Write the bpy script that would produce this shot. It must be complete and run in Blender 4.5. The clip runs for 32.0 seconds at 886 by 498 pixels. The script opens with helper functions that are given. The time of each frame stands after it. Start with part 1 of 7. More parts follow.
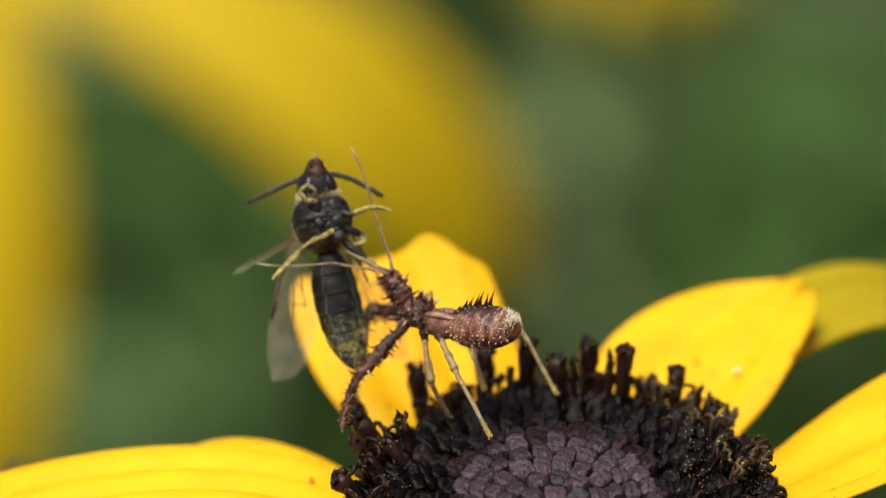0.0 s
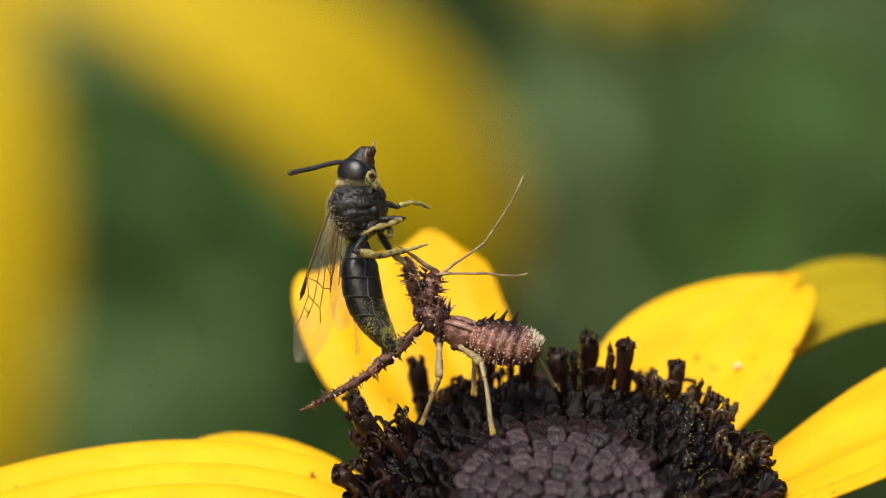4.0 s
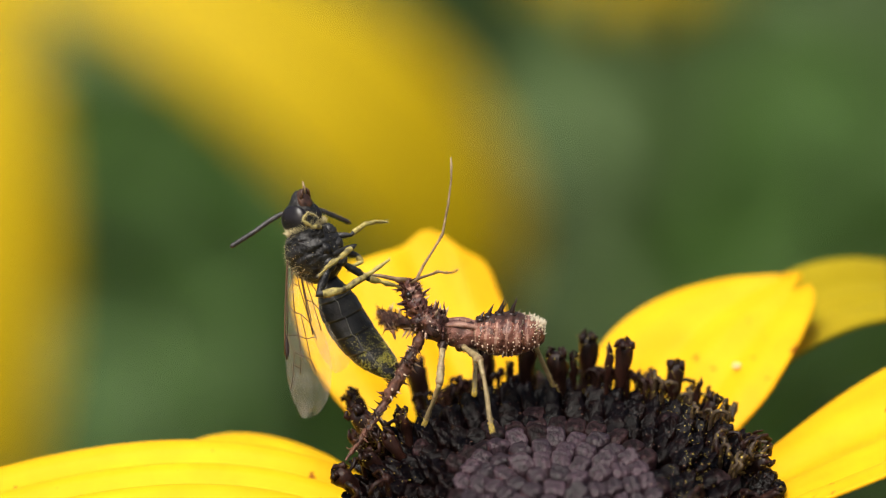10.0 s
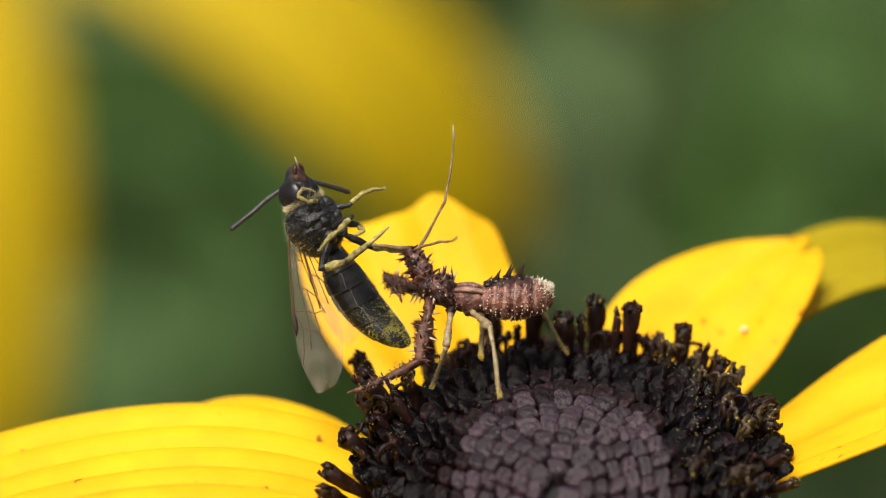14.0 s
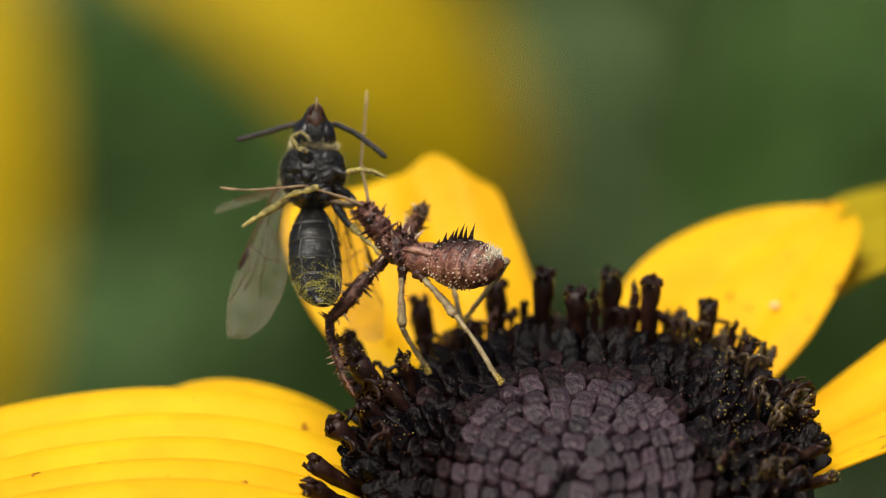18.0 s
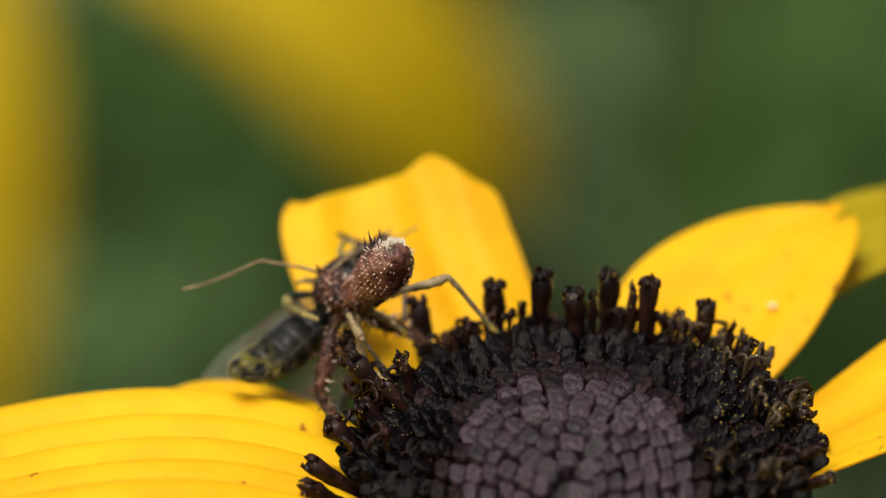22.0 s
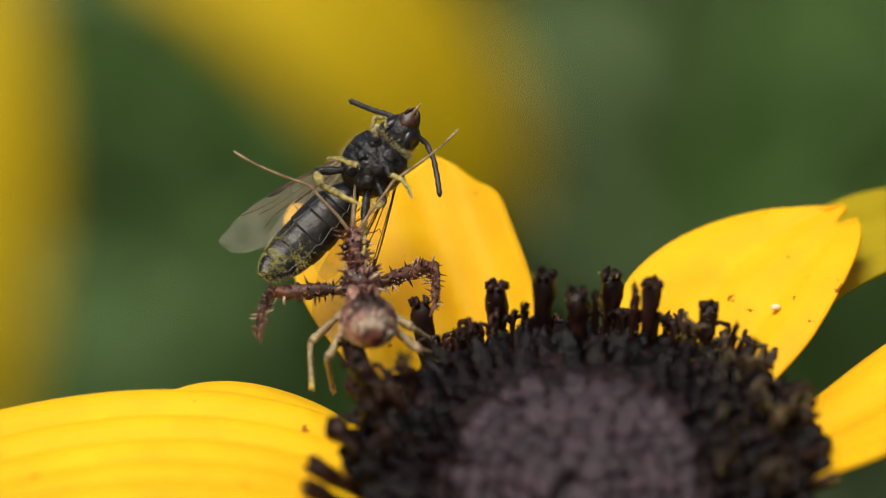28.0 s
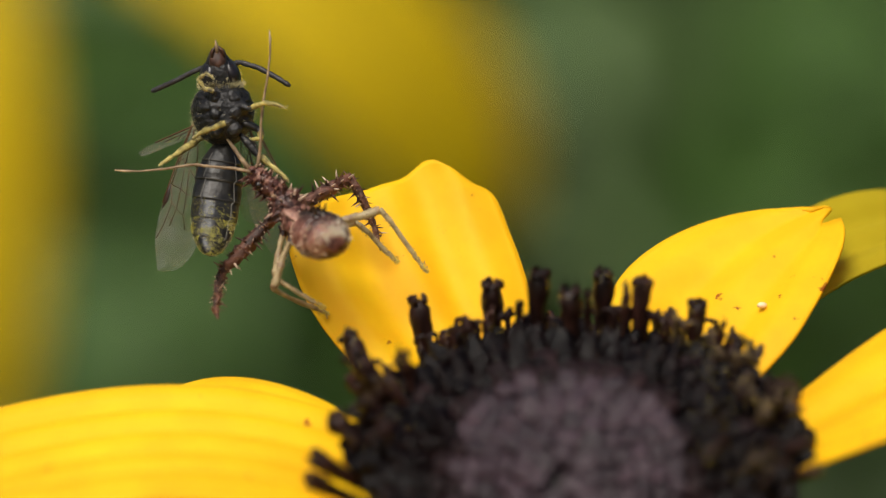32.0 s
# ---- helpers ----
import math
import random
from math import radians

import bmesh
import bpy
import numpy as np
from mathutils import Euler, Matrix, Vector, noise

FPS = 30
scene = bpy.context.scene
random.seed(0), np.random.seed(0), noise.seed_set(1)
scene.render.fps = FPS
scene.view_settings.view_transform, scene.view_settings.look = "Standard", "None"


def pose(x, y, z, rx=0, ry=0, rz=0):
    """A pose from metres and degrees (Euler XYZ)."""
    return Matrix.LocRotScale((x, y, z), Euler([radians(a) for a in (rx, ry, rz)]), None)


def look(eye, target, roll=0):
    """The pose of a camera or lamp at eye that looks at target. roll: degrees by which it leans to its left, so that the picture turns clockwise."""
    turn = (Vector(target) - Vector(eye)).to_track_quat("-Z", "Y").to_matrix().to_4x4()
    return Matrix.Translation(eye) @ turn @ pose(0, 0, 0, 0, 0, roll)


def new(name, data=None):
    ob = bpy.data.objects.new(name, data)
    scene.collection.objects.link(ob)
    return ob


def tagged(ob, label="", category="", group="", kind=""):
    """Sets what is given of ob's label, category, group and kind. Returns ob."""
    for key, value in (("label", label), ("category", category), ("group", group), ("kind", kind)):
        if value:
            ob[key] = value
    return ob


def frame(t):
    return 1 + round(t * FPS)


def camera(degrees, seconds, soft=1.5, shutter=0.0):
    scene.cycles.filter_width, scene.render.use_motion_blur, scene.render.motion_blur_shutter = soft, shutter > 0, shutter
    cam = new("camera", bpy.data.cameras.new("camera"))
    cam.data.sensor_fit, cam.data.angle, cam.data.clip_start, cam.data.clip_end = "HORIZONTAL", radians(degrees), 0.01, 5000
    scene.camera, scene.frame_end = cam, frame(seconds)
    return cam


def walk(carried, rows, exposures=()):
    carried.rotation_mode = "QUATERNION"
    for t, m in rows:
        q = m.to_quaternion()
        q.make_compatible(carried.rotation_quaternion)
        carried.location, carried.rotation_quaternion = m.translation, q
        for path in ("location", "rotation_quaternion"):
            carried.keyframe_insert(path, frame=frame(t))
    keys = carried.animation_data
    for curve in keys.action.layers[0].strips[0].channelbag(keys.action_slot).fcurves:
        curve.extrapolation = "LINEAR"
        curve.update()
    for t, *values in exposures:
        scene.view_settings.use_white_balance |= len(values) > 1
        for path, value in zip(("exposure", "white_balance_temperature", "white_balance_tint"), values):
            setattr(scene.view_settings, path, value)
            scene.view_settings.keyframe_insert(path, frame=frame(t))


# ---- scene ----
MM = 0.001
HEAD = Vector((0, 0, 0.55))            # top of the near flower's dark disc
TILT = 10.0                            # the flower leans towards the camera
FLOWER = Matrix.Translation(HEAD) @ pose(0, 0, 0, TILT)

cam = camera(8.0, 32.0, soft=1.15)
# seconds, distance in mm along the line of sight, pitch, yaw
LINE = [
    (0.0, 219.27, -14.955, 0.000),
    (0.5, 219.46, -14.987, -0.020),
    (1.0, 219.64, -14.996, -0.006),
    (1.5, 219.75, -14.998, 0.005),
    (2.0, 219.77, -14.999, 0.012),
    (2.5, 219.24, -15.004, -0.008),
    (3.0, 219.53, -15.002, -0.009),
    (3.5, 219.72, -15.002, 0.006),
    (5.5, 219.70, -15.001, 0.006),
    (6.0, 219.81, -15.001, 0.005),
    (6.5, 219.65, -15.001, 0.007),
    (7.0, 219.55, -15.002, 0.008),
    (7.5, 219.57, -15.001, 0.007),
    (8.0, 219.51, -15.001, 0.003),
    (8.5, 219.85, -15.000, 0.001),
    (9.0, 219.89, -14.999, -0.003),
    (9.5, 219.77, -15.000, -0.002),
    (10.0, 219.71, -15.001, -0.002),
    (10.5, 219.93, -15.000, 0.000),
    (11.0, 220.05, -15.001, -0.001),
    (11.5, 219.90, -15.002, -0.000),
    (12.0, 220.03, -14.999, 0.004),
    (12.5, 219.74, -14.997, 0.005),
    (13.0, 219.56, -15.035, 0.006),
    (13.5, 219.54, -15.242, 0.043),
    (14.0, 219.57, -15.333, 0.067),
    (14.5, 219.55, -15.493, 0.102),
    (16.5, 217.98, -15.618, 0.061),
    (17.0, 210.50, -15.628, 0.060),
    (17.5, 203.10, -15.648, 0.058),
    (18.0, 197.56, -15.663, 0.063),
    (18.5, 197.76, -15.666, 0.062),
    (19.0, 197.56, -15.665, 0.060),
    (19.5, 197.60, -15.664, 0.059),
    (20.0, 197.38, -15.661, 0.053),
    (20.5, 197.98, -15.659, 0.060),
    (21.0, 197.35, -15.658, 0.048),
    (21.5, 197.59, -15.656, 0.050),
    (22.0, 197.72, -15.656, 0.045),
    (22.5, 197.91, -15.656, 0.045),
    (23.0, 197.49, -15.657, 0.067),
    (23.5, 197.32, -15.670, 0.053),
    (24.0, 197.71, -15.657, 0.026),
    (24.5, 198.02, -15.641, 0.038),
    (25.0, 197.26, -15.628, 0.044),
    (25.5, 197.29, -15.636, 0.052),
    (27.5, 197.95, -15.642, 0.061),
    (28.0, 197.40, -15.647, 0.067),
    (28.5, 197.32, -15.654, 0.066),
    (29.0, 197.22, -15.647, 0.067),
    (29.5, 197.62, -15.650, 0.081),
    (30.0, 198.09, -15.671, 0.090),
    (30.5, 203.03, -15.661, 0.073),
    (31.0, 202.73, -15.655, 0.035),
    (31.5, 203.33, -15.629, 0.021),
    (32.0, 204.52, -15.626, 0.041),
]
AIM = Vector((-3.599, 1.738, 6.487)) * MM + HEAD   # point of the picture's middle in the flower's plane
SIGHT = Vector((0, math.cos(radians(15)), -math.sin(radians(15))))


def station(d, pitch, yaw):
    e = AIM - SIGHT * d * MM
    return pose(e.x, e.y, e.z, 90 + pitch, 0, yaw)


walk(cam, [(t, station(d, p, y)) for t, d, p, y in LINE],
     exposures=[(0.0, 0.27), (1.5, 0.24), (3.0, 0.20), (6.0, 0.33), (12.8, 0.38), (14.5, 0.26), (17.0, 0.12), (18.0, 0.04), (20.0, -0.02), (25.0, -0.04), (28.0, 0.02), (30.0, 0.02), (31.0, 0.06), (32.0, 0.06)])

# the lens is focused on a mark that glides between the disc and the insects
mark = new("focus_mark")
mark.empty_display_size = 0.001
cam.data.dof.use_dof = True
cam.data.dof.focus_object = mark
cam.data.dof.aperture_fstop = 37.0

# ---- light ----
world = bpy.data.worlds.new("sky")
scene.world = world
world.use_nodes = True
wn = world.node_tree.nodes
sky = wn.new("ShaderNodeTexSky")
sky.sky_type = "NISHITA"
sky.sun_disc = False
sky.sun_elevation = radians(52)
sky.sun_rotation = radians(200)
sky.dust_density = 7.0
sky.ozone_density = 0.6
wn["Background"].inputs[1].default_value = 0.085
world.node_tree.links.new(sky.outputs[0], wn["Background"].inputs[0])
sun = new("sun", bpy.data.lights.new("sun", "SUN"))
sun.data.energy, sun.data.angle, sun.data.color = 3.3, radians(32), (1.0, 0.96, 0.88)
sun.matrix_world = look((-0.25, -0.35, 1.6), (0, 0, 0.55))


# ---- materials ----
def material(name, base, other, scale=900.0, rough=0.6, bump=0.3, dist=0.00005, sheen=0.0, trans=0.0,
             spec=0.4, detail=6.0, stretch=(1, 1, 1), vary=0.0, alpha=1.0, speck=None, speck_at=0.66, speck_scale=2500.0, lo=0.38, hi=0.64):
    m = bpy.data.materials.new(name)
    m.use_nodes = True
    nt = m.node_tree
    n, ln = nt.nodes, nt.links
    b = n["Principled BSDF"]
    co = n.new("ShaderNodeTexCoord")
    mp = n.new("ShaderNodeMapping")
    mp.inputs["Scale"].default_value = stretch
    ln.new(co.outputs["Object"], mp.inputs[0])
    a = n.new("ShaderNodeTexNoise")
    a.inputs["Scale"].default_value, a.inputs["Detail"].default_value = scale, detail
    ln.new(mp.outputs[0], a.inputs["Vector"])
    big = n.new("ShaderNodeTexNoise")
    big.inputs["Scale"].default_value = scale * 0.17
    ln.new(mp.outputs[0], big.inputs["Vector"])
    add = n.new("ShaderNodeMath")
    add.operation = "ADD"
    ln.new(a.outputs[0], add.inputs[0])
    ln.new(big.outputs[0], add.inputs[1])
    ramp = n.new("ShaderNodeValToRGB")
    ramp.color_ramp.elements[0].position, ramp.color_ramp.elements[1].position = lo, hi
    ramp.color_ramp.elements[0].color, ramp.color_ramp.elements[1].color = (*base, 1), (*other, 1)
    half = n.new("ShaderNodeMath")
    half.operation = "MULTIPLY"
    half.inputs[1].default_value = 0.5
    ln.new(add.outputs[0], half.inputs[0])
    ln.new(half.outputs[0], ramp.inputs[0])
    col = ramp.outputs[0]
    if vary:
        info = n.new("ShaderNodeObjectInfo")
        hsv = n.new("ShaderNodeHueSaturation")
        rng = n.new("ShaderNodeMapRange")
        rng.inputs[3].default_value, rng.inputs[4].default_value = 1 - vary, 1 + vary
        ln.new(info.outputs["Random"], rng.inputs[0])
        ln.new(rng.outputs[0], hsv.inputs["Value"])
        ln.new(col, hsv.inputs["Color"])
        col = hsv.outputs[0]
    if speck:
        sp = n.new("ShaderNodeTexNoise")
        sp.inputs["Scale"].default_value, sp.inputs["Detail"].default_value = speck_scale, 3.0
        ln.new(co.outputs["Object"], sp.inputs["Vector"])
        st = n.new("ShaderNodeValToRGB")
        st.color_ramp.elements[0].position, st.color_ramp.elements[1].position = speck_at, speck_at + 0.05
        ln.new(sp.outputs[0], st.inputs[0])
        mx = n.new("ShaderNodeMix")
        mx.data_type = "RGBA"
        ln.new(st.outputs[0], mx.inputs["Factor"])
        ln.new(col, mx.inputs[6])
        mx.inputs[7].default_value = (*speck, 1)
        col = mx.outputs[2]
    ln.new(col, b.inputs["Base Color"])
    b.inputs["Roughness"].default_value = rough
    b.inputs["Specular IOR Level"].default_value = spec
    if sheen:
        b.inputs["Sheen Weight"].default_value = sheen
    if bump:
        bp = n.new("ShaderNodeBump")
        bp.inputs["Strength"].default_value, bp.inputs["Distance"].default_value = bump, dist
        ln.new(a.outputs[0], bp.inputs["Height"])
        ln.new(bp.outputs[0], b.inputs["Normal"])
    if alpha < 1:
        b.inputs["Alpha"].default_value = alpha
    if trans:
        tl = n.new("ShaderNodeBsdfTranslucent")
        ln.new(col, tl.inputs[0])
        mix = n.new("ShaderNodeMixShader")
        mix.inputs[0].default_value = trans
        ln.new(b.outputs[0], mix.inputs[1])
        ln.new(tl.outputs[0], mix.inputs[2])
        ln.new(mix.outputs[0], n["Material Output"].inputs[0])
    return m


M_PETAL = material("petal_yellow", (0.91, 0.49, 0.003), (0.95, 0.62, 0.006), 500, 0.6, 0.25, 0.00006, trans=0.3, spec=0.25, speck=(0.34, 0.09, 0.006), speck_at=0.7, speck_scale=1350)
# Petal yellow darkened: the far flowers' dimming by shade and blur is in the colour.
M_PETAL_FAR = material("petal_far_dimmed", (0.56, 0.40, 0.004), (0.63, 0.46, 0.006), 200, 0.6, 0.1, trans=0.3, spec=0.2)
# Yellow darkened to olive: shade on the arching petal's back, put into colour.
M_PETAL_SHADED = material("petal_back_shaded", (0.40, 0.30, 0.006), (0.48, 0.37, 0.010), 300, 0.65, 0.2, trans=0.25, spec=0.2)
M_TILE = material("bud_purple", (0.009, 0.005, 0.0065), (0.060, 0.035, 0.046), 3200, 0.47, 1.0, 0.00018, vary=0.45, spec=0.4, lo=0.36, hi=0.58,
                  speck=(0.30, 0.12, 0.11), speck_at=0.68, speck_scale=1800)
M_OLD = material("bud_older", (0.006, 0.003, 0.003), (0.042, 0.021, 0.023), 3200, 0.45, 1.0, 0.00012, vary=0.35, spec=0.12, lo=0.42, hi=0.6)
M_CORE = material("disc_dark", (0.004, 0.0025, 0.0025), (0.010, 0.006, 0.006), 1500, 0.7, 0.5)
M_DARK = material("floret_black", (0.0014, 0.0006, 0.0006), (0.007, 0.0026, 0.0024), 3000, 0.25, 1.0, 0.00016, spec=0.12, vary=0.5, lo=0.42, hi=0.62,
                  speck=(0.10, 0.05, 0.035), speck_at=0.66, speck_scale=5000)
M_TUBE = material("floret_brown", (0.008, 0.0035, 0.0028), (0.034, 0.013, 0.009), 2600, 0.4, 1.0, 0.0001, spec=0.2, vary=0.3, lo=0.42, hi=0.62,
                  stretch=(1, 1, 0.35), speck=(0.6, 0.42, 0.05), speck_at=0.73, speck_scale=9000)
M_POLLEN = material("pollen_dusted", (0.018, 0.010, 0.007), (0.06, 0.036, 0.014), 2500, 0.6, 0.6,
                    speck=(0.6, 0.44, 0.06), speck_at=0.63, speck_scale=9000)
M_CRUMB = material("crumb_pale", (0.75, 0.5, 0.22), (0.85, 0.66, 0.42), 2500, 0.8, 0.6)
M_GRAIN = material("pollen_grain", (0.55, 0.40, 0.05), (0.75, 0.58, 0.12), 3000, 0.8, 0.0)
M_STEM = material("stem_green", (0.06, 0.11, 0.025), (0.10, 0.17, 0.04), 400, 0.6, 0.3)
M_LEAF = material("leaf_green", (0.056, 0.128, 0.018), (0.084, 0.18, 0.028), 60, 0.55, 0.2, trans=0.25, vary=0.25)
M_LEAF_BLUE = material("leaf_bluish", (0.084, 0.142, 0.047), (0.114, 0.182, 0.064), 60, 0.5, 0.2, trans=0.15, vary=0.2)
M_SOIL = material("soil", (0.03, 0.045, 0.018), (0.06, 0.075, 0.03), 30, 0.9, 0.5, 0.01)


# ---- mesh helpers (all in mm) ----
def part(name, bm, mat, parent, label="", smooth=True):
    me = bpy.data.meshes.new(name)
    bm.to_mesh(me)
    bm.free()
    me.transform(Matrix.Scale(MM, 4))
    for p in me.polygons:
        p.use_smooth = smooth
    for m in (mat if isinstance(mat, (list, tuple)) else [mat]):
        me.materials.append(m)
    ob = new(name, me)
    ob.parent = parent
    if label:
        ob["label"] = label
    return ob


def holder(name, m, label, category, group="", kind=""):
    ob = new(name)
    ob.empty_display_size = 0.002
    ob.matrix_world = m
    return tagged(ob, label, category, group, kind)


def tube(bm, pts, radii, sides=8, cap=True, mi=0):
    """A tapered tube along pts."""
    pts = [Vector(p) for p in pts]
    rings = []
    side = None
    for i, p in enumerate(pts):
        d = (pts[min(i + 1, len(pts) - 1)] - pts[max(i - 1, 0)]).normalized()
        if side is None:
            side = d.cross(Vector((0, 0, 1)) if abs(d.z) < 0.9 else Vector((1, 0, 0))).normalized()
        side = (side - d * side.dot(d)).normalized()
        up = d.cross(side)
        r = radii[i] if isinstance(radii, (list, tuple)) else radii
        rings.append([bm.verts.new(p + (side * math.cos(2 * math.pi * k / sides) + up * math.sin(2 * math.pi * k / sides)) * r) for k in range(sides)])
    for a, b in zip(rings, rings[1:]):
        for k in range(sides):
            bm.faces.new((a[k], a[(k + 1) % sides], b[(k + 1) % sides], b[k])).material_index = mi
    if cap:
        bm.faces.new(rings[0][::-1]).material_index = mi
        bm.faces.new(rings[-1]).material_index = mi
    return rings


def lathe(bm, xs, rys, rzs, sides=20, zs=None, mi=0):
    """A closed body along x with elliptic cross sections; zs lifts its centre line."""
    zs = zs or [0] * len(xs)
    rings = [[bm.verts.new((x, ry * math.cos(2 * math.pi * k / sides), z + rz * math.sin(2 * math.pi * k / sides))) for k in range(sides)]
             for x, ry, rz, z in zip(xs, rys, rzs, zs)]
    for a, b in zip(rings, rings[1:]):
        for k in range(sides):
            bm.faces.new((a[k], b[k], b[(k + 1) % sides], a[(k + 1) % sides])).material_index = mi
    bm.faces.new(rings[0]).material_index = mi
    bm.faces.new(rings[-1][::-1]).material_index = mi


def spike(bm, p, d, length, r, sides=5, mi=0):
    p, d = Vector(p), Vector(d).normalized()
    tube(bm, [p - d * r, p + d * length * 0.5, p + d * length], [r, r * 0.55, r * 0.06], sides, mi=mi)


def grain(bm, p, s):
    """One pollen grain."""
    v = [bm.verts.new(Vector(p) + Vector(q) * s) for q in ((1, 0, 0), (-1, 0, 0), (0, 1, 0), (0, -1, 0), (0, 0, 1), (0, 0, -1))]
    for f in ((0, 2, 4), (2, 1, 4), (1, 3, 4), (3, 0, 4), (2, 0, 5), (1, 2, 5), (3, 1, 5), (0, 3, 5)):
        bm.faces.new([v[k] for k in f])


def lumps(bm, amount, scale, off=0.0):
    """Uneven, lumpy skin on a body."""
    bm.normal_update()
    for v in bm.verts:
        v.co += v.normal * amount * (noise.noise(v.co * scale + Vector((off, 0, 0))) + 0.5 * noise.noise(v.co * scale * 2.3 + Vector((0, off, 3))))


# ---- the near flower ----
OFF = 0.7                              # the dome sits a little off the petals' middle


def drop(r):
    """How far the disc's dome has fallen at the distance r from its axis."""
    return 3.12 - 3.0 * math.sqrt(max(0.02, 1 - (r / 7.4) ** 2))


def dome(x, y):
    return Vector((x, y, -drop(math.hypot(x - OFF, y))))


def dome_normal(x, y):
    e = 0.05
    a = dome(x + e, y) - dome(x - e, y)
    b = dome(x, y + e) - dome(x, y - e)
    return a.cross(b).normalized()


flower = holder("coneflower", FLOWER, "yellow coneflower with a domed purple-black disc on a tall stem", "flower")


def disc_core():
    bm = bmesh.new()
    rs = [0.02, 1.5, 3, 4.5, 5.6, 6.3, 6.8, 7.1, 7.2, 6.8, 5.0, 2.0]
    zs = [-drop(r) - 0.22 for r in rs[:8]] + [-4.2, -5.6, -6.9, -7.6]
    n = 48
    rings = [[bm.verts.new((OFF + r * math.cos(2 * math.pi * k / n), r * math.sin(2 * math.pi * k / n), z)) for k in range(n)] for r, z in zip(rs, zs)]
    for a, b in zip(rings, rings[1:]):
        for k in range(n):
            bm.faces.new((a[k], b[k], b[(k + 1) % n], a[(k + 1) % n]))
    bm.faces.new(rings[0])
    bm.faces.new(rings[-1][::-1])
    return part("disc", bm, M_CORE, flower, "domed disc of dark purple-brown florets")


disc = disc_core()


def stem():
    bm = bmesh.new()
    inv = FLOWER.inverted()
    a = Vector((0, 0, -7.0))
    foot = inv @ Vector((0.0, 0.06, 0.0)) / MM
    pts = [a, a + Vector((0, 0, -12)), a + Vector((0, 6, -60)), foot + Vector((0, -25, 260)), foot]
    tube(bm, pts, [2.6, 1.7, 1.7, 2.2, 2.8], 12)
    return part("stem", bm, M_STEM, flower, "hairy green stem")


stem()


def petal_mesh(p0, p1, p2, width, roll=0.0, cup=0.12, notch=0.06, base=0.42, belly=0.6, nu=40, nv=36, ridges=3, wave=0.25, seed=1, skew=0.0, lobe=0.0, blunt=2.6, shut=0.985, full=0.0, crease=0.02):
    """A ray petal along the bent line p0, p1, p2 (mm), its blade turned by roll about that line."""
    p0, p1, p2 = Vector(p0), Vector(p1), Vector(p2)
    rnd = random.Random(seed)
    ph = [rnd.uniform(0, 6.28) for _ in range(4)]
    bm = bmesh.new()
    grid = []
    for i in range(nu + 1):
        row = []
        for j in range(nv + 1):
            v = -1 + 2 * j / nv
            tip = 1 + skew * v + lobe * (math.exp(-((v - 0.55) / 0.3) ** 2) - 0.35) - notch * (0.5 + 0.5 * math.cos(v * 9.0 + ph[0])) * 0.6 - 0.035 * math.cos(v * 4 + ph[1])
            u = (i / nu) * tip
            q = p0.lerp(p1, u).lerp(p1.lerp(p2, u), u)
            d = (p1.lerp(p2, u) - p0.lerp(p1, u)).normalized()
            side = d.cross(Vector((0, 0, 1)))
            side = Matrix.Rotation(radians(roll), 3, d) @ side.normalized()
            up = side.cross(d)
            uu = i / nu
            w = base + (1 - base) * math.sin(min(1, uu / belly) * math.pi / 2) ** 1.3
            if uu > belly:
                w *= math.sqrt(max(0.0, 1 - ((uu - belly) / (1.0 - belly) * shut) ** blunt))
            if v < 0:
                w *= 1 + full * math.sin(math.pi * uu ** 1.2)
            hh = cup * width * (v * v) * 0.5 * w * w + crease * width * w * math.cos(v * ridges * math.pi) * (1 - 0.4 * uu)
            hh += 0.002 * width * (0.5 + 0.5 * math.sin(4 * uu + 5 * v)) * math.cos(v * 21 + 2 * math.sin(3 * v + ph[3]))
            hh += wave * 0.3 * math.sin(uu * 5 + v * 1.5 + ph[2]) * uu
            row.append(bm.verts.new(q + side * v * w * width * 0.5 + up * hh))
        grid.append(row)
    for i in range(nu):
        for j in range(nv):
            bm.faces.new((grid[i][j], grid[i][j + 1], grid[i + 1][j + 1], grid[i + 1][j]))
    bmesh.ops.recalc_face_normals(bm, faces=bm.faces)
    return bm


def petal(parent, mat, label, *a, thick=0.12, **k):
    ob = part("petal", petal_mesh(*a, **k), mat, parent, label)
    s = ob.modifiers.new("thick", "SOLIDIFY")
    s.thickness, s.offset = thick * MM, 0.0
    return ob


def ring(az, r, z):
    return (r * math.cos(radians(az)), r * math.sin(radians(az)), z)


# each: bent line (mm, in the flower's own space), width, roll
petal(flower, M_PETAL, "broad yellow ray petal with an uneven lobed tip", ring(104, 5.6, -5.0), (-5.1, 12.0, -2.22), (-5.8, 15.12, 0.36), 7.38, roll=-6, seed=3, belly=0.687, notch=0.02, cup=0.08, base=0.61, skew=-0.05, lobe=0.19, blunt=6, shut=0.8, full=0.07, crease=0.032)
petal(flower, M_PETAL, "yellow ray petal with a small pale speck", ring(58, 5.6, -4.6), (5.2, 10.8, -1.75), (9.4, 13.9, -0.4), 6.2, roll=4, seed=5, belly=0.48, notch=0.0, blunt=1.6, base=0.5, full=0.2)
petal(flower, M_PETAL_SHADED, "ray petal arching down, its back coloured a shaded olive-yellow", ring(64, 5.8, -5.6), (12.6, 21.0, 4.6), (22.5, 20.0, -12.5), 4.4, roll=12, seed=6, notch=0.0)
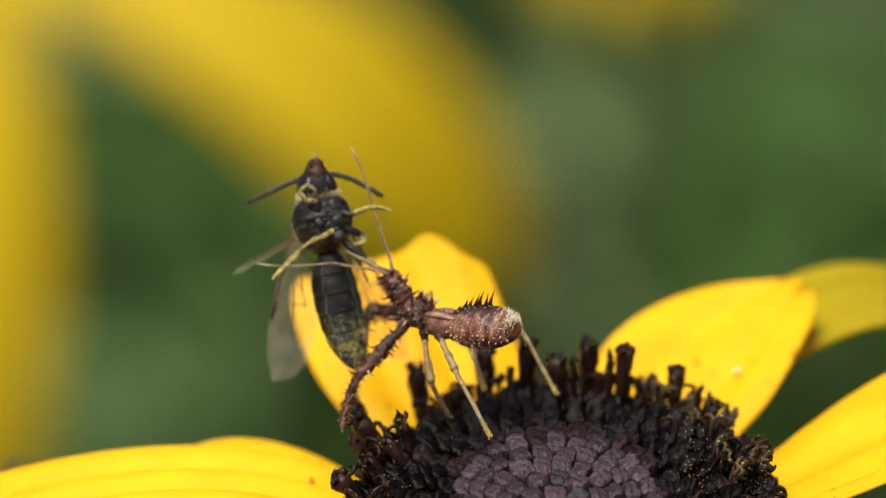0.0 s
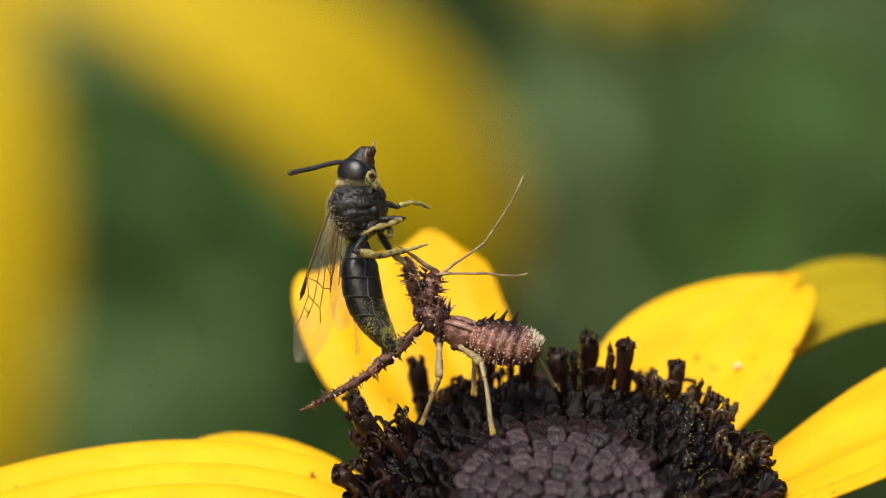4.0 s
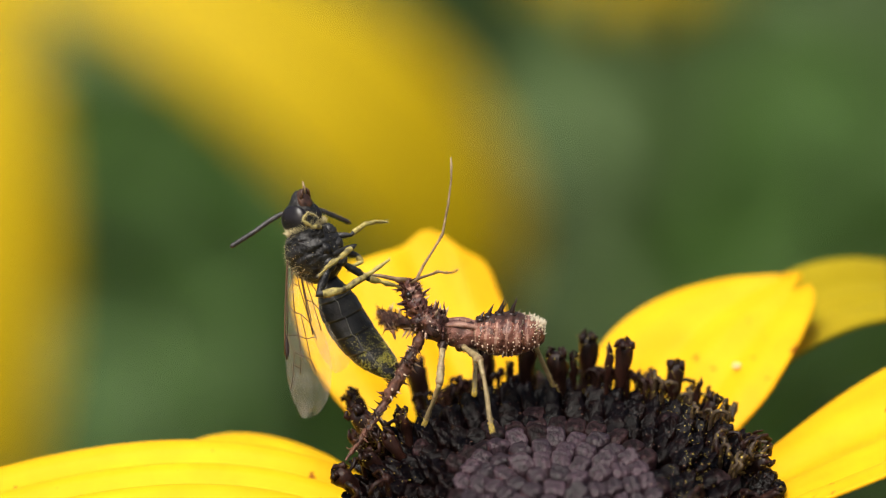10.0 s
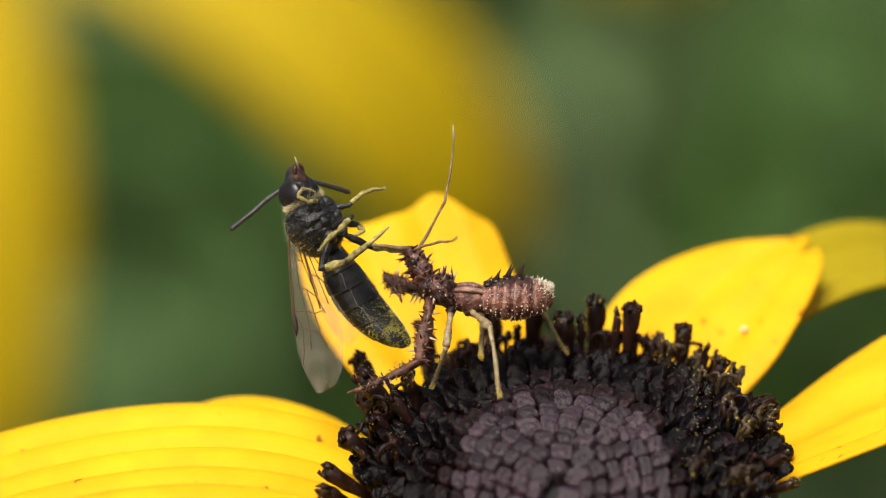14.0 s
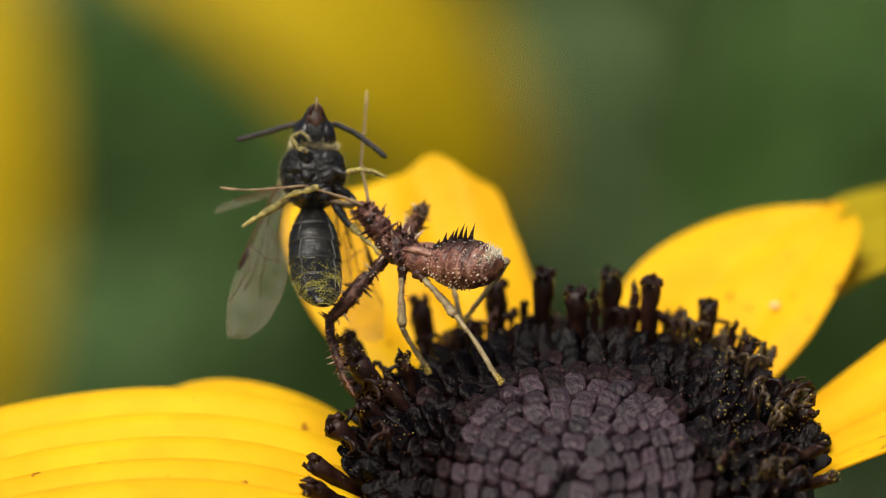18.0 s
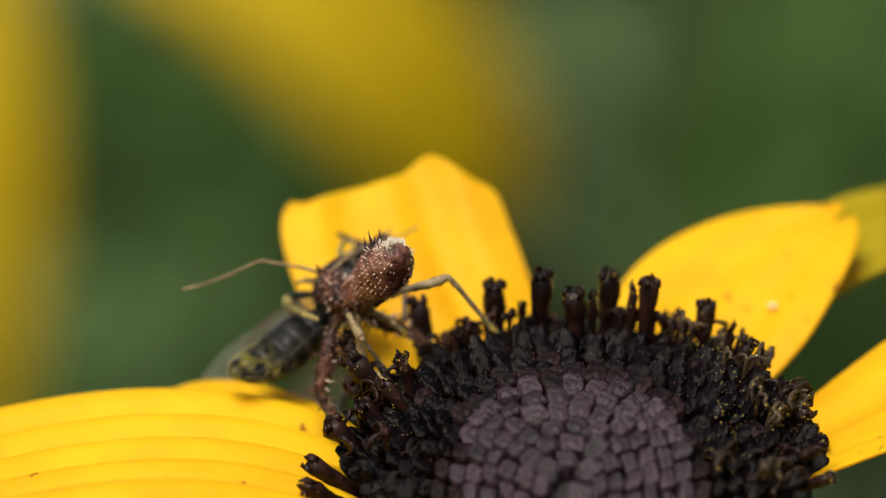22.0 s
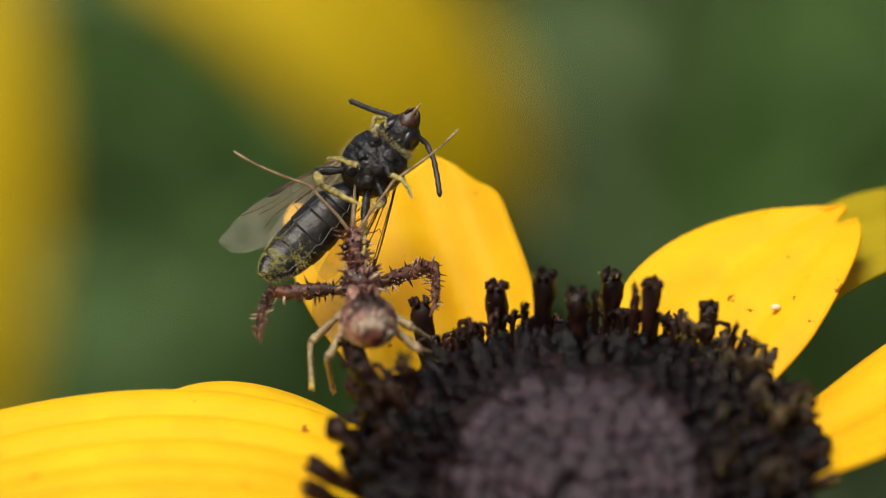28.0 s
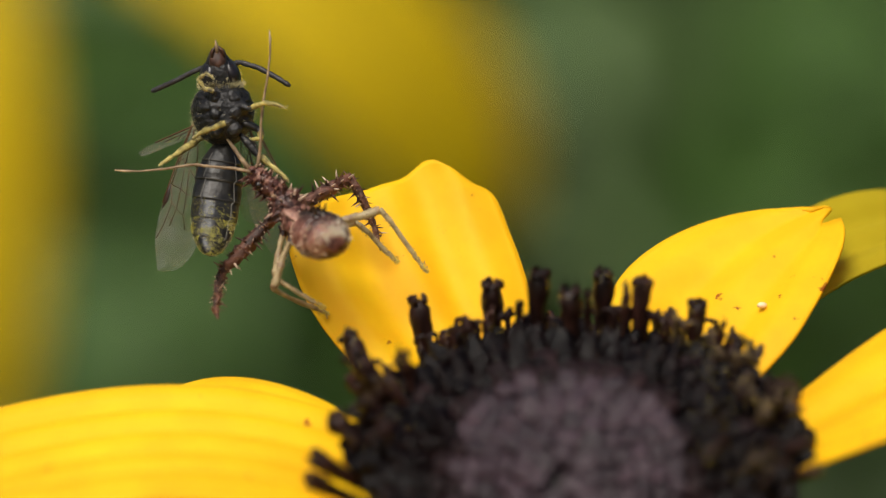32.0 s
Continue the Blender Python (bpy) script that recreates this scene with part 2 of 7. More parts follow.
petal(flower, M_PETAL, "", ring(8, 5.8, -3.6), ring(10, 13, -0.6), (23, 5.5, 1.6), 11.0, roll=-12, seed=7, cup=0.2)
petal(flower, M_PETAL, "long yellow ray petal with shallow ridges", ring(178, 5.8, -3.9), ring(175, 13, 0.2), (-27, -0.4, -6.2), 12.4, roll=10, seed=8, ridges=5, cup=0.04, base=0.86, crease=0.03)
petal(flower, M_PETAL, "", ring(150, 5.8, -4.8), (-11.0, 7.3, -2.3), (-13.6, 8.4, -4.9), 2.7, roll=8, seed=9, notch=0.0, belly=0.35, blunt=2)

bm = bmesh.new()
bmesh.ops.create_icosphere(bm, subdivisions=2, radius=0.2, matrix=Matrix.Translation((7.03, 9.6, -1.74)) @ pose(0, 0, 0, 20, 10, 30) @ Matrix.Diagonal((1, 0.62, 0.5, 1)))
part("speck", bm, M_CRUMB, flower, "small pale crumb on a petal")
for az, s in ((212, 11), (243, 12), (272, 13), (300, 14), (332, 15)):
    petal(flower, M_PETAL, "", ring(az, 5.8, -5.4), ring(az, 14, -7.4), ring(az, 22, -14.0), 8.4, seed=s)


def bud_mesh(kind, rnd):
    """One floret bud: a soft pillow-topped block (0), a crumpled dark bract (1), a keeled scale that leans outwards (2)."""
    bm = bmesh.new()
    off = Vector((rnd.uniform(0, 50), rnd.uniform(0, 50), rnd.uniform(0, 50)))
    if kind == 1:
        bmesh.ops.create_icosphere(bm, subdivisions=2, radius=0.5)
        lean = Vector((rnd.uniform(-0.3, 0.3), rnd.uniform(-0.3, 0.3), 0))
        for v in bm.verts:
            c = v.co.copy()
            k = 1 + 0.5 * noise.noise(c * 2.6 + off) - 0.42 * abs(noise.noise(c * 4.5 + off)) + 0.2 * noise.noise(c * 9 + off)
            top = max(0.0, c.z) * 2
            v.co = Vector((c.x * (1 - 0.15 * top), c.y * (1 - 0.3 * top), c.z * (1.1 if c.z > 0 else 0.8))) * k + lean * top * top + Vector((0, 0, 0.15))
        return bm
    n = 14
    prof = [(-0.4, 0.85), (0.0, 0.98), (0.22, 1.0), (0.35, 0.97), (0.42, 0.87), (0.455, 0.68), (0.47, 0.34)]
    if kind == 2:
        prof = [(-0.4, 0.8), (0.0, 1.0), (0.2, 0.98), (0.4, 0.84), (0.56, 0.62), (0.68, 0.4), (0.72, 0.15)]
    rings = []
    jig = [rnd.uniform(0.9, 1.06) for _ in range(n)]
    tilt = Vector((rnd.uniform(0.05, 0.34), rnd.uniform(-0.1, 0.1), 0))
    for z, w in prof:
        rr = []
        for k in range(n):
            t = 2 * math.pi * (k + 0.5) / n
            cx, cy = math.cos(t), math.sin(t)
            sq = (abs(cx) ** 5.5 + abs(cy) ** 5.5) ** (-1 / 5.5)
            c = Vector((cx * sq * 0.5 * w * jig[k], cy * sq * 0.5 * w * jig[k], z))
            if z > 0.3:
                c.z += tilt.x * c.x + tilt.y * c.y
            if kind == 2:
                h = max(0.0, z)
                c.x = c.x * (1 - 0.55 * h) + 0.55 * h * h
                c.y *= 1 + 0.28 * h
            c *= 1 + (0.2 if kind == 2 else 0.1) * noise.noise(c * 2.7 + off)
            c += Vector((noise.noise(c * 6 + off), noise.noise(c * 6 - off), noise.noise(c * 5 + off))) * (0.08 if kind == 2 else 0.06)
            rr.append(bm.verts.new(c))
        rings.append(rr)
    for a, b in zip(rings, rings[1:]):
        for k in range(n):
            bm.faces.new((a[k], a[(k + 1) % n], b[(k + 1) % n], b[k]))
    bm.faces.new(rings[-1])
    return bm


def seat(p, nrm, radial, sx, sy, sz, twist=0.0):
    x = (radial - nrm * radial.dot(nrm)).normalized()
    y = nrm.cross(x)
    m = Matrix((x, y, nrm)).transposed().to_4x4()
    m.translation = Vector(p) * MM
    return m @ pose(0, 0, 0, 0, 0, twist) @ Matrix.Diagonal((sx, sy, sz, 1))


POLE = (0.25, -5.3)                    # the disc's growing point, turned to the front
LONG = 1.6                            # its turns are longer from front to back


def florets():
    rnd = random.Random(4)
    def bank(kind, mat, name):
        out = []
        for i in range(12):
            me = bpy.data.meshes.new(name)
            bm = bud_mesh(kind, rnd)
            bm.to_mesh(me)
            bm.free()
            me.transform(Matrix.Scale(MM, 4))
            for p in me.polygons:
                p.use_smooth = True
            me.materials.append(mat)
            out.append(me)
        return out
    buds, bracts, scales, old = bank(0, M_TILE, "bud"), bank(1, M_DARK, "bract"), bank(2, M_DARK, "scale"), bank(0, M_OLD, "bud")
    rest = bmesh.new()
    made = 0
    # a slow spiral of blocks from the growing point outwards, with a dark groove between its turns;
    # a finer scatter of crumpled bracts fills the rim
    def pitch(th):
        return 0.7 * (1 + 0.15 * math.cos(th) ** 2)

    def spot(rp, th):
        """A place on the spiral, whose turns are longer from front to back and a little squarish."""
        cs, sn = math.cos(th), math.sin(th)
        return POLE[0] + rp * math.copysign(abs(cs) ** 0.8, cs), POLE[1] + rp * LONG * math.copysign(abs(sn) ** 0.85, sn)
    seats, th, last, want = [], 0.0, (99.0, 99.0), 0.6
    while th < 2 * math.pi * 20:
        rp = 0.2 + 0.52 * th / (2 * math.pi) + 0.05 * math.sin(4 * th) * min(1, th / 20)
        here = spot(rp, th)
        if math.dist(here, last) >= want:
            seats.append((0, rp, th))
            last, want = here, pitch(th) * rnd.uniform(0.88, 1.12)
        th += 0.02 / max(rp, 0.4)
    seats += [(1, 0.29 * math.sqrt(k), k * 2.399963) for k in range(420, 1900)]
    for fine, rp, th in seats:
        x, y = spot(rp, th)
        x, y = x + rnd.uniform(-.03, .03), y + rnd.uniform(-.03, .03)
        r = math.hypot(x - OFF, y)
        if r > 7.1 or fine and r < 6.2:
            continue
        p, nrm = dome(x, y), dome_normal(x, y)
        out = Vector((math.cos(th) * LONG, math.sin(th), 0)).normalized() if rp > 0.7 else Vector((0, 1, 0))
        deep = LONG if rp < 0.7 else 1 + (LONG - 1) * math.sin(th) ** 2
        edge = rp + 0.1 * math.sin(5 * th + 1) + rnd.gauss(0, 0.14)
        young = edge < 4.1 and not fine
        if young:
            tip = (nrm + out * 0.1 + Vector((rnd.uniform(-.1, .1), rnd.uniform(-.1, .1), 0))).normalized()
            m = seat(p - nrm * (0.1 - rnd.gauss(0, 0.045)), tip, out, 0.52 * deep * rnd.uniform(0.92, 1.06), pitch(th) * rnd.uniform(0.95, 1.12), rnd.uniform(0.85, 1.15), rnd.uniform(-7, 7))
            me = rnd.choice(old if edge > 3.65 else buds)
        elif not fine:
            grow = min(1.1, 0.6 + 0.2 * (rp - 4.2))
            tip = (nrm + out * rnd.uniform(0.0, 0.35) + Vector((rnd.uniform(-.15, .15), rnd.uniform(-.15, .15), 0))).normalized()
            m = seat(p - nrm * 0.12, tip, out, 0.46 * deep * rnd.uniform(0.85, 1.1), pitch(th) * rnd.uniform(0.85, 1.15), grow * rnd.uniform(0.8, 1.5), rnd.uniform(-18, 18))
            me = rnd.choice(scales if rnd.random() < 0.93 else old)
        else:
            tip = (nrm * 0.8 + Vector((0, 0, 0.3)) + Vector((rnd.uniform(-.5, .5), rnd.uniform(-.5, .5), 0))).normalized()
            m = seat(p, tip, out, rnd.uniform(0.35, 0.7), rnd.uniform(0.3, 0.6), rnd.uniform(0.6, 1.3), rnd.uniform(-60, 60))
            me = rnd.choice(bracts)
        front = p.y < 4.6
        if made < 300 and front and r < 7.0:
            ob = new("bud" if young else "scale", me)
            ob.parent = disc
            ob.matrix_basis = m
            made += 1
        else:
            tmp = bmesh.new()
            tmp.from_mesh(me)
            tmp.transform(Matrix.Scale(1 / MM, 4) @ m)
            t2 = bpy.data.meshes.new("tmp")
            tmp.to_mesh(t2)
            tmp.free()
            rest.from_mesh(t2)
            bpy.data.meshes.remove(t2)
    ob = part("bract_ring", rest, M_DARK, disc, "crowded black scales and bracts round the disc")
    ob["kind"] = "stuff"


florets()

# open florets round the disc: azimuth, distance from the axis, length, lean outwards (degrees), width
SPIKES = [
    (107.0, 7.10, 3.30, 0, 0.62),
    (97.0, 5.40, 2.70, 3, 0.60),
    (76.0, 6.50, 2.60, 8, 0.60),
    (62.0, 5.70, 2.50, 6, 0.52),
    (50.0, 7.00, 2.20, 6, 0.52),
    (122.0, 7.90, 2.50, 18, 0.62),
    (162.0, 5.60, 2.30, 40, 0.62),
    (180.0, 6.30, 1.50, 45, 0.60),
    (190.0, 6.90, 1.50, 52, 0.56),
    (198.0, 7.40, 1.30, 55, 0.54),
    (162.0, 4.90, 1.70, 15, 0.34),
    (144.0, 7.20, 2.60, 32, 0.60),
    (156.0, 6.60, 1.60, 30, 0.36),
    (117.0, 7.50, 1.50, 0, 0.36),
    (102.0, 6.10, 1.70, 0, 0.26),
    (84.0, 4.70, 2.00, 5, 0.62),
    (78.0, 4.80, 1.90, 5, 0.26),
    (66.0, 5.40, 2.20, 8, 0.26),
    (40.0, 6.80, 1.70, 12, 0.26),
    (32.0, 6.50, 1.40, 25, 0.40),
    (12.0, 6.70, 1.30, 50, 0.36),
    (0.0, 6.70, 1.30, 55, 0.40),
    (-14.0, 7.10, 1.40, 60, 0.34),
    (-20.0, 7.60, 1.40, 62, 0.34),
    (62.0, 7.30, 1.50, 15, 0.50),
    (80.0, 7.50, 1.30, 0, 0.50),
    (93.0, 7.50, 1.20, 0, 0.50),
    (110.0, 7.90, 1.20, 10, 0.45),
    (170.0, 5.00, 1.30, 35, 0.45),
    (178.0, 5.50, 1.30, 40, 0.50),
]


def open_floret(az, r, length, lean, width, seed):
    rnd = random.Random(seed)
    x, y = r * math.cos(radians(az)), r * math.sin(radians(az))
    p = dome(x, y)
    out = Vector((math.cos(radians(az)), math.sin(radians(az)), 0))
    d = (Vector((0, 0, 1)) * math.cos(radians(lean)) + out * math.sin(radians(lean))).normalized()
    q = d.cross(Vector((-out.y, out.x, 0)))
    bend = Vector((-out.y, out.x, 0)) * rnd.uniform(-0.1, 0.1)
    bm = bmesh.new()
    n = 7
    root = 0.3 if lean < 35 else 1.3
    pts = [p - d * root] + [p + d * length * i / n + bend * (i / n) ** 2 for i in range(n + 1)]
    w = width * 0.6
    rad = [w * 0.75, w * 0.74, w * 0.7, w * 0.72, w * 0.78, w * 0.88, w * 1.0, w * 0.98, w * 0.66]
    tube(bm, pts, rad, 10)
    top = pts[-1]
    s1, s2 = d.cross(out).normalized(), d.cross(d.cross(out)).normalized()
    for i in range(5):
        a = 2 * math.pi * i / 5 + rnd.random()
        o = s1 * math.cos(a) + s2 * math.sin(a)
        tube(bm, [top + o * w * 0.75 - d * 0.12, top + o * w * 0.85 + d * 0.04, top + o * w * rnd.uniform(0.15, 0.6) + d * rnd.uniform(0.1, 0.24)],
             [w * 0.34, w * 0.3, w * 0.1], 5)
    for v in bm.verts:
        v.co += Vector((noise.noise(v.co * 3.1), noise.noise(v.co * 3.1 + Vector((9, 0, 0))), 0)) * 0.13
    ob = part("open_floret", bm, M_TUBE, disc)
    bm = bmesh.new()
    for i in range(rnd.choice((4, 10, 22, 40))):
        a, h = rnd.uniform(0, 6.3), abs(rnd.gauss(0, 0.28))
        q = top + (s1 * math.cos(a) + s2 * math.sin(a)) * w * rnd.uniform(0.8, 1.15) + d * (0.1 - h)
        grain(bm, q, rnd.uniform(0.014, 0.03))
    part("pollen", bm, M_GRAIN, ob, "yellow pollen grains")["kind"] = "stuff"
    return ob


for i, row in enumerate(SPIKES):
    az, r, length, lean, width = row
    open_floret(az, r, length * 0.95, lean, width, i)


def curl(az, r, high, size, turn, mat, seed):
    """A styled floret's forked tip: a stalk that bends over into a loop."""
    rnd = random.Random(seed)
    a = radians(az)
    p = dome(r * math.cos(a), r * math.sin(a))
    out = Vector((math.cos(a), math.sin(a), 0))
    tan = Matrix.Rotation(radians(turn), 3, "Z") @ Vector((-out.y, out.x, 0))
    d = (Vector((0, 0, 1)) + out * (0.1 + 0.7 * max(0, r - 6) / 2.0)).normalized()
    bm = bmesh.new()
    for s in (-1, 1):
        pts = [p - d * 0.2, p + d * high * 0.5, p + d * high]
        c = p + d * high + tan * s * size
        for i in range(1, 9):
            w = math.pi - math.pi * 1.25 * i / 8
            pts.append(c + tan * s * math.cos(w) * size + d * math.sin(w) * size * 1.15 + out * 0.05 * i * rnd.uniform(0.3, 1))
        tube(bm, pts, [0.11, 0.09] + [0.075 * rnd.uniform(0.75, 1.3) for _ in range(len(pts) - 3)] + [0.05], 7)
    return part("style", bm, mat, disc)


CURL = random.Random(12)
for i in range(92):
    az = CURL.choice((CURL.uniform(-40, 62), CURL.uniform(-40, 62), CURL.uniform(-10, 50), CURL.uniform(62, 120), CURL.uniform(62, 120), CURL.uniform(120, 200)))
    r = CURL.uniform(5.6, 7.4) if az < 150 else CURL.uniform(5.2, 6.5)
    curl(az, r, CURL.uniform(0.65, 1.2), CURL.uniform(0.17, 0.27), CURL.uniform(-70, 70),
         M_POLLEN if az < 50 and CURL.random() < 0.6 else M_TUBE, i)


def pollen():
    """Loose pollen grains on the styles and bracts."""
    rnd = random.Random(31)
    bm = bmesh.new()
    for i in range(420):
        az = rnd.uniform(-45, 55) if rnd.random() < 0.6 else rnd.uniform(55, 200)
        r = rnd.uniform(4.8, 7.3)
        p = dome(r * math.cos(radians(az)), r * math.sin(radians(az))) + Vector((rnd.uniform(-.1, .1), rnd.uniform(-.1, .1), rnd.uniform(0.35, 1.0)))
        grain(bm, p, rnd.uniform(0.009, 0.022))
    part("pollen", bm, M_GRAIN, disc, "yellow pollen grains")["kind"] = "stuff"


pollen()


# ---- the assassin bug ----
M_BUG = material("bug_brown", (0.026, 0.009, 0.007), (0.20, 0.085, 0.062), 3600, 0.4, 1.0, 0.00015, spec=0.4, lo=0.44, hi=0.58,
                 speck=(0.50, 0.38, 0.28), speck_at=0.67, speck_scale=8000)
M_BUG_RED = material("bug_redbrown", (0.05, 0.014, 0.010), (0.23, 0.095, 0.066), 3000, 0.38, 1.0, 0.00014, spec=0.4, lo=0.45, hi=0.57,
                     speck=(0.6, 0.45, 0.34), speck_at=0.68, speck_scale=7000)
M_BUG_PALE = material("bug_tan", (0.16, 0.07, 0.05), (0.38, 0.22, 0.165), 3000, 0.42, 1.0, 0.00013, spec=0.35, lo=0.43, hi=0.58)
M_BUG_DARK = material("bug_dark", (0.018, 0.008, 0.006), (0.075, 0.032, 0.022), 3300, 0.4, 0.9, 0.0001, spec=0.4, lo=0.42, hi=0.6)
M_ARM = material("bug_arm_dark", (0.022, 0.008, 0.005), (0.15, 0.062, 0.038), 3600, 0.5, 1.0, 0.00012, spec=0.35, lo=0.44, hi=0.6,
                 speck=(0.45, 0.33, 0.10), speck_at=0.69, speck_scale=9000)
M_STRAW = material("leg_straw", (0.17, 0.12, 0.055), (0.38, 0.30, 0.155), 3200, 0.45, 0.8, 0.00006, spec=0.4, lo=0.4, hi=0.58,
                   speck=(0.10, 0.055, 0.025), speck_at=0.66, speck_scale=5500)
M_SPINE = material("spine_black", (0.010, 0.006, 0.005), (0.035, 0.018, 0.014), 3000, 0.3, 0.2)
M_FRINGE = material("fringe_white", (0.58, 0.50, 0.36), (0.8, 0.75, 0.62), 3000, 0.7, 0.2)
M_WART = material("wart_pale", (0.38, 0.25, 0.17), (0.58, 0.46, 0.34), 3000, 0.6, 0.2)
M_FEELER = material("feeler_tan", (0.14, 0.085, 0.042), (0.35, 0.25, 0.14), 3500, 0.5, 0.5, lo=0.4, hi=0.6)

bug = holder("assassin_bug", FLOWER, "small spiny red-brown assassin bug clutching a black bee", "insect")
BUG = {}


def belly_env(u):
    return math.sin(math.pi * (0.08 + 0.87 * u) ** 0.98) ** 0.58


def thorns(bm, rnd, count, place, sizes, r=0.05, pale=0.3):
    """Conical warts and thorns, some of them pale (second material)."""
    for i in range(count):
        p, n = place(rnd)
        ln = rnd.choice(sizes)
        n = Vector(n) + Vector((rnd.uniform(-.3, .3), rnd.uniform(-.3, .3), rnd.uniform(-.3, .3)))
        spike(bm, p, n, ln, r * (0.6 + ln * 2.2), 6, mi=1 if rnd.random() < pale else 0)


def bug_body():
    rnd = random.Random(8)
    bm = bmesh.new()
    lathe(bm, [0.66, 0.62, 0.56, 0.46, 0.34, 0.24, 0.1, -0.05, -0.2, -0.32, -0.45, -0.54, -0.6],
          [0.17, 0.3, 0.38, 0.42, 0.4, 0.52, 0.62, 0.6, 0.64, 0.6, 0.5, 0.4, 0.27], [0.17, 0.28, 0.36, 0.4, 0.38, 0.5, 0.58, 0.55, 0.6, 0.56, 0.48, 0.38, 0.25], 28,
          [0.14, 0.12, 0.1, 0.08, 0.06, 0.04, 0.02, 0.01, 0, -0.04, -0.08, -0.1, -0.12])
    lumps(bm, 0.13, 3.6)

    def on(r):
        a, x = r.uniform(-0.6, math.pi + 0.6), r.uniform(-0.5, 0.58)
        k = 0.6 * math.sqrt(max(0.1, 1 - (x / 0.75) ** 2))
        return (x, k * math.cos(a), k * 0.95 * math.sin(a) + 0.03), (0.25 * x, math.cos(a), math.sin(a))
    thorns(bm, rnd, 90, on, (0.05, 0.07, 0.1, 0.14), 0.045, 0.4)
    thorns(bm, rnd, 30, on, (0.22, 0.3, 0.38), 0.05, 0.35)
    part("pronotum", bm, [M_BUG, M_WART], bug, "spiny lumpy brown pronotum")
    bm = bmesh.new()
    lathe(bm, [-0.4, -0.5, -0.6, -0.75, -0.9, -1.08, -1.25, -1.42, -1.6, -1.7, -1.8], [0.3, 0.42, 0.5, 0.53, 0.55, 0.54, 0.52, 0.51, 0.5, 0.42, 0.3],
          [0.25, 0.35, 0.42, 0.46, 0.48, 0.47, 0.46, 0.44, 0.42, 0.37, 0.3], 24, [-0.15, -0.18, -0.2, -0.23, -0.25, -0.27, -0.28, -0.28, -0.28, -0.26, -0.25])
    lumps(bm, 0.1, 4.0, 5)

    def on2(r):
        a, x = r.uniform(-0.7, math.pi + 0.7), r.uniform(-1.6, -0.55)
        return (x, 0.52 * math.cos(a), 0.45 * math.sin(a) - 0.25), (0, math.cos(a), math.sin(a))
    thorns(bm, rnd, 60, on2, (0.04, 0.06, 0.09), 0.04, 0.4)
    thorax = part("thorax", bm, [M_BUG, M_WART], bug)
    for s in (-1, 1):
        bm = bmesh.new()
        lathe(bm, [-0.5, -0.6, -0.75, -0.95, -1.15, -1.4, -1.6, -1.75], [0.05, 0.1, 0.15, 0.19, 0.2, 0.17, 0.11, 0.03], [0.04, 0.07, 0.09, 0.11, 0.11, 0.09, 0.06, 0.02], 14,
              [0.1, 0.13, 0.15, 0.16, 0.15, 0.12, 0.08, 0.05])
        lumps(bm, 0.05, 6.0, s)
        for v in bm.verts:
            v.co.y += 0.32 * s
        part("wing_pad", bm, M_BUG_PALE, thorax, "short tan wing pad")
    # abdomen: banded rings, dark plates along the back
    bm = bmesh.new()
    nx, ns = 84, 44
    rings = []
    for i in range(nx + 1):
        u = i / nx
        env = belly_env(u)
        groove = 1 - 0.05 * (0.5 + 0.5 * math.cos(u * 7 * 2 * math.pi)) ** 3
        zc = -0.24 + 0.05 * math.sin(math.pi * u) + 0.16 * u * u
        rr = []
        for k in range(ns):
            a = 2 * math.pi * k / ns
            n = noise.noise(Vector((u * 9, 2.2 * math.cos(a), 2.2 * math.sin(a)))) * 0.035 + noise.noise(Vector((u * 24, 5 * math.cos(a), 5 * math.sin(a)))) * 0.02
            q = max(0.06, env * groove + n * min(1, env * 1.5))
            rr.append(bm.verts.new((-1.45 - 2.55 * u, 0.93 * q * math.cos(a), zc + 0.79 * q * math.sin(a))))
        rings.append(rr)
    for i in range(nx):
        u = (i + 0.5) / nx
        for k in range(ns):
            a = 2 * math.pi * (k + 0.5) / ns
            f = bm.faces.new((rings[i][k], rings[i + 1][k], rings[i + 1][(k + 1) % ns], rings[i][(k + 1) % ns]))
            jit = noise.noise(Vector((u * 30, 4 * math.cos(a), 4 * math.sin(a)))) * 0.55
            band = math.cos(u * 7 * 2 * math.pi + 1.2) + jit
            back = math.sin(a) > 0.8 + jit * 0.2 and 0.12 < u < 0.72
            low = math.sin(a) < -0.55 + jit * 0.5
            f.material_index = 2 if back or (band > 1.05 and not low) else (0 if low or band > -0.75 else 1)
            if u > 0.9 and jit > 0.2:
                f.material_index = 1
    bm.faces.new(rings[0])
    bm.faces.new(rings[-1][::-1])
    ab = part("abdomen", bm, [M_BUG_RED, M_BUG_PALE, M_BUG_DARK], bug, "bulging red-brown banded abdomen with pale bumps")
    bm = bmesh.new()
    for i in range(14):
        u = (i + 0.5) / 14.8
        env = belly_env(u)
        for a in range(-70, 251, 11):
            if 62 < a < 118 or rnd.random() < 0.35:
                continue
            c, s = math.cos(radians(a)), math.sin(radians(a))
            at = Vector((-1.45 - 2.55 * u + rnd.uniform(-.05, .05), 0.92 * env * c, -0.22 + 0.775 * env * s + 0.16 * u * u))
            spike(bm, at, (0, c, s), rnd.uniform(0.02, 0.09), rnd.uniform(0.022, 0.045), 6)
    part("wart", bm, M_WART, ab, "rows of pale warts")["kind"] = "stuff"
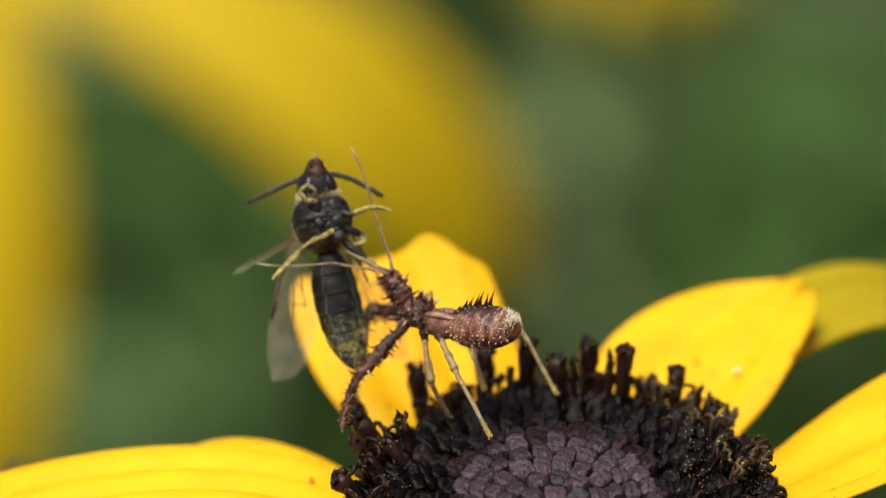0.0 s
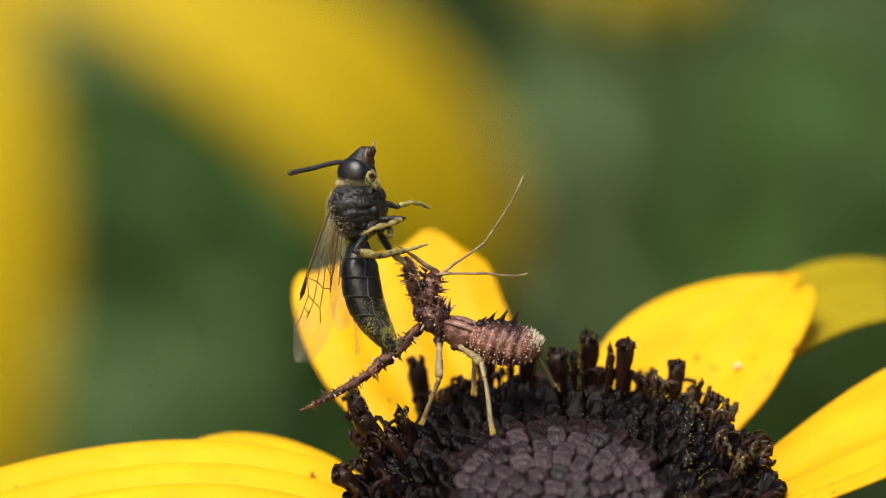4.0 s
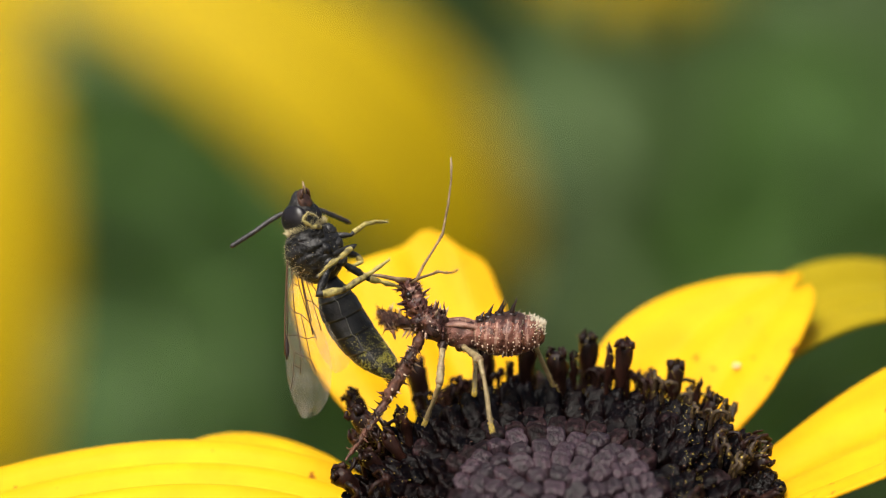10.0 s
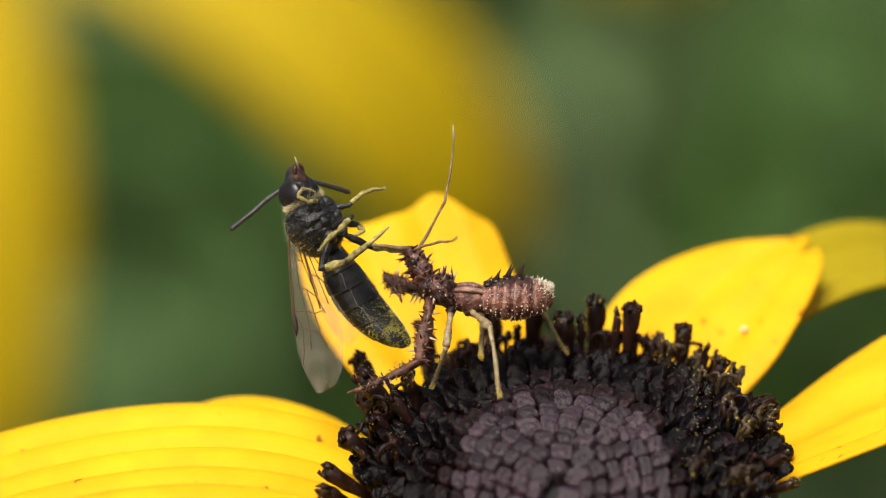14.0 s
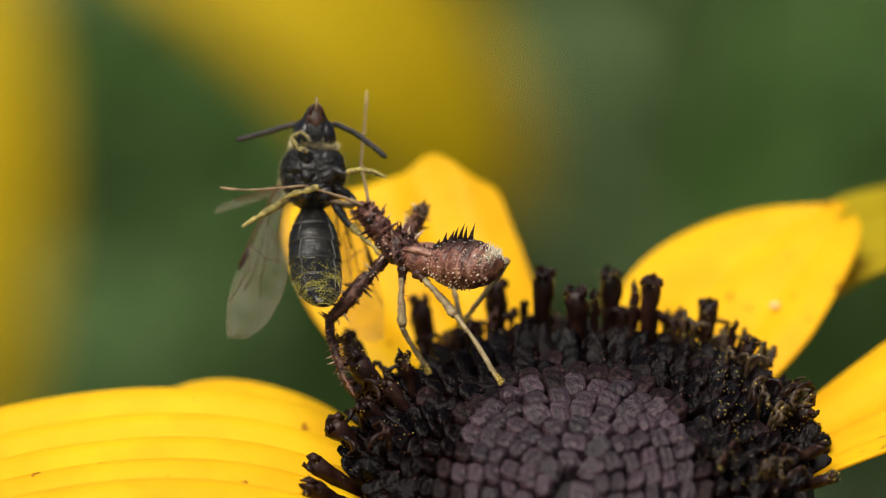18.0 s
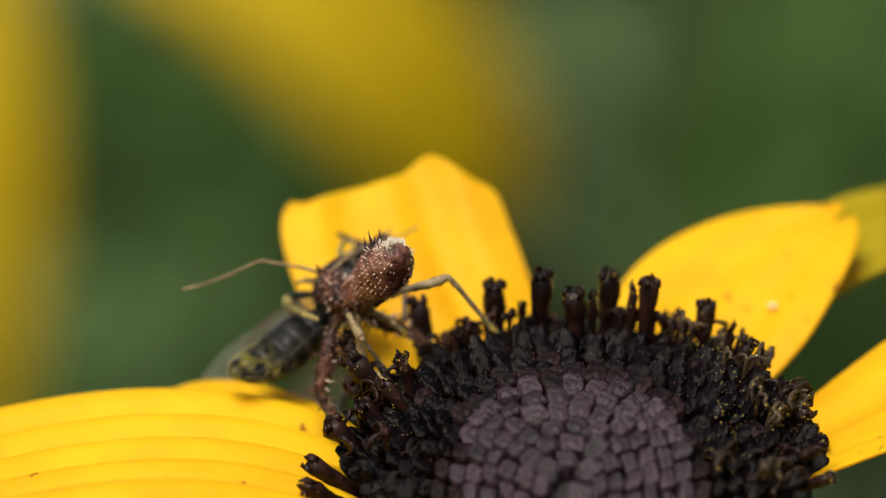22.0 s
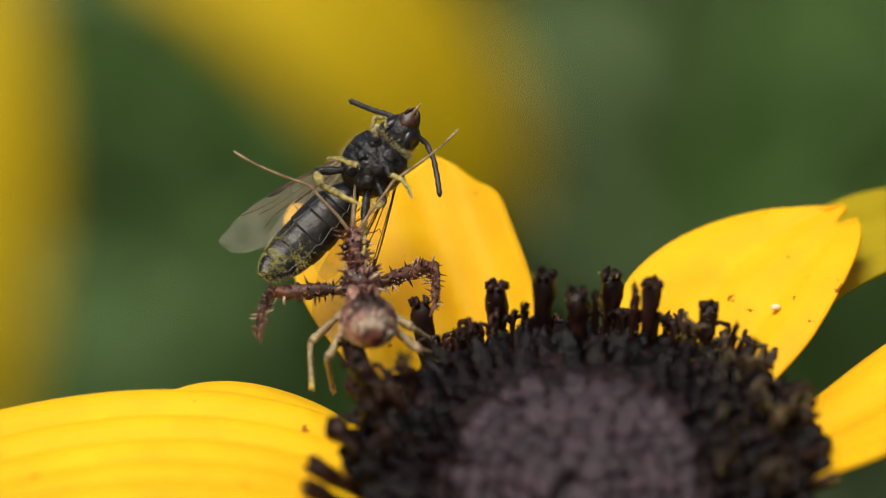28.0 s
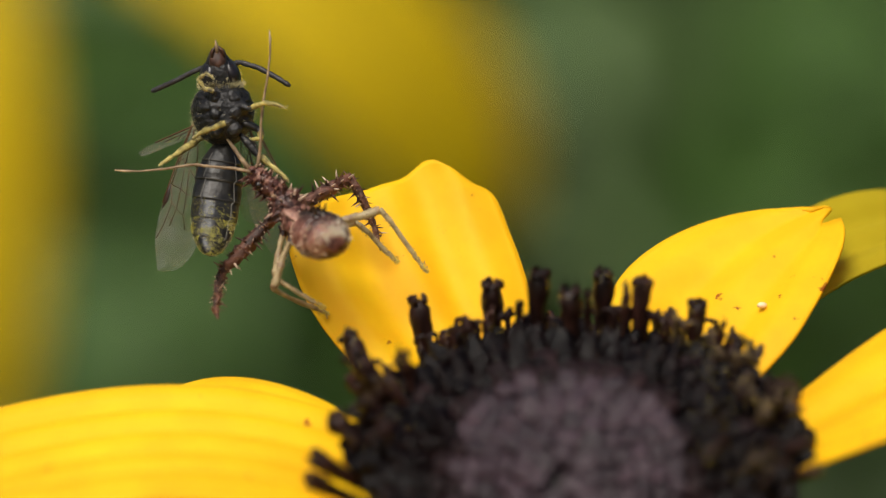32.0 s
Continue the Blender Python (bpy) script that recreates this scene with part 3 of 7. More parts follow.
    for x, ln in ((-1.72, 0.24), (-2.0, 0.4), (-2.38, 0.55), (-2.8, 0.58)):
        for s in (-0.14, 0.14):
            bm = bmesh.new()
            u = (-1.45 - x) / 2.55
            z = -0.2 + 0.77 * belly_env(u) + 0.16 * u * u
            lathe(bm, [x - 0.18, x - 0.1, x, x + 0.1, x + 0.18], [0.03, 0.13, 0.16, 0.13, 0.03], [0.02, 0.07, 0.1, 0.07, 0.02], 10, [z - 0.02] * 5)
            for v in bm.verts:
                v.co.y += s
            d = Vector((-0.25 + rnd.uniform(-.1, .1), s * 0.9, 1)).normalized()
            p = Vector((x, s, z))
            tube(bm, [p - d * 0.05, p + d * ln * 0.3, p + d * ln * 0.65 + Vector((-0.02, 0, 0)), p + d * ln + Vector((-0.05, 0, 0))], [0.12, 0.06, 0.028, 0.005], 8)
            part("spine", bm, M_SPINE, ab, "black spine")
    bm = bmesh.new()
    for i in range(150):
        u = 1 - abs(rnd.gauss(0, 0.13))
        u = max(0.6, min(0.99, u))
        a = math.pi / 2 + rnd.gauss(0, 0.6)
        env = belly_env(u)
        c, s = math.cos(a), math.sin(a)
        spike(bm, (-1.45 - 2.55 * u, 0.92 * env * c, -0.22 + 0.78 * env * s + 0.16 * u * u), (-0.5 * u + rnd.uniform(-.5, .5), c + rnd.uniform(-.5, .5), s + 0.2), rnd.choice((0.06, 0.1, 0.14, 0.2)), rnd.uniform(0.02, 0.042), 5)
    part("fringe", bm, M_FRINGE, ab, "bristly white fringe at the tail")["kind"] = "stuff"


bug_body()


def bug_head():
    rnd = random.Random(9)
    bm = bmesh.new()
    xs = [-0.15, 0.0, 0.12, 0.24, 0.36, 0.48, 0.6, 0.7, 0.78, 0.88, 1.0, 1.12, 1.25, 1.36, 1.44, 1.48]
    rs = [0.2, 0.22, 0.24, 0.36, 0.44, 0.46, 0.42, 0.34, 0.37, 0.38, 0.36, 0.33, 0.28, 0.22, 0.14, 0.05]
    lathe(bm, xs, [r * 0.8 for r in rs], rs, 26)
    for f in bm.faces:
        x = f.calc_center_median().x
        f.material_index = 2 if (abs(x - 0.3) < 0.05 or abs(x - 0.74) < 0.05 or abs(x - 1.05) < 0.06) else (3 if x < 0.16 else 0)
    lumps(bm, 0.1, 4.2, 11)

    def on(r):
        a, x = r.uniform(0, 2 * math.pi), r.uniform(0.2, 1.35)
        k = 0.4 - 0.12 * max(0, x - 0.9)
        return (x, k * math.cos(a), k * 0.95 * math.sin(a)), (0.2, math.cos(a), math.sin(a))
    thorns(bm, rnd, 60, on, (0.05, 0.08, 0.11), 0.04, 0.4)
    thorns(bm, rnd, 30, on, (0.2, 0.27, 0.34), 0.045, 0.35)
    head = part("head", bm, [M_BUG_RED, M_WART, M_BUG_PALE, M_BUG_DARK], bug, "long spiny red-brown head with pale rings")
    for s in (-1, 1):
        bm = bmesh.new()
        bmesh.ops.create_icosphere(bm, subdivisions=2, radius=0.13, matrix=Matrix.Translation((0.84, 0.36 * s, 0.08)))
        part("eye", bm, M_SPINE, head, "dark bead eye")
    bm = bmesh.new()
    tube(bm, [(0, 0, 0), (0.5, 0, -0.03), (1.0, 0, 0), (1.7, 0, 0)], [0.1, 0.085, 0.07, 0.025], 9)
    BUG["head"] = head
    BUG["beak"] = part("beak", bm, M_FEELER, head, "tubular piercing beak")


bug_head()


def foreleg(side):
    rnd = random.Random(20 + side)
    bm = bmesh.new()
    n = 22
    prof = [(-0.1, 0.17), (0.25, 0.2), (0.5, 0.15), (0.9, 0.22), (1.4, 0.25), (1.9, 0.23), (2.3, 0.19), (2.5, 0.15), (2.66, 0.13)]
    def at(x):
        for (a, r), (c, q) in zip(prof, prof[1:]):
            if x <= c:
                return r + (q - r) * (x - a) / (c - a)
        return prof[-1][1]
    xs = [-0.1 + 2.76 * i / n for i in range(n + 1)]
    tube(bm, [(x, 0, 0.03 * math.sin(2 * x)) for x in xs], [at(x) for x in xs], 14)
    lumps(bm, 0.09, 5.0, side)

    def on(r):
        a, x = r.uniform(0, 2 * math.pi), r.uniform(0.3, 2.6)
        k = at(x) * 0.95
        return (x, k * math.cos(a), k * math.sin(a)), (0.15, math.cos(a), math.sin(a))
    thorns(bm, rnd, 80, on, (0.04, 0.06, 0.09), 0.035, 0.35)
    thorns(bm, rnd, 44, on, (0.16, 0.24, 0.34), 0.042, 0.3)
    femur = part("foreleg", bm, [M_ARM, M_WART], bug, "stout spiny grasping foreleg")
    bm = bmesh.new()
    prof2 = [(0, 0.14), (0.3, 0.16), (1.1, 0.14), (1.75, 0.115), (1.85, 0.08), (2.1, 0.085), (2.3, 0.065), (2.5, 0.06), (2.75, 0.025)]
    def at2(x):
        for (a, r), (c, q) in zip(prof2, prof2[1:]):
            if x <= c:
                return r + (q - r) * (x - a) / (c - a)
        return 0.025
    xs = [2.75 * i / n for i in range(n + 1)]
    tube(bm, [(x, 0, 0.05 * math.sin(1.7 * x) - 0.03 * max(0, x - 1.8) ** 2 * 6) for x in xs], [at2(x) for x in xs], 12)
    lumps(bm, 0.06, 6.0, side + 3)

    def on3(r):
        a, x = r.uniform(0, 2 * math.pi), r.uniform(0.1, 2.3)
        k = at2(x) * 0.9
        return (x, k * math.cos(a), k * math.sin(a)), (0.2, math.cos(a), math.sin(a))
    thorns(bm, rnd, 60, on3, (0.05, 0.08, 0.12), 0.026, 0.3)
    thorns(bm, rnd, 30, on3, (0.18, 0.26, 0.32), 0.03, 0.2)
    shin = part("shin", bm, [M_ARM, M_WART], femur)
    bm = bmesh.new()
    for i in range(150):
        p, d = on3(rnd)
        spike(bm, p, Vector(d) + Vector((rnd.uniform(-.5, .5), rnd.uniform(-.5, .5), 0)), rnd.uniform(0.08, 0.2), 0.007, 3)
    part("bristle", bm, M_FEELER, shin)["kind"] = "stuff"
    return femur, shin


def walking_leg(side, l1, l2):
    rnd = random.Random(40 + side)
    bm = bmesh.new()
    n = 16
    tube(bm, [(-0.14 + 0.42 * i / 6, 0, 0) for i in range(7)], [0.15, 0.19, 0.185, 0.15, 0.13, 0.14, 0.115], 12, mi=1)
    xs = [0.2 + (l1 - 0.2) * i / n for i in range(n + 1)]
    tube(bm, [(x, 0, 0.04 * math.sin(2.2 * x)) for x in xs], [0.118 - 0.025 * math.sin(i * 0.35) + (0.02 if i in (8, 9, 14) else 0) - 0.02 * (i == n) for i in range(n + 1)], 12)
    for f in bm.faces:
        x = f.calc_center_median().x
        if f.material_index == 0 and (abs(x - l1 * 0.55) < 0.09 or x > l1 * 0.93):
            f.material_index = 2
    lumps(bm, 0.045, 6.0, side)
    femur = part("leg", bm, [M_STRAW, M_BUG_DARK, M_FEELER], bug, "slender straw-coloured leg with a dark hip")
    bm = bmesh.new()
    prof = [(0, 0.09), (l2 * 0.08, 0.095), (l2 * 0.3, 0.075), (l2 * 0.7, 0.08), (l2 * 0.78, 0.082), (l2 * 0.82, 0.055), (l2 * 0.9, 0.065), (l2, 0.03)]
    pts, rad = [], []
    for (a, r), (c, q) in zip(prof, prof[1:]):
        for k in (0, 0.5):
            x = a + (c - a) * k
            pts.append((x, 0, 0.03 * math.sin(3 * x / l2 * 2) - 0.06 * max(0, x / l2 - 0.8) * 5))
            rad.append(r + (q - r) * k)
    tube(bm, pts + [(l2, 0, -0.05)], rad + [0.03], 12)
    lumps(bm, 0.035, 7.0, side + 2)
    shin = part("shin", bm, M_STRAW, femur)
    for ob, ln, rr in ((femur, l1, 0.1), (shin, l2, 0.07)):
        bm = bmesh.new()
        for i in range(80):
            a, x = rnd.uniform(0, 2 * math.pi), rnd.uniform(0.15, ln)
            spike(bm, (x, rr * math.cos(a), rr * math.sin(a)), (rnd.uniform(-.2, .6), math.cos(a), math.sin(a)), rnd.choice((0.03, 0.05, 0.09)), rnd.choice((0.008, 0.014)), 4)
        part("bristle", bm, M_FEELER, ob)["kind"] = "stuff"
    bm = bmesh.new()
    for i in range(110):
        a, x = rnd.uniform(0, 2 * math.pi), l2 * (1 - abs(rnd.gauss(0, 0.11)))
        grain(bm, (x, rnd.uniform(.04, .1) * math.cos(a), rnd.uniform(.04, .1) * math.sin(a) - 0.03), rnd.uniform(0.014, 0.032))
    part("pollen", bm, M_GRAIN, shin, "yellow pollen on the foot")["kind"] = "stuff"
    return femur, shin


def feeler():
    bm = bmesh.new()
    tube(bm, [(0, 0, 0), (0.2, 0, 0.02), (0.7, 0, 0.05), (1.2, 0, 0.03), (1.6, 0, 0.0), (1.94, 0, 0.0), (2.0, 0, 0)], [0.08, 0.055, 0.048, 0.046, 0.048, 0.06, 0.05], 8)
    lumps(bm, 0.02, 6.0, 1)
    a = part("antenna", bm, M_FEELER, bug, "long thin jointed antenna")
    bm = bmesh.new()
    tube(bm, [(0, 0, 0), (0.1, 0, 0.01), (0.5, 0, 0.02), (1.1, 0, 0.03), (1.15, 0, 0.04), (1.2, 0, 0.045), (1.9, 0, 0.1), (2.4, 0, 0.2), (2.7, 0, 0.28)], [0.055, 0.044, 0.04, 0.04, 0.055, 0.038, 0.036, 0.04, 0.02], 8)
    lumps(bm, 0.015, 6.0, 2)
    return a, part("antenna_tip", bm, M_FEELER, a)


for key, kind, l1, l2 in (("L1", 0, 2.6, 1.9), ("R1", 0, 2.6, 1.9), ("L2", 1, 1.75, 2.0), ("R2", 1, 1.75, 2.0), ("L3", 1, 1.9, 2.7), ("R3", 1, 2.4, 2.7)):
    BUG[key] = foreleg(ord(key[0])) if kind == 0 else walking_leg(ord(key[0]) + ord(key[1]), l1, l2)
BUG["LA"], BUG["RA"] = feeler(), feeler()

# ---- the bee it holds ----
M_BEE = material("bee_black", (0.005, 0.0048, 0.005), (0.030, 0.029, 0.029), 5200, 0.36, 1.0, 0.00008, spec=0.32, lo=0.42, hi=0.62,
                 speck=(0.22, 0.2, 0.13), speck_at=0.72, speck_scale=9000)
M_BEE_TAIL = material("bee_tail", (0.004, 0.004, 0.0045), (0.026, 0.025, 0.021), 1900, 0.32, 0.9, 0.00008, spec=0.3, lo=0.48, hi=0.66,
                      speck=(0.22, 0.2, 0.09), speck_at=0.72, speck_scale=9000)
M_BEE_EDGE = material("bee_plate_edge", (0.008, 0.0075, 0.006), (0.045, 0.042, 0.032), 4500, 0.5, 0.4)
M_GRAIN_GREEN = material("pollen_greenish", (0.36, 0.33, 0.04), (0.56, 0.5, 0.09), 3000, 0.8, 0.0)
M_BEE_EYE = material("bee_eye", (0.006, 0.0055, 0.007), (0.014, 0.011, 0.013), 6000, 0.3, 0.3, 0.00001, spec=0.4)
M_BEE_LEG = material("bee_leg_yellow", (0.04, 0.03, 0.011), (0.46, 0.38, 0.11), 4200, 0.6, 1.0, 0.00008, lo=0.4, hi=0.58)
M_BEE_FEELER = material("bee_feeler", (0.015, 0.013, 0.014), (0.05, 0.046, 0.046), 4600, 0.45, 0.6)
M_HAIR = material("bee_hair", (0.42, 0.36, 0.18), (0.66, 0.58, 0.34), 2500, 0.7, 0.1)
M_FACE = material("bee_face", (0.010, 0.005, 0.004), (0.10, 0.045, 0.026), 3200, 0.4, 0.4)
M_VEIN = material("wing_vein", (0.06, 0.028, 0.010), (0.12, 0.06, 0.022), 1500, 0.5, 0.0)


def wing_material():
    m = bpy.data.materials.new("wing_membrane")
    m.use_nodes = True
    n, ln = m.node_tree.nodes, m.node_tree.links
    b = n["Principled BSDF"]
    b.inputs["Base Color"].default_value = (0.62, 0.60, 0.54, 1)
    b.inputs["Roughness"].default_value = 0.16
    b.inputs["Specular IOR Level"].default_value = 1.0
    tr = n.new("ShaderNodeBsdfTransparent")
    tr.inputs[0].default_value = (0.97, 0.93, 0.86, 1)
    tl = n.new("ShaderNodeBsdfTranslucent")
    tl.inputs[0].default_value = (0.65, 0.6, 0.5, 1)
    mix, mix2 = n.new("ShaderNodeMixShader"), n.new("ShaderNodeMixShader")
    mix.inputs[0].default_value = 0.5
    ln.new(b.outputs[0], mix.inputs[1])
    ln.new(tl.outputs[0], mix.inputs[2])
    co = n.new("ShaderNodeTexCoord")
    ns = n.new("ShaderNodeTexNoise")
    ns.inputs["Scale"].default_value = 1200
    fold = n.new("ShaderNodeMapping")
    fold.inputs["Scale"].default_value = (0.25, 1, 1)
    ln.new(co.outputs["Object"], fold.inputs[0])
    wr = n.new("ShaderNodeTexNoise")
    wr.inputs["Scale"].default_value = 2600
    ln.new(fold.outputs[0], wr.inputs["Vector"])
    bp = n.new("ShaderNodeBump")
    bp.inputs["Strength"].default_value, bp.inputs["Distance"].default_value = 1.0, 0.0002
    ln.new(wr.outputs[0], bp.inputs["Height"])
    ln.new(bp.outputs[0], b.inputs["Normal"])
    ln.new(co.outputs["Object"], ns.inputs["Vector"])
    rg = n.new("ShaderNodeMapRange")
    rg.inputs[1].default_value, rg.inputs[2].default_value = 0.3, 0.7
    rg.inputs[3].default_value, rg.inputs[4].default_value = 0.10, 0.30
    ln.new(ns.outputs[0], rg.inputs[0])
    ln.new(rg.outputs[0], mix2.inputs[0])
    ln.new(tr.outputs[0], mix2.inputs[1])
    ln.new(mix.outputs[0], mix2.inputs[2])
    ln.new(mix2.outputs[0], n["Material Output"].inputs[0])
    return m


M_SPOT = material("wing_spot", (0.012, 0.006, 0.004), (0.03, 0.015, 0.008), 1500, 0.5, 0.2)
M_SEAM = material("bee_seam", (0.03, 0.029, 0.026), (0.13, 0.125, 0.11), 2600, 0.5, 0.5)
M_WING = wing_material()
bee = holder("bee", FLOWER, "limp black bee dusted with yellow pollen, held by the bug", "insect")
BEE = {}


def hairs(parent, count, place, length, rad=0.012, seed=1, mat=None, name="fuzz"):
    rnd = random.Random(seed)
    bm = bmesh.new()
    for i in range(count):
        p, n = place(rnd)
        n = Vector(n) + Vector((rnd.uniform(-.5, .5), rnd.uniform(-.5, .5), rnd.uniform(-.5, .5)))
        spike(bm, p, n, length * rnd.uniform(0.6, 1.3), rad, 3)
    ob = part(name, bm, mat or M_HAIR, parent, "pale yellow fuzz")
    ob["kind"] = "stuff"


def tail_env(u):
    return (math.sin(math.pi * min(1, (0.06 + 0.8 * u)) ** 0.82)) ** 0.38 * min(1.0, (u + 0.1) / 0.32) ** 0.4 * math.sqrt(max(0.01, 1 - u ** 9))


def tail_curl(u):
    return -1.55 * u ** 2.7


def bee_body():
    rnd = random.Random(17)
    bm = bmesh.new()
    nx, ns = 40, 40
    keys = [(1.05, 0.3), (0.95, 0.62), (0.7, 0.92), (0.3, 1.06), (-0.1, 1.06), (-0.5, 0.93), (-0.85, 0.68), (-1.05, 0.36), (-1.12, 0.15)]
    rings = []
    for i in range(nx + 1):
        x = 1.05 - 2.17 * i / nx
        for (a, r), (c, q) in zip(keys, keys[1:]):
            if x >= c - 1e-6:
                rad = r + (q - r) * (a - x) / (a - c)
                break
        ring_ = []
        for k in range(ns):
            w = 2 * math.pi * k / ns
            d = Vector((x, math.cos(w), math.sin(w)))
            # plates parted by furrows
            g = min(abs(noise.noise(d * 1.5 + Vector((3, 1, 0)))), abs(noise.noise(d * 1.5 + Vector((0, 8, 4)))))
            q = rad * (1 - 0.13 * max(0.0, 1 - g * 11)) + 0.05 * noise.noise(d * 3)
            ring_.append(bm.verts.new((x, q * math.cos(w), 0.94 * q * math.sin(w) + 0.05)))
        rings.append(ring_)
    for a, c in zip(rings, rings[1:]):
        for k in range(ns):
            bm.faces.new((a[k], c[k], c[(k + 1) % ns], a[(k + 1) % ns]))
    bm.faces.new(rings[0])
    bm.faces.new(rings[-1][::-1])
    th = part("thorax", bm, M_BEE, bee, "black furrowed thorax with pale fuzz")

    def on_thorax(r):
        a, x = math.pi / 2 + r.gauss(0, 1.0), r.uniform(-0.95, 1.0)
        rr = 1.03 * math.sqrt(max(0.05, 1 - (x / 1.1) ** 2))
        return (x, rr * math.cos(a), rr * 0.93 * math.sin(a) + 0.04), (0.2 * x, math.cos(a), math.sin(a))
    hairs(th, 1300, on_thorax, 0.17, 0.0055, 3)

    def on_collar(r):
        a = r.uniform(0, 2 * math.pi)
        return (r.uniform(0.82, 1.0), 0.66 * math.cos(a), 0.6 * math.sin(a)), (0.7, math.cos(a), math.sin(a))
    hairs(th, 700, on_collar, 0.22, 0.008, 13, M_HAIR, "collar_fuzz")
    for s in (-1, 1):
        for x, z in ((0.55, -0.66), (0.0, -0.74), (-0.55, -0.66)):
            bm = bmesh.new()
            bmesh.ops.create_icosphere(bm, subdivisions=3, radius=0.26, matrix=Matrix.Translation((x, 0.3 * s, z)))
            lumps(bm, 0.05, 4, x)
            part("coxa", bm, M_BEE, bee)
    # abdomen: six overlapping plates, each ending in a paler edge
    bm = bmesh.new()
    rings, marks = [], []
    for j in range(6):
        for f in (0.02, 0.12, 0.3, 0.5, 0.7, 0.85, 0.94, 0.995):
            u = (j + f) / 6
            step = 0.96 + 0.04 * min(1, f / 0.5) if j else 1.0
            if f > 0.9 and j < 5:
                step += 0.012
            env = tail_env(u) * step
            marks.append(f > 0.9 and j < 5)
            rings.append([bm.verts.new((-4.0 * u, max(0.07, 0.83 * env) * math.cos(w), max(0.06, 0.67 * env) * math.sin(w) + tail_curl(u)
                                        + 0.03 * noise.noise(Vector((u * 5, math.cos(w) * 2, math.sin(w) * 2)))))
                          for w in [2 * math.pi * k / 36 for k in range(36)]])
    for a, c, e in zip(rings, rings[1:], marks):
        for k in range(36):
            bm.faces.new((a[k], c[k], c[(k + 1) % 36], a[(k + 1) % 36])).material_index = 1 if e else 0
    bm.faces.new(rings[0])
    bm.faces.new(rings[-1][::-1])
    tail = part("abdomen", bm, [M_BEE_TAIL, M_BEE_EDGE], bee, "glossy black banded abdomen dusted with pollen")
    BEE["tail"] = tail

    def on_tail(r):
        u, a = r.gauss(0.79, 0.11), -math.pi / 2 + r.gauss(0, 1.0)
        u = max(0.3, min(0.985, u))
        env = tail_env(u)
        return (-4.0 * u, 0.83 * env * math.cos(a), 0.665 * env * math.sin(a) + tail_curl(u)), (-0.7, math.cos(a), math.sin(a))
    hairs(tail, 260, on_tail, 0.12, 0.005, 4)
    # pale seams where the back plates meet the belly plates
    for s in (-1, 1):
        bm = bmesh.new()
        line = []
        for i in range(26):
            u = 0.1 + 0.76 * i / 25
            a = -math.pi / 2 + s * (0.62 + 0.16 * (u * 6 % 1.0))
            env = tail_env(u) * 1.005
            line.append((-4.0 * u, 0.83 * env * math.cos(a), 0.67 * env * math.sin(a) + tail_curl(u)))
        tube(bm, line, [0.018 + 0.010 * noise.noise(Vector((i * 0.7, s, 0))) for i in range(26)], 6)
        part("seam", bm, M_SEAM, tail, "pale grey seam")
    bm = bmesh.new()
    made = 0
    while made < 1500:
        p, n = on_tail(rnd)
        if rnd.random() > 0.5 + 1.6 * noise.noise(Vector(p) * 3.0) + 0.5 * noise.noise(Vector(p) * 8.0):
            continue
        grain(bm, Vector(p) + Vector(n) * 0.01, rnd.uniform(0.008, 0.017))
        made += 1
    part("pollen", bm, M_GRAIN_GREEN, tail, "greenish yellow pollen grains")["kind"] = "stuff"
    # head
    bm = bmesh.new()
    lathe(bm, [-0.42, -0.36, -0.25, -0.1, 0.1, 0.28, 0.48, 0.66, 0.84, 0.95, 1.0], [0.26, 0.4, 0.5, 0.54, 0.54, 0.5, 0.43, 0.35, 0.27, 0.19, 0.09],
          [0.26, 0.42, 0.52, 0.57, 0.58, 0.55, 0.48, 0.38, 0.28, 0.19, 0.09], 28)
    lumps(bm, 0.04, 4, 2)
    head = part("head", bm, M_BEE, bee, "black head tapering to a brown face")
    BEE["head"] = head
    for s in (-1, 1):
        bm = bmesh.new()
        bmesh.ops.create_icosphere(bm, subdivisions=3, radius=1.0, matrix=Matrix.Translation((0.08, 0.38 * s, 0.03)) @ Matrix.Rotation(-0.28 * s, 4, "Z") @ Matrix.Diagonal((0.53, 0.3, 0.57, 1)))
        part("eye", bm, M_BEE_EYE, head, "large black eye")
        bm = bmesh.new()
        pts = [(0.3, 0.22 * s, 0.42), (0.25, 0.5 * s, 0.6), (0.1, 0.9 * s, 0.8), (-0.15, 1.4 * s, 1.05), (-0.35, 1.9 * s, 1.3), (-0.5, 2.3 * s, 1.45)]
        if s > 0:
            pts = [(0.3, 0.34, 0.36), (0.26, 0.8, 0.5), (0.02, 1.35, 0.38), (-0.35, 1.9, 0.12), (-0.68, 2.32, -0.1)]
        line = [Vector(a).lerp(Vector(c), f) for a, c in zip(pts, pts[1:]) for f in (0, 0.25, 0.5, 0.75)] + [Vector(pts[-1])]
        tube(bm, line, [0.088 + (0.012 if i % 2 else -0.006) - (0.035 if i == len(line) - 1 else 0) for i in range(len(line))], 10)
        part("antenna", bm, M_BEE_FEELER, head, "thick dark antenna")
    bm = bmesh.new()
    lathe(bm, [0.3, 0.4, 0.55, 0.74, 0.92, 1.02, 1.08], [0.12, 0.24, 0.3, 0.3, 0.24, 0.15, 0.06], [0.12, 0.2, 0.25, 0.24, 0.18, 0.12, 0.05], 18, [-0.24, -0.24, -0.23, -0.17, -0.13, -0.12, -0.12])
    lumps(bm, 0.07, 5, 4)
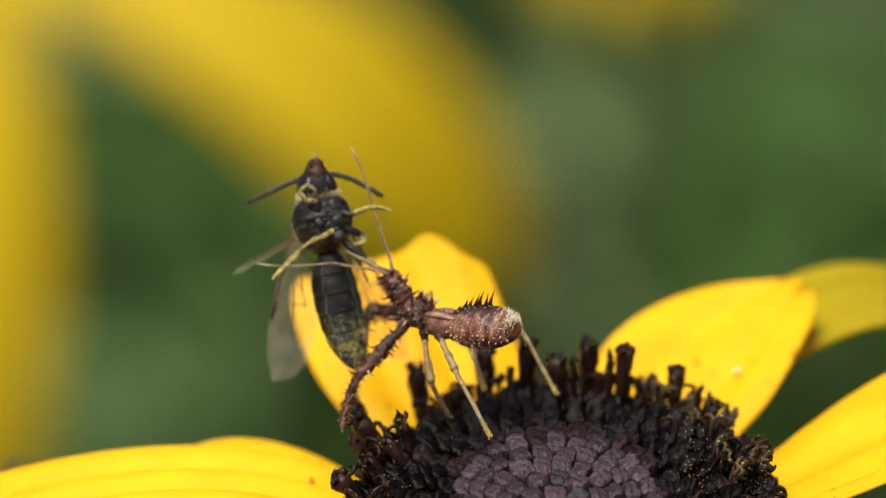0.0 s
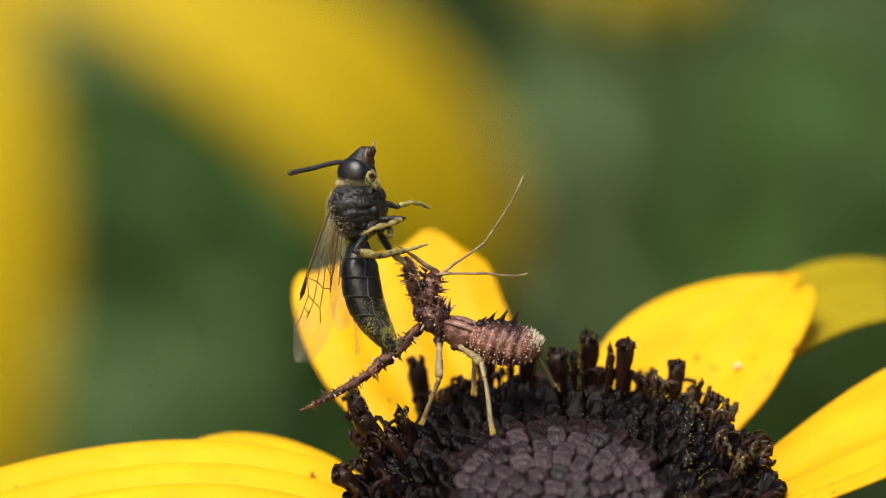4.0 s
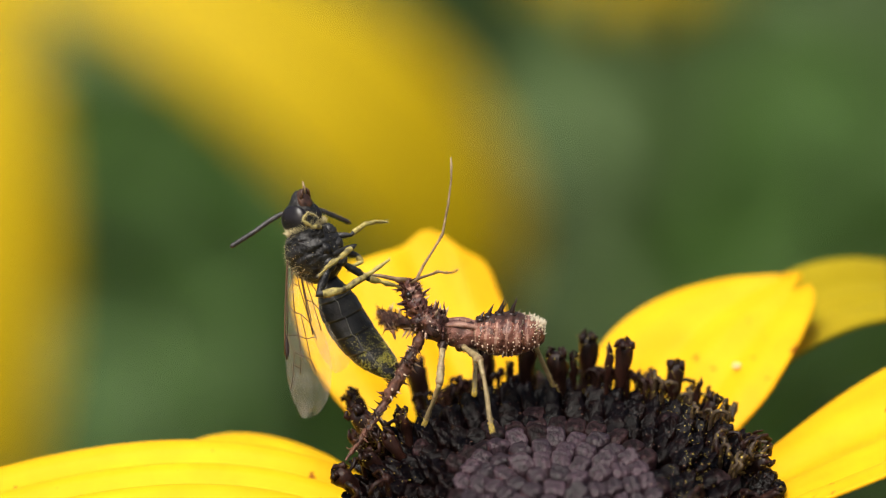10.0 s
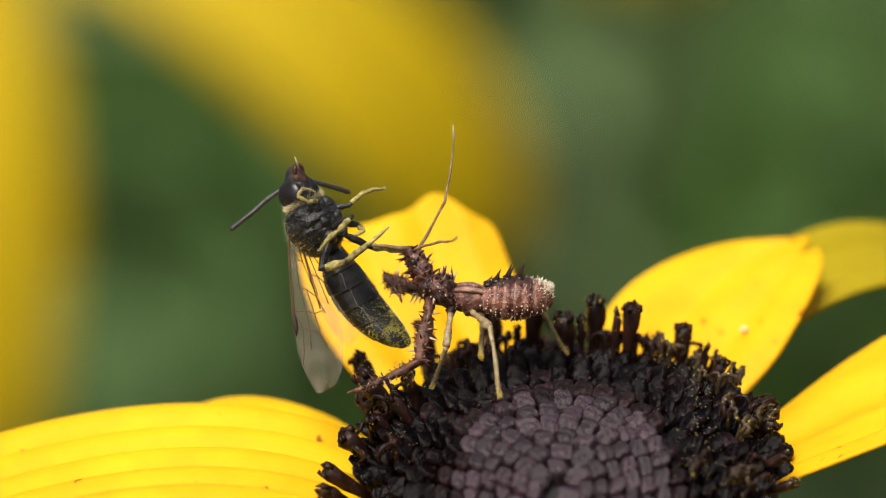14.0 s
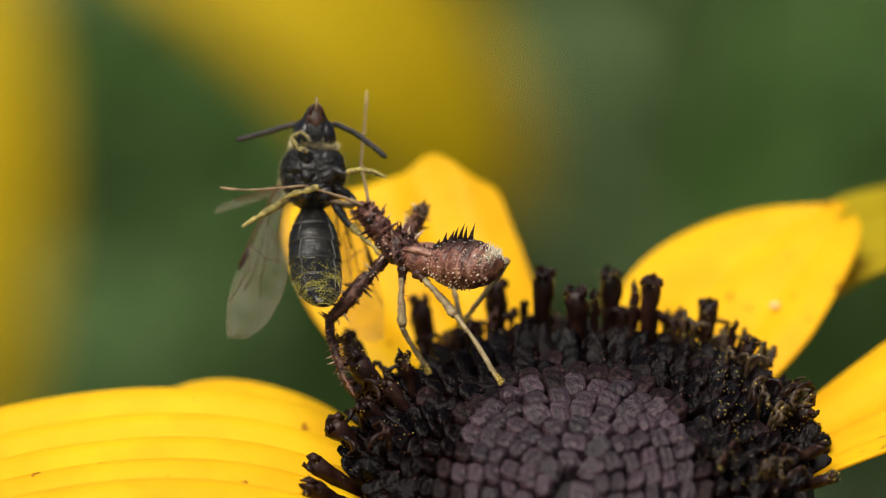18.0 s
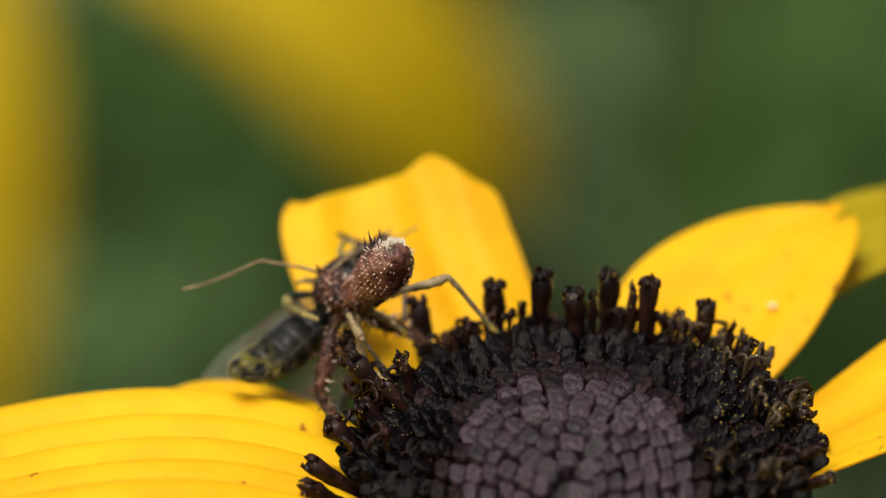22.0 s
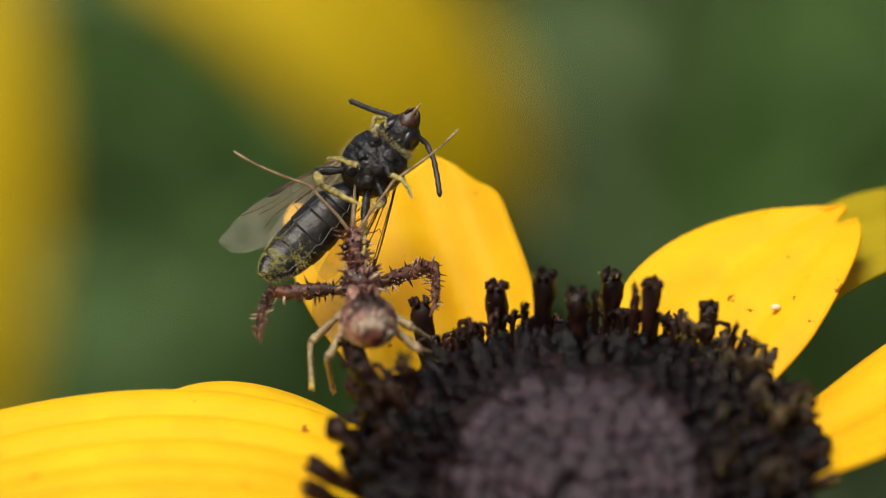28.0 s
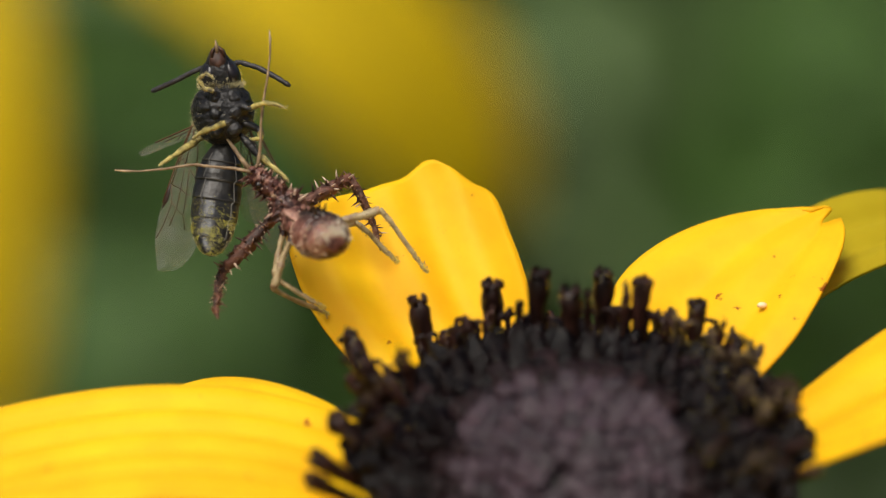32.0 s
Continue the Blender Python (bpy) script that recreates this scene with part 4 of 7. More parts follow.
    face = part("face", bm, M_FACE, head, "dark rust-brown face plate")
    for s in (-1, 1):
        bm = bmesh.new()
        tube(bm, [(0.74, 0.2 * s, -0.26), (0.97, 0.18 * s, -0.3), (1.13, 0.05 * s, -0.3)], [0.08, 0.06, 0.02], 7)
        part("jaw", bm, M_FACE, head)
    bm = bmesh.new()
    tube(bm, [(0.84, 0, -0.24), (1.12, 0, -0.3), (1.36, 0, -0.27)], [0.08, 0.06, 0.02], 7)
    part("tongue", bm, M_FEELER, head, "brown tongue")

    def on_head(r):
        a = r.uniform(0, 2 * math.pi)
        return (r.uniform(-0.3, 0.1), 0.6 * math.cos(a), 0.52 * math.sin(a)), (-0.3, math.cos(a), math.sin(a))
    hairs(head, 160, on_head, 0.17, 0.008, 6)


bee_body()


def bee_leg(pts, radii, label="black leg with a yellow hairy shin"):
    pts = [Vector(p) for p in pts]
    line, rad = [], []
    for a, c, r, q in zip(pts, pts[1:], radii, radii[1:]):
        for f in (0, 0.2, 0.4, 0.6, 0.8):
            line.append(a.lerp(c, f))
            rad.append((r + (q - r) * f) * (0.56 + 0.27 * math.sin(math.pi * f)))
    line.append(pts[-1])
    rad.append(radii[-1] * 0.6)
    bm = bmesh.new()
    tube(bm, line, rad, 10)
    bm.faces.ensure_lookup_table()
    for i, f in enumerate(bm.faces):
        f.material_index = 1 if i < 60 else 0
    lumps(bm, 0.04, 5.0, pts[0].x)
    leg = part("leg", bm, [M_BEE_LEG, M_BEE], bee, label)
    rnd = random.Random(len(line))
    bm = bmesh.new()
    for a, c in zip(pts[1:], pts[2:]):
        for i in range(70):
            d = Vector((rnd.uniform(-1, 1), rnd.uniform(-1, 1), rnd.uniform(-1, 1))) + (c - a).normalized() * 0.7
            spike(bm, a.lerp(c, rnd.random()), d, rnd.uniform(0.08, 0.17), 0.006, 3)
    part("bristle", bm, M_HAIR, leg)["kind"] = "stuff"
    return leg


# the forelegs curl at the neck, the others lie crossed over the breast
bee_leg([(0.3, -0.5, -0.6), (0.75, -0.25, -0.98), (0.85, -0.66, -0.9), (1.2, -0.84, -0.78), (1.4, -0.55, -0.85), (1.18, -0.32, -0.95)], [0.13, 0.13, 0.11, 0.09, 0.075, 0.05])
bee_leg([(0.3, 0.45, -0.75), (0.1, 0.82, -1.07), (0.3, 1.35, -1.43), (0.2, 1.72, -1.64), (0.05, 2.03, -1.81)], [0.13, 0.13, 0.11, 0.08, 0.05])
bee_leg([(-0.3, -0.2, -0.9), (-0.29, 0.11, -1.75), (-0.49, -0.48, -1.38), (-0.63, -0.87, -1.0), (-0.82, -1.1, -0.75)], [0.14, 0.13, 0.14, 0.1, 0.06])
bee_leg([(-0.3, 0.6, -0.6), (-0.63, 1.21, -0.61), (-0.91, 1.19, -0.73), (-0.9, 0.88, -0.56), (-1.02, 0.71, -0.4)], [0.15, 0.16, 0.12, 0.08, 0.05])
BEE["hindleg"] = bee_leg([(-0.7, -0.4, -0.66), (-1.4, -1.2, -0.45), (-1.58, -0.56, -1.06), (-1.36, 0.42, -1.79), (-1.2, 0.99, -2.2)], [0.16, 0.19, 0.18, 0.13, 0.07])
bee_leg([(-0.7, 0.5, -0.5), (-1.49, 1.1, -0.75), (-1.8, 1.45, -0.98), (-2.13, 1.8, -1.24), (-2.39, 1.99, -1.36)], [0.16, 0.17, 0.13, 0.1, 0.06])


def wing(side, length, width, fore):
    """A membrane in its own space: x to the tip, y to the trailing edge."""
    bm = bmesh.new()
    nu, nv = 26, 8
    def edge(u):
        lead = -0.06 * width * math.sin(math.pi * u)
        w = width * (0.14 + 0.86 * math.sin(min(1, u / 0.72) * math.pi / 2) ** 1.4)
        if u > 0.6:
            w *= math.sqrt(max(0.02, 1 - ((u - 0.6) / 0.4) ** 2.2))
            lead += width * 0.3 * ((u - 0.6) / 0.4) ** 2.4
        return lead, w
    grid = []
    for i in range(nu + 1):
        u = i / nu
        lead, w = edge(u)
        grid.append([bm.verts.new((u * length, lead + w * j / nv, 0.06 * math.sin(3 * j / nv) * width - 0.03 * math.sin(math.pi * j / nv * 3))) for j in range(nv + 1)])
    for i in range(nu):
        for j in range(nv):
            bm.faces.new((grid[i][j], grid[i][j + 1], grid[i + 1][j + 1], grid[i + 1][j]))
    name = "forewing" if fore else "hindwing"
    w = part(name, bm, M_WING, bee, "clear amber-tinted veined wing")
    w.visible_shadow = False
    def at(u, v):
        lead, ww = edge(u)
        return Vector((u * length, lead + ww * v, 0.06 * math.sin(3 * v) * width - 0.03 * math.sin(math.pi * v * 3)))
    nets = [[(0, 0), (0.2, 0), (0.4, 0), (0.62, 0)], [(0, 0.08), (0.2, 0.06), (0.5, 0.06)], [(0.0, 0.35), (0.18, 0.32), (0.36, 0.28)], [(0, 0.7), (0.2, 0.66), (0.42, 0.68), (0.52, 0.76)]]
    if fore:
        nets += [[(0.36, 0.04), (0.33, 0.18), (0.36, 0.28), (0.37, 0.45)], [(0.36, 0.28), (0.5, 0.32), (0.62, 0.34), (0.73, 0.29)], [(0.5, 0.05), (0.6, 0.2), (0.74, 0.15), (0.83, 0.02)],
                 [(0.5, 0.08), (0.5, 0.32)], [(0.6, 0.2), (0.62, 0.34)], [(0.68, 0.19), (0.7, 0.31)], [(0.37, 0.45), (0.42, 0.68)], [(0.37, 0.45), (0.52, 0.49), (0.63, 0.52)],
                 [(0.5, 0.32), (0.52, 0.49), (0.5, 0.74)], [(0.62, 0.34), (0.64, 0.52), (0.72, 0.64)], [(0.18, 0.32), (0.2, 0.66)]]
    else:
        nets += [[(0.3, 0.05), (0.34, 0.3), (0.5, 0.5)], [(0.36, 0.28), (0.6, 0.25)]]
    for k, net in enumerate(nets):
        bm = bmesh.new()
        pts = [at(*a).lerp(at(*b), f) for a, b in zip(net, net[1:]) for f in (0, 0.5)] + [at(*net[-1])]
        tube(bm, pts, [0.03 if k < 1 else 0.017] * len(pts), 5)
        part("vein", bm, M_VEIN, w)
    if fore:
        bm = bmesh.new()
        tube(bm, [at(0.5, 0.03), at(0.55, 0.045), at(0.6, 0.055), at(0.65, 0.03)], [0.02, 0.075, 0.08, 0.02], 8)
        for v in bm.verts:
            v.co.z = at(0.58, 0.04).z + (v.co.z - at(0.58, 0.04).z) * 0.4
        part("wing_spot", bm, M_SPOT, w, "dark brown spot on the leading edge")
    return w


for s, fa, ha in ((1, 24, 14), (-1, 22, 10)):
    # wings hang back and out from the thorax
    for fore, ang, ln, wd, dz in ((True, fa, 5.8, 1.75, 0.62), (False, ha, 3.9, 1.35, 0.45)):
        w = wing(s, ln, wd, fore)
        back = Vector((-math.cos(radians(ang)), s * math.sin(radians(ang)), 0.10 + (0.06 if fore else -0.04)))
        x = back.normalized()
        z0 = Vector((0.0, -0.45 * s, 1)).normalized()
        y = z0.cross(x).normalized()
        if y.dot(Vector((0, -s, 0))) < 0:
            y = -y
        z = x.cross(y)
        m = Matrix((x, y, z)).transposed().to_4x4()
        m.translation = Vector((0.35 if fore else 0.05, 0.72 * s, dz)) * MM
        w.matrix_basis = m
        if s < 0 and not fore:
            BEE["hindwing"] = w


# ---- a dark ant that passes over the petal ----
M_ANT = material("ant_dark", (0.014, 0.011, 0.012), (0.060, 0.050, 0.053), 1800, 0.5, 0.8, 0.0001, lo=0.42, hi=0.6)
ant = holder("ant", FLOWER, "dark grey-brown ant scurrying along a yellow petal", "insect")


def grown(name, bm):
    bmesh.ops.scale(bm, vec=(1.04, 1.12, 1.12), verts=bm.verts)
    return part(name, bm, M_ANT, ant)


def build_ant():
    for name, c, rx, ry, rz in (("gaster", -1.9, 1.35, 0.85, 0.8), ("thorax", 0.25, 0.95, 0.55, 0.62), ("head", 1.7, 0.75, 0.65, 0.6)):
        bm = bmesh.new()
        us = [i / 14 for i in range(15)]
        e = [max(0.06, math.sin(math.pi * u) ** 0.65) for u in us]
        lathe(bm, [c - rx + 2 * rx * u for u in us], [ry * k for k in e], [rz * k for k in e], 18, [0.12 * math.cos(3 * (u - 0.4)) for u in us])
        lumps(bm, 0.06, 3.0, c)
        grown(name, bm)
    bm = bmesh.new()
    lathe(bm, [-0.8, -0.7, -0.55, -0.4], [0.1, 0.2, 0.22, 0.1], [0.1, 0.35, 0.3, 0.1], 10, [0, 0.08, 0.05, 0])
    grown("waist", bm)
    for s in (-1, 1):
        for x, f in ((0.9, 1.5), (0.35, 0.3), (-0.2, -1.7)):
            bm = bmesh.new()
            tube(bm, [(x, 0.3 * s, -0.3), (x + f * 0.5, 1.2 * s, 0.35), (x + f * 0.9, 1.8 * s, -0.7), (x + f * 1.2, 2.1 * s, -1.1)], [0.12, 0.11, 0.07, 0.04], 7)
            grown("leg", bm)
        bm = bmesh.new()
        tube(bm, [(2.4, 0.25 * s, 0.15), (3.0, 0.7 * s, 0.8), (4.2, 1.0 * s, 0.6), (5.0, 1.1 * s, 0.3)], [0.08, 0.07, 0.06, 0.04], 6)
        grown("antenna", bm)


build_ant()


# ---- ground and distance ----
def ground():
    bm = bmesh.new()
    n = 24
    s = 60000.0
    g = [[bm.verts.new((-s + 2 * s * i / n, -s + 2 * s * j / n, 0)) for j in range(n + 1)] for i in range(n + 1)]
    for i in range(n):
        for j in range(n):
            bm.faces.new((g[i][j], g[i + 1][j], g[i + 1][j + 1], g[i][j + 1]))
    ob = part("ground", bm, M_SOIL, None)
    tagged(ob, "dark garden soil with low green growth", "ground", kind="structure")


ground()


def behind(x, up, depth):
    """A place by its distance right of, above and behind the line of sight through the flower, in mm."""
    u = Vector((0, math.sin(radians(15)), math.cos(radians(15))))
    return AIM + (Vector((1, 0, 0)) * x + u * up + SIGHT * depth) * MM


def far_flower(place, face, petals, length, width, label, seed, group="flowers behind", bent=()):
    """A drooping coneflower: a dark cone, petals (azimuth, droop, sideways) and a stem."""
    rnd = random.Random(seed)
    z = Vector(face).normalized()
    x = Vector((1, 0, 0))
    y = z.cross(x).normalized()
    x = y.cross(z)
    m = Matrix((x, y, z)).transposed().to_4x4()
    m.translation = place
    f = holder("coneflower", m, label, "flower", group)
    bm = bmesh.new()
    rs = [0.3, 3, 5.5, 7.0, 7.4, 6.5, 3.0]
    zs = [4.0, 3.6, 2.4, 0.4, -1.4, -2.6, -3.2]
    rings = [[bm.verts.new((r * math.cos(k / 24 * 2 * math.pi), r * math.sin(k / 24 * 2 * math.pi), h)) for k in range(24)] for r, h in zip(rs, zs)]
    for a, b in zip(rings, rings[1:]):
        for k in range(24):
            bm.faces.new((a[k], b[k], b[(k + 1) % 24], a[(k + 1) % 24]))
    bm.faces.new(rings[0])
    bm.faces.new(rings[-1][::-1])
    part("disc", bm, M_CORE, f, "dark brown disc")
    for az, drp, ln in petals:
        a = radians(az)
        o = Vector((math.cos(a), math.sin(a), 0))
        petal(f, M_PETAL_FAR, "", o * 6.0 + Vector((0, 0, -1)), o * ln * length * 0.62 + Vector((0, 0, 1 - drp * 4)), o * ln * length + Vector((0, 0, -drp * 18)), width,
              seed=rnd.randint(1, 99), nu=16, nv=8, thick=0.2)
    inv = m.inverted()
    for a, b, c, w in bent:
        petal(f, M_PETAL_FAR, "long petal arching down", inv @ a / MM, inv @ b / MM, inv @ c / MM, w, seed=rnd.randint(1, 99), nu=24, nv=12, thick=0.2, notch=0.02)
    bm = bmesh.new()
    foot = m.inverted() @ Vector((place.x + 0.02, place.y + 0.05, 0)) / MM
    mid = Vector((0, 0, -3)).lerp(foot, 0.4) + Vector((0, 0, -20))
    tube(bm, [(0, 0, -3), (0, 0, -14), mid, foot], [2.0, 1.6, 2.0, 2.6], 8)
    part("stem", bm, M_STEM, f)
    return f


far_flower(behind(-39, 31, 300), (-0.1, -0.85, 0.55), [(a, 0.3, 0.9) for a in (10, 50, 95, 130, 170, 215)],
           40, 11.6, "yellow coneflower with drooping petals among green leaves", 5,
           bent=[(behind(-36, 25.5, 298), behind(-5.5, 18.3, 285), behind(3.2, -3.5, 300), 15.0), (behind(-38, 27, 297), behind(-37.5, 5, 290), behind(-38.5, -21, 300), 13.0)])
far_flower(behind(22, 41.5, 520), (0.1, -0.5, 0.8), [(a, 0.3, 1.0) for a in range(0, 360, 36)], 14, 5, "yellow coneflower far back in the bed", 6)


def leaf_mesh(length, width, name, mat):
    bm = bmesh.new()
    n = 10
    rows = []
    for i in range(n + 1):
        u = i / n
        w = width * 0.5 * math.sin(math.pi * (0.04 + 0.96 * u) ** 0.8) ** 0.9
        zz = -length * 0.22 * u * u
        rows.append([bm.verts.new((u * length, v * w, zz + 0.22 * w * abs(v) + 0.02 * length * math.sin(9 * u) * abs(v))) for v in (-1, -0.5, 0, 0.5, 1)])
    for a, b in zip(rows, rows[1:]):
        for k in range(4):
            bm.faces.new((a[k], a[k + 1], b[k + 1], b[k]))
    me = bpy.data.meshes.new(name)
    bm.to_mesh(me)
    bm.free()
    me.transform(Matrix.Scale(MM, 4))
    for p in me.polygons:
        p.use_smooth = True
    me.materials.append(mat)
    return me


LEAVES = {"green": leaf_mesh(110, 46, "leaf", M_LEAF), "bluish": leaf_mesh(120, 52, "leaf", M_LEAF_BLUE)}


def leafy_plant(x, y, high, kind, count, seed, label):
    rnd = random.Random(seed)
    pl = holder("leafy_plant", Matrix.Translation((x, y, 0)), label, "plant", "plants behind the flower")
    bm = bmesh.new()
    tube(bm, [(0, 0, 0), (8, 5, high * 500), (0, 10, high * 1000)], [5, 4, 2], 8)
    part("stem", bm, M_STEM, pl)
    for i in range(count):
        h = high * (0.12 + 0.9 * i / count)
        ob = new("leaf", LEAVES[kind])
        ob.parent = pl
        s = rnd.uniform(0.75, 1.35)
        ob.matrix_basis = pose(rnd.uniform(-.01, .01), rnd.uniform(-.01, .01), h, rnd.uniform(-25, 25), rnd.uniform(-45, 15), i * 137.5 + rnd.uniform(-20, 20)) @ Matrix.Scale(s, 4)


PLANTS = [
    (-0.200, 0.600, 0.60, "green", 22, "dark green leafy plant in the bed behind"),
    (0.240, 0.620, 0.60, "green", 22, "dark green leafy plant in the bed behind"),
    (-0.280, 0.800, 0.70, "green", 22, "dark green leafy plant in the bed behind"),
    (0.320, 0.900, 0.70, "bluish", 22, "grey-green leafy plant in the bed behind"),
    (0.000, 1.000, 0.75, "green", 22, "dark green leafy plant in the bed behind"),
    (0.140, 1.050, 0.75, "green", 22, "dark green leafy plant in the bed behind"),
    (-0.140, 1.050, 0.75, "green", 22, "dark green leafy plant in the bed behind"),
    (0.280, 1.200, 0.80, "green", 22, "dark green leafy plant in the bed behind"),
    (-0.300, 1.200, 0.80, "green", 22, "dark green leafy plant in the bed behind"),
    (0.450, 0.700, 0.60, "green", 22, "dark green leafy plant in the bed behind"),
    (-0.450, 0.700, 0.65, "green", 22, "dark green leafy plant in the bed behind"),
    (0.500, 1.200, 0.80, "bluish", 22, "grey-green leafy plant in the bed behind"),
    (-0.550, 1.100, 0.80, "green", 22, "dark green leafy plant in the bed behind"),
    (-0.500, 0.300, 0.50, "green", 22, "dark green leafy plant in the bed behind"),
    (0.500, 0.300, 0.50, "green", 22, "dark green leafy plant in the bed behind"),
    (-0.600, -0.200, 0.50, "bluish", 22, "grey-green leafy plant in the bed behind"),
    (0.600, -0.200, 0.50, "green", 22, "dark green leafy plant in the bed behind"),
    (-0.400, -0.700, 0.50, "green", 22, "dark green leafy plant in the bed behind"),
    (0.400, -0.700, 0.50, "green", 22, "dark green leafy plant in the bed behind"),
    (0.000, -0.900, 0.50, "green", 22, "dark green leafy plant in the bed behind"),
]
for i, (x, y, h, k, c, text) in enumerate(PLANTS):
    leafy_plant(x, y, h, k, c, i, text)



def bush(x, y, z, rx, rz, mat, count, size, seed, label):
    """A low leafy bush: a short trunk and a dense crown of small leaves."""
    rnd = random.Random(seed)
    b = holder("bush", Matrix.Translation((x, y, 0)), label, "bush", "bushes behind the flower")
    bm = bmesh.new()
    tube(bm, [(0, 0, 0), (6, 4, z * 400), (0, 0, z * 1000)], [9, 7, 3], 8)
    part("trunk", bm, M_STEM, b)
    bm = bmesh.new()
    for i in range(count):
        d = Vector((rnd.gauss(0, 1), rnd.gauss(0, 1), rnd.gauss(0, 1))).normalized()
        p = Vector((d.x * rx, d.y * rx, d.z * rz)) * rnd.uniform(0.8, 1.05) * 1000 + Vector((0, 0, z * 1000))
        n = (d + Vector((0, 0, 0.5)) + Vector((rnd.uniform(-.5, .5), rnd.uniform(-.5, .5), rnd.uniform(-.5, .5)))).normalized()
        a = n.cross(Vector((rnd.uniform(-1, 1), rnd.uniform(-1, 1), rnd.uniform(-1, 1)))).normalized()
        c = n.cross(a)
        ln, w = size * rnd.uniform(0.7, 1.3), size * 0.26
        v = [bm.verts.new(p + a * u * ln + c * s * w + n * h) for u, s, h in ((-.5, 0, 0), (-.15, -1, 2), (-.15, 1, 2), (0.2, -.8, 2), (0.2, .8, 2), (.5, 0, -4), (-.15, 0, -1), (0.2, 0, -1))]
        for f in ((0, 1, 6), (0, 6, 2), (1, 3, 7, 6), (6, 7, 4, 2), (3, 5, 7), (7, 5, 4)):
            bm.faces.new([v[k] for k in f])
    part("crown", bm, mat, b)["kind"] = "stuff"


BUSHES = [
    (-0.075, 0.66, 0.43, 0.075, 0.085, M_LEAF_BLUE, 700), (-0.06, 0.60, 0.37, 0.06, 0.055, M_LEAF, 520), (-0.05, 0.74, 0.47, 0.05, 0.05, M_LEAF_BLUE, 350),
    (0.0, 0.78, 0.40, 0.06, 0.08, M_LEAF, 500), (0.03, 0.66, 0.395, 0.035, 0.035, M_LEAF_BLUE, 250), (0.07, 0.62, 0.42, 0.04, 0.045, M_LEAF_BLUE, 350),
    (0.05, 0.76, 0.46, 0.05, 0.05, M_LEAF, 400), (0.10, 0.80, 0.42, 0.07, 0.09, M_LEAF_BLUE, 500), (0.075, 0.70, 0.385, 0.05, 0.05, M_LEAF_BLUE, 400), (0.055, 0.58, 0.40, 0.03, 0.03, M_LEAF, 220),
    (0.02, 0.86, 0.48, 0.05, 0.06, M_LEAF_BLUE, 300),
]
for i, (x, y, z, rx, rz, mt, n) in enumerate(BUSHES):
    bush(x, y, z, rx, rz, mt, n, 22, i, "low bush with dense dark green leaves" if mt is M_LEAF else "low bush with dense grey-green leaves")


# seconds and how far behind the disc's top the lens is focused, in mm
FOCUS = [
    (0.0, -1.0), (1.0, 0.8), (3.5, 1.2), (5.5, 1.2), (13.0, 1.2), (14.5, 0.9), (16.5, 0.4), (20.0, 0.1), (22.0, 1.0), (24.0, 1.4), (24.4, 2.4), (25.0, 8.5), (25.5, 9.5),
    (27.5, 8.8), (28.0, 8.4), (29.0, 9.8), (29.4, 9.2), (29.8, 2.6), (30.0, 1.6), (30.6, 1.6), (31.0, 2.6), (31.4, 9.0), (32.0, 11.0),
]


def keyed(rows):
    """Rows of seconds, place in mm and turn in degrees as poses."""
    return [(t, pose(x * MM, y * MM, z * MM, rx, ry, rz)) for t, x, y, z, rx, ry, rz in rows]


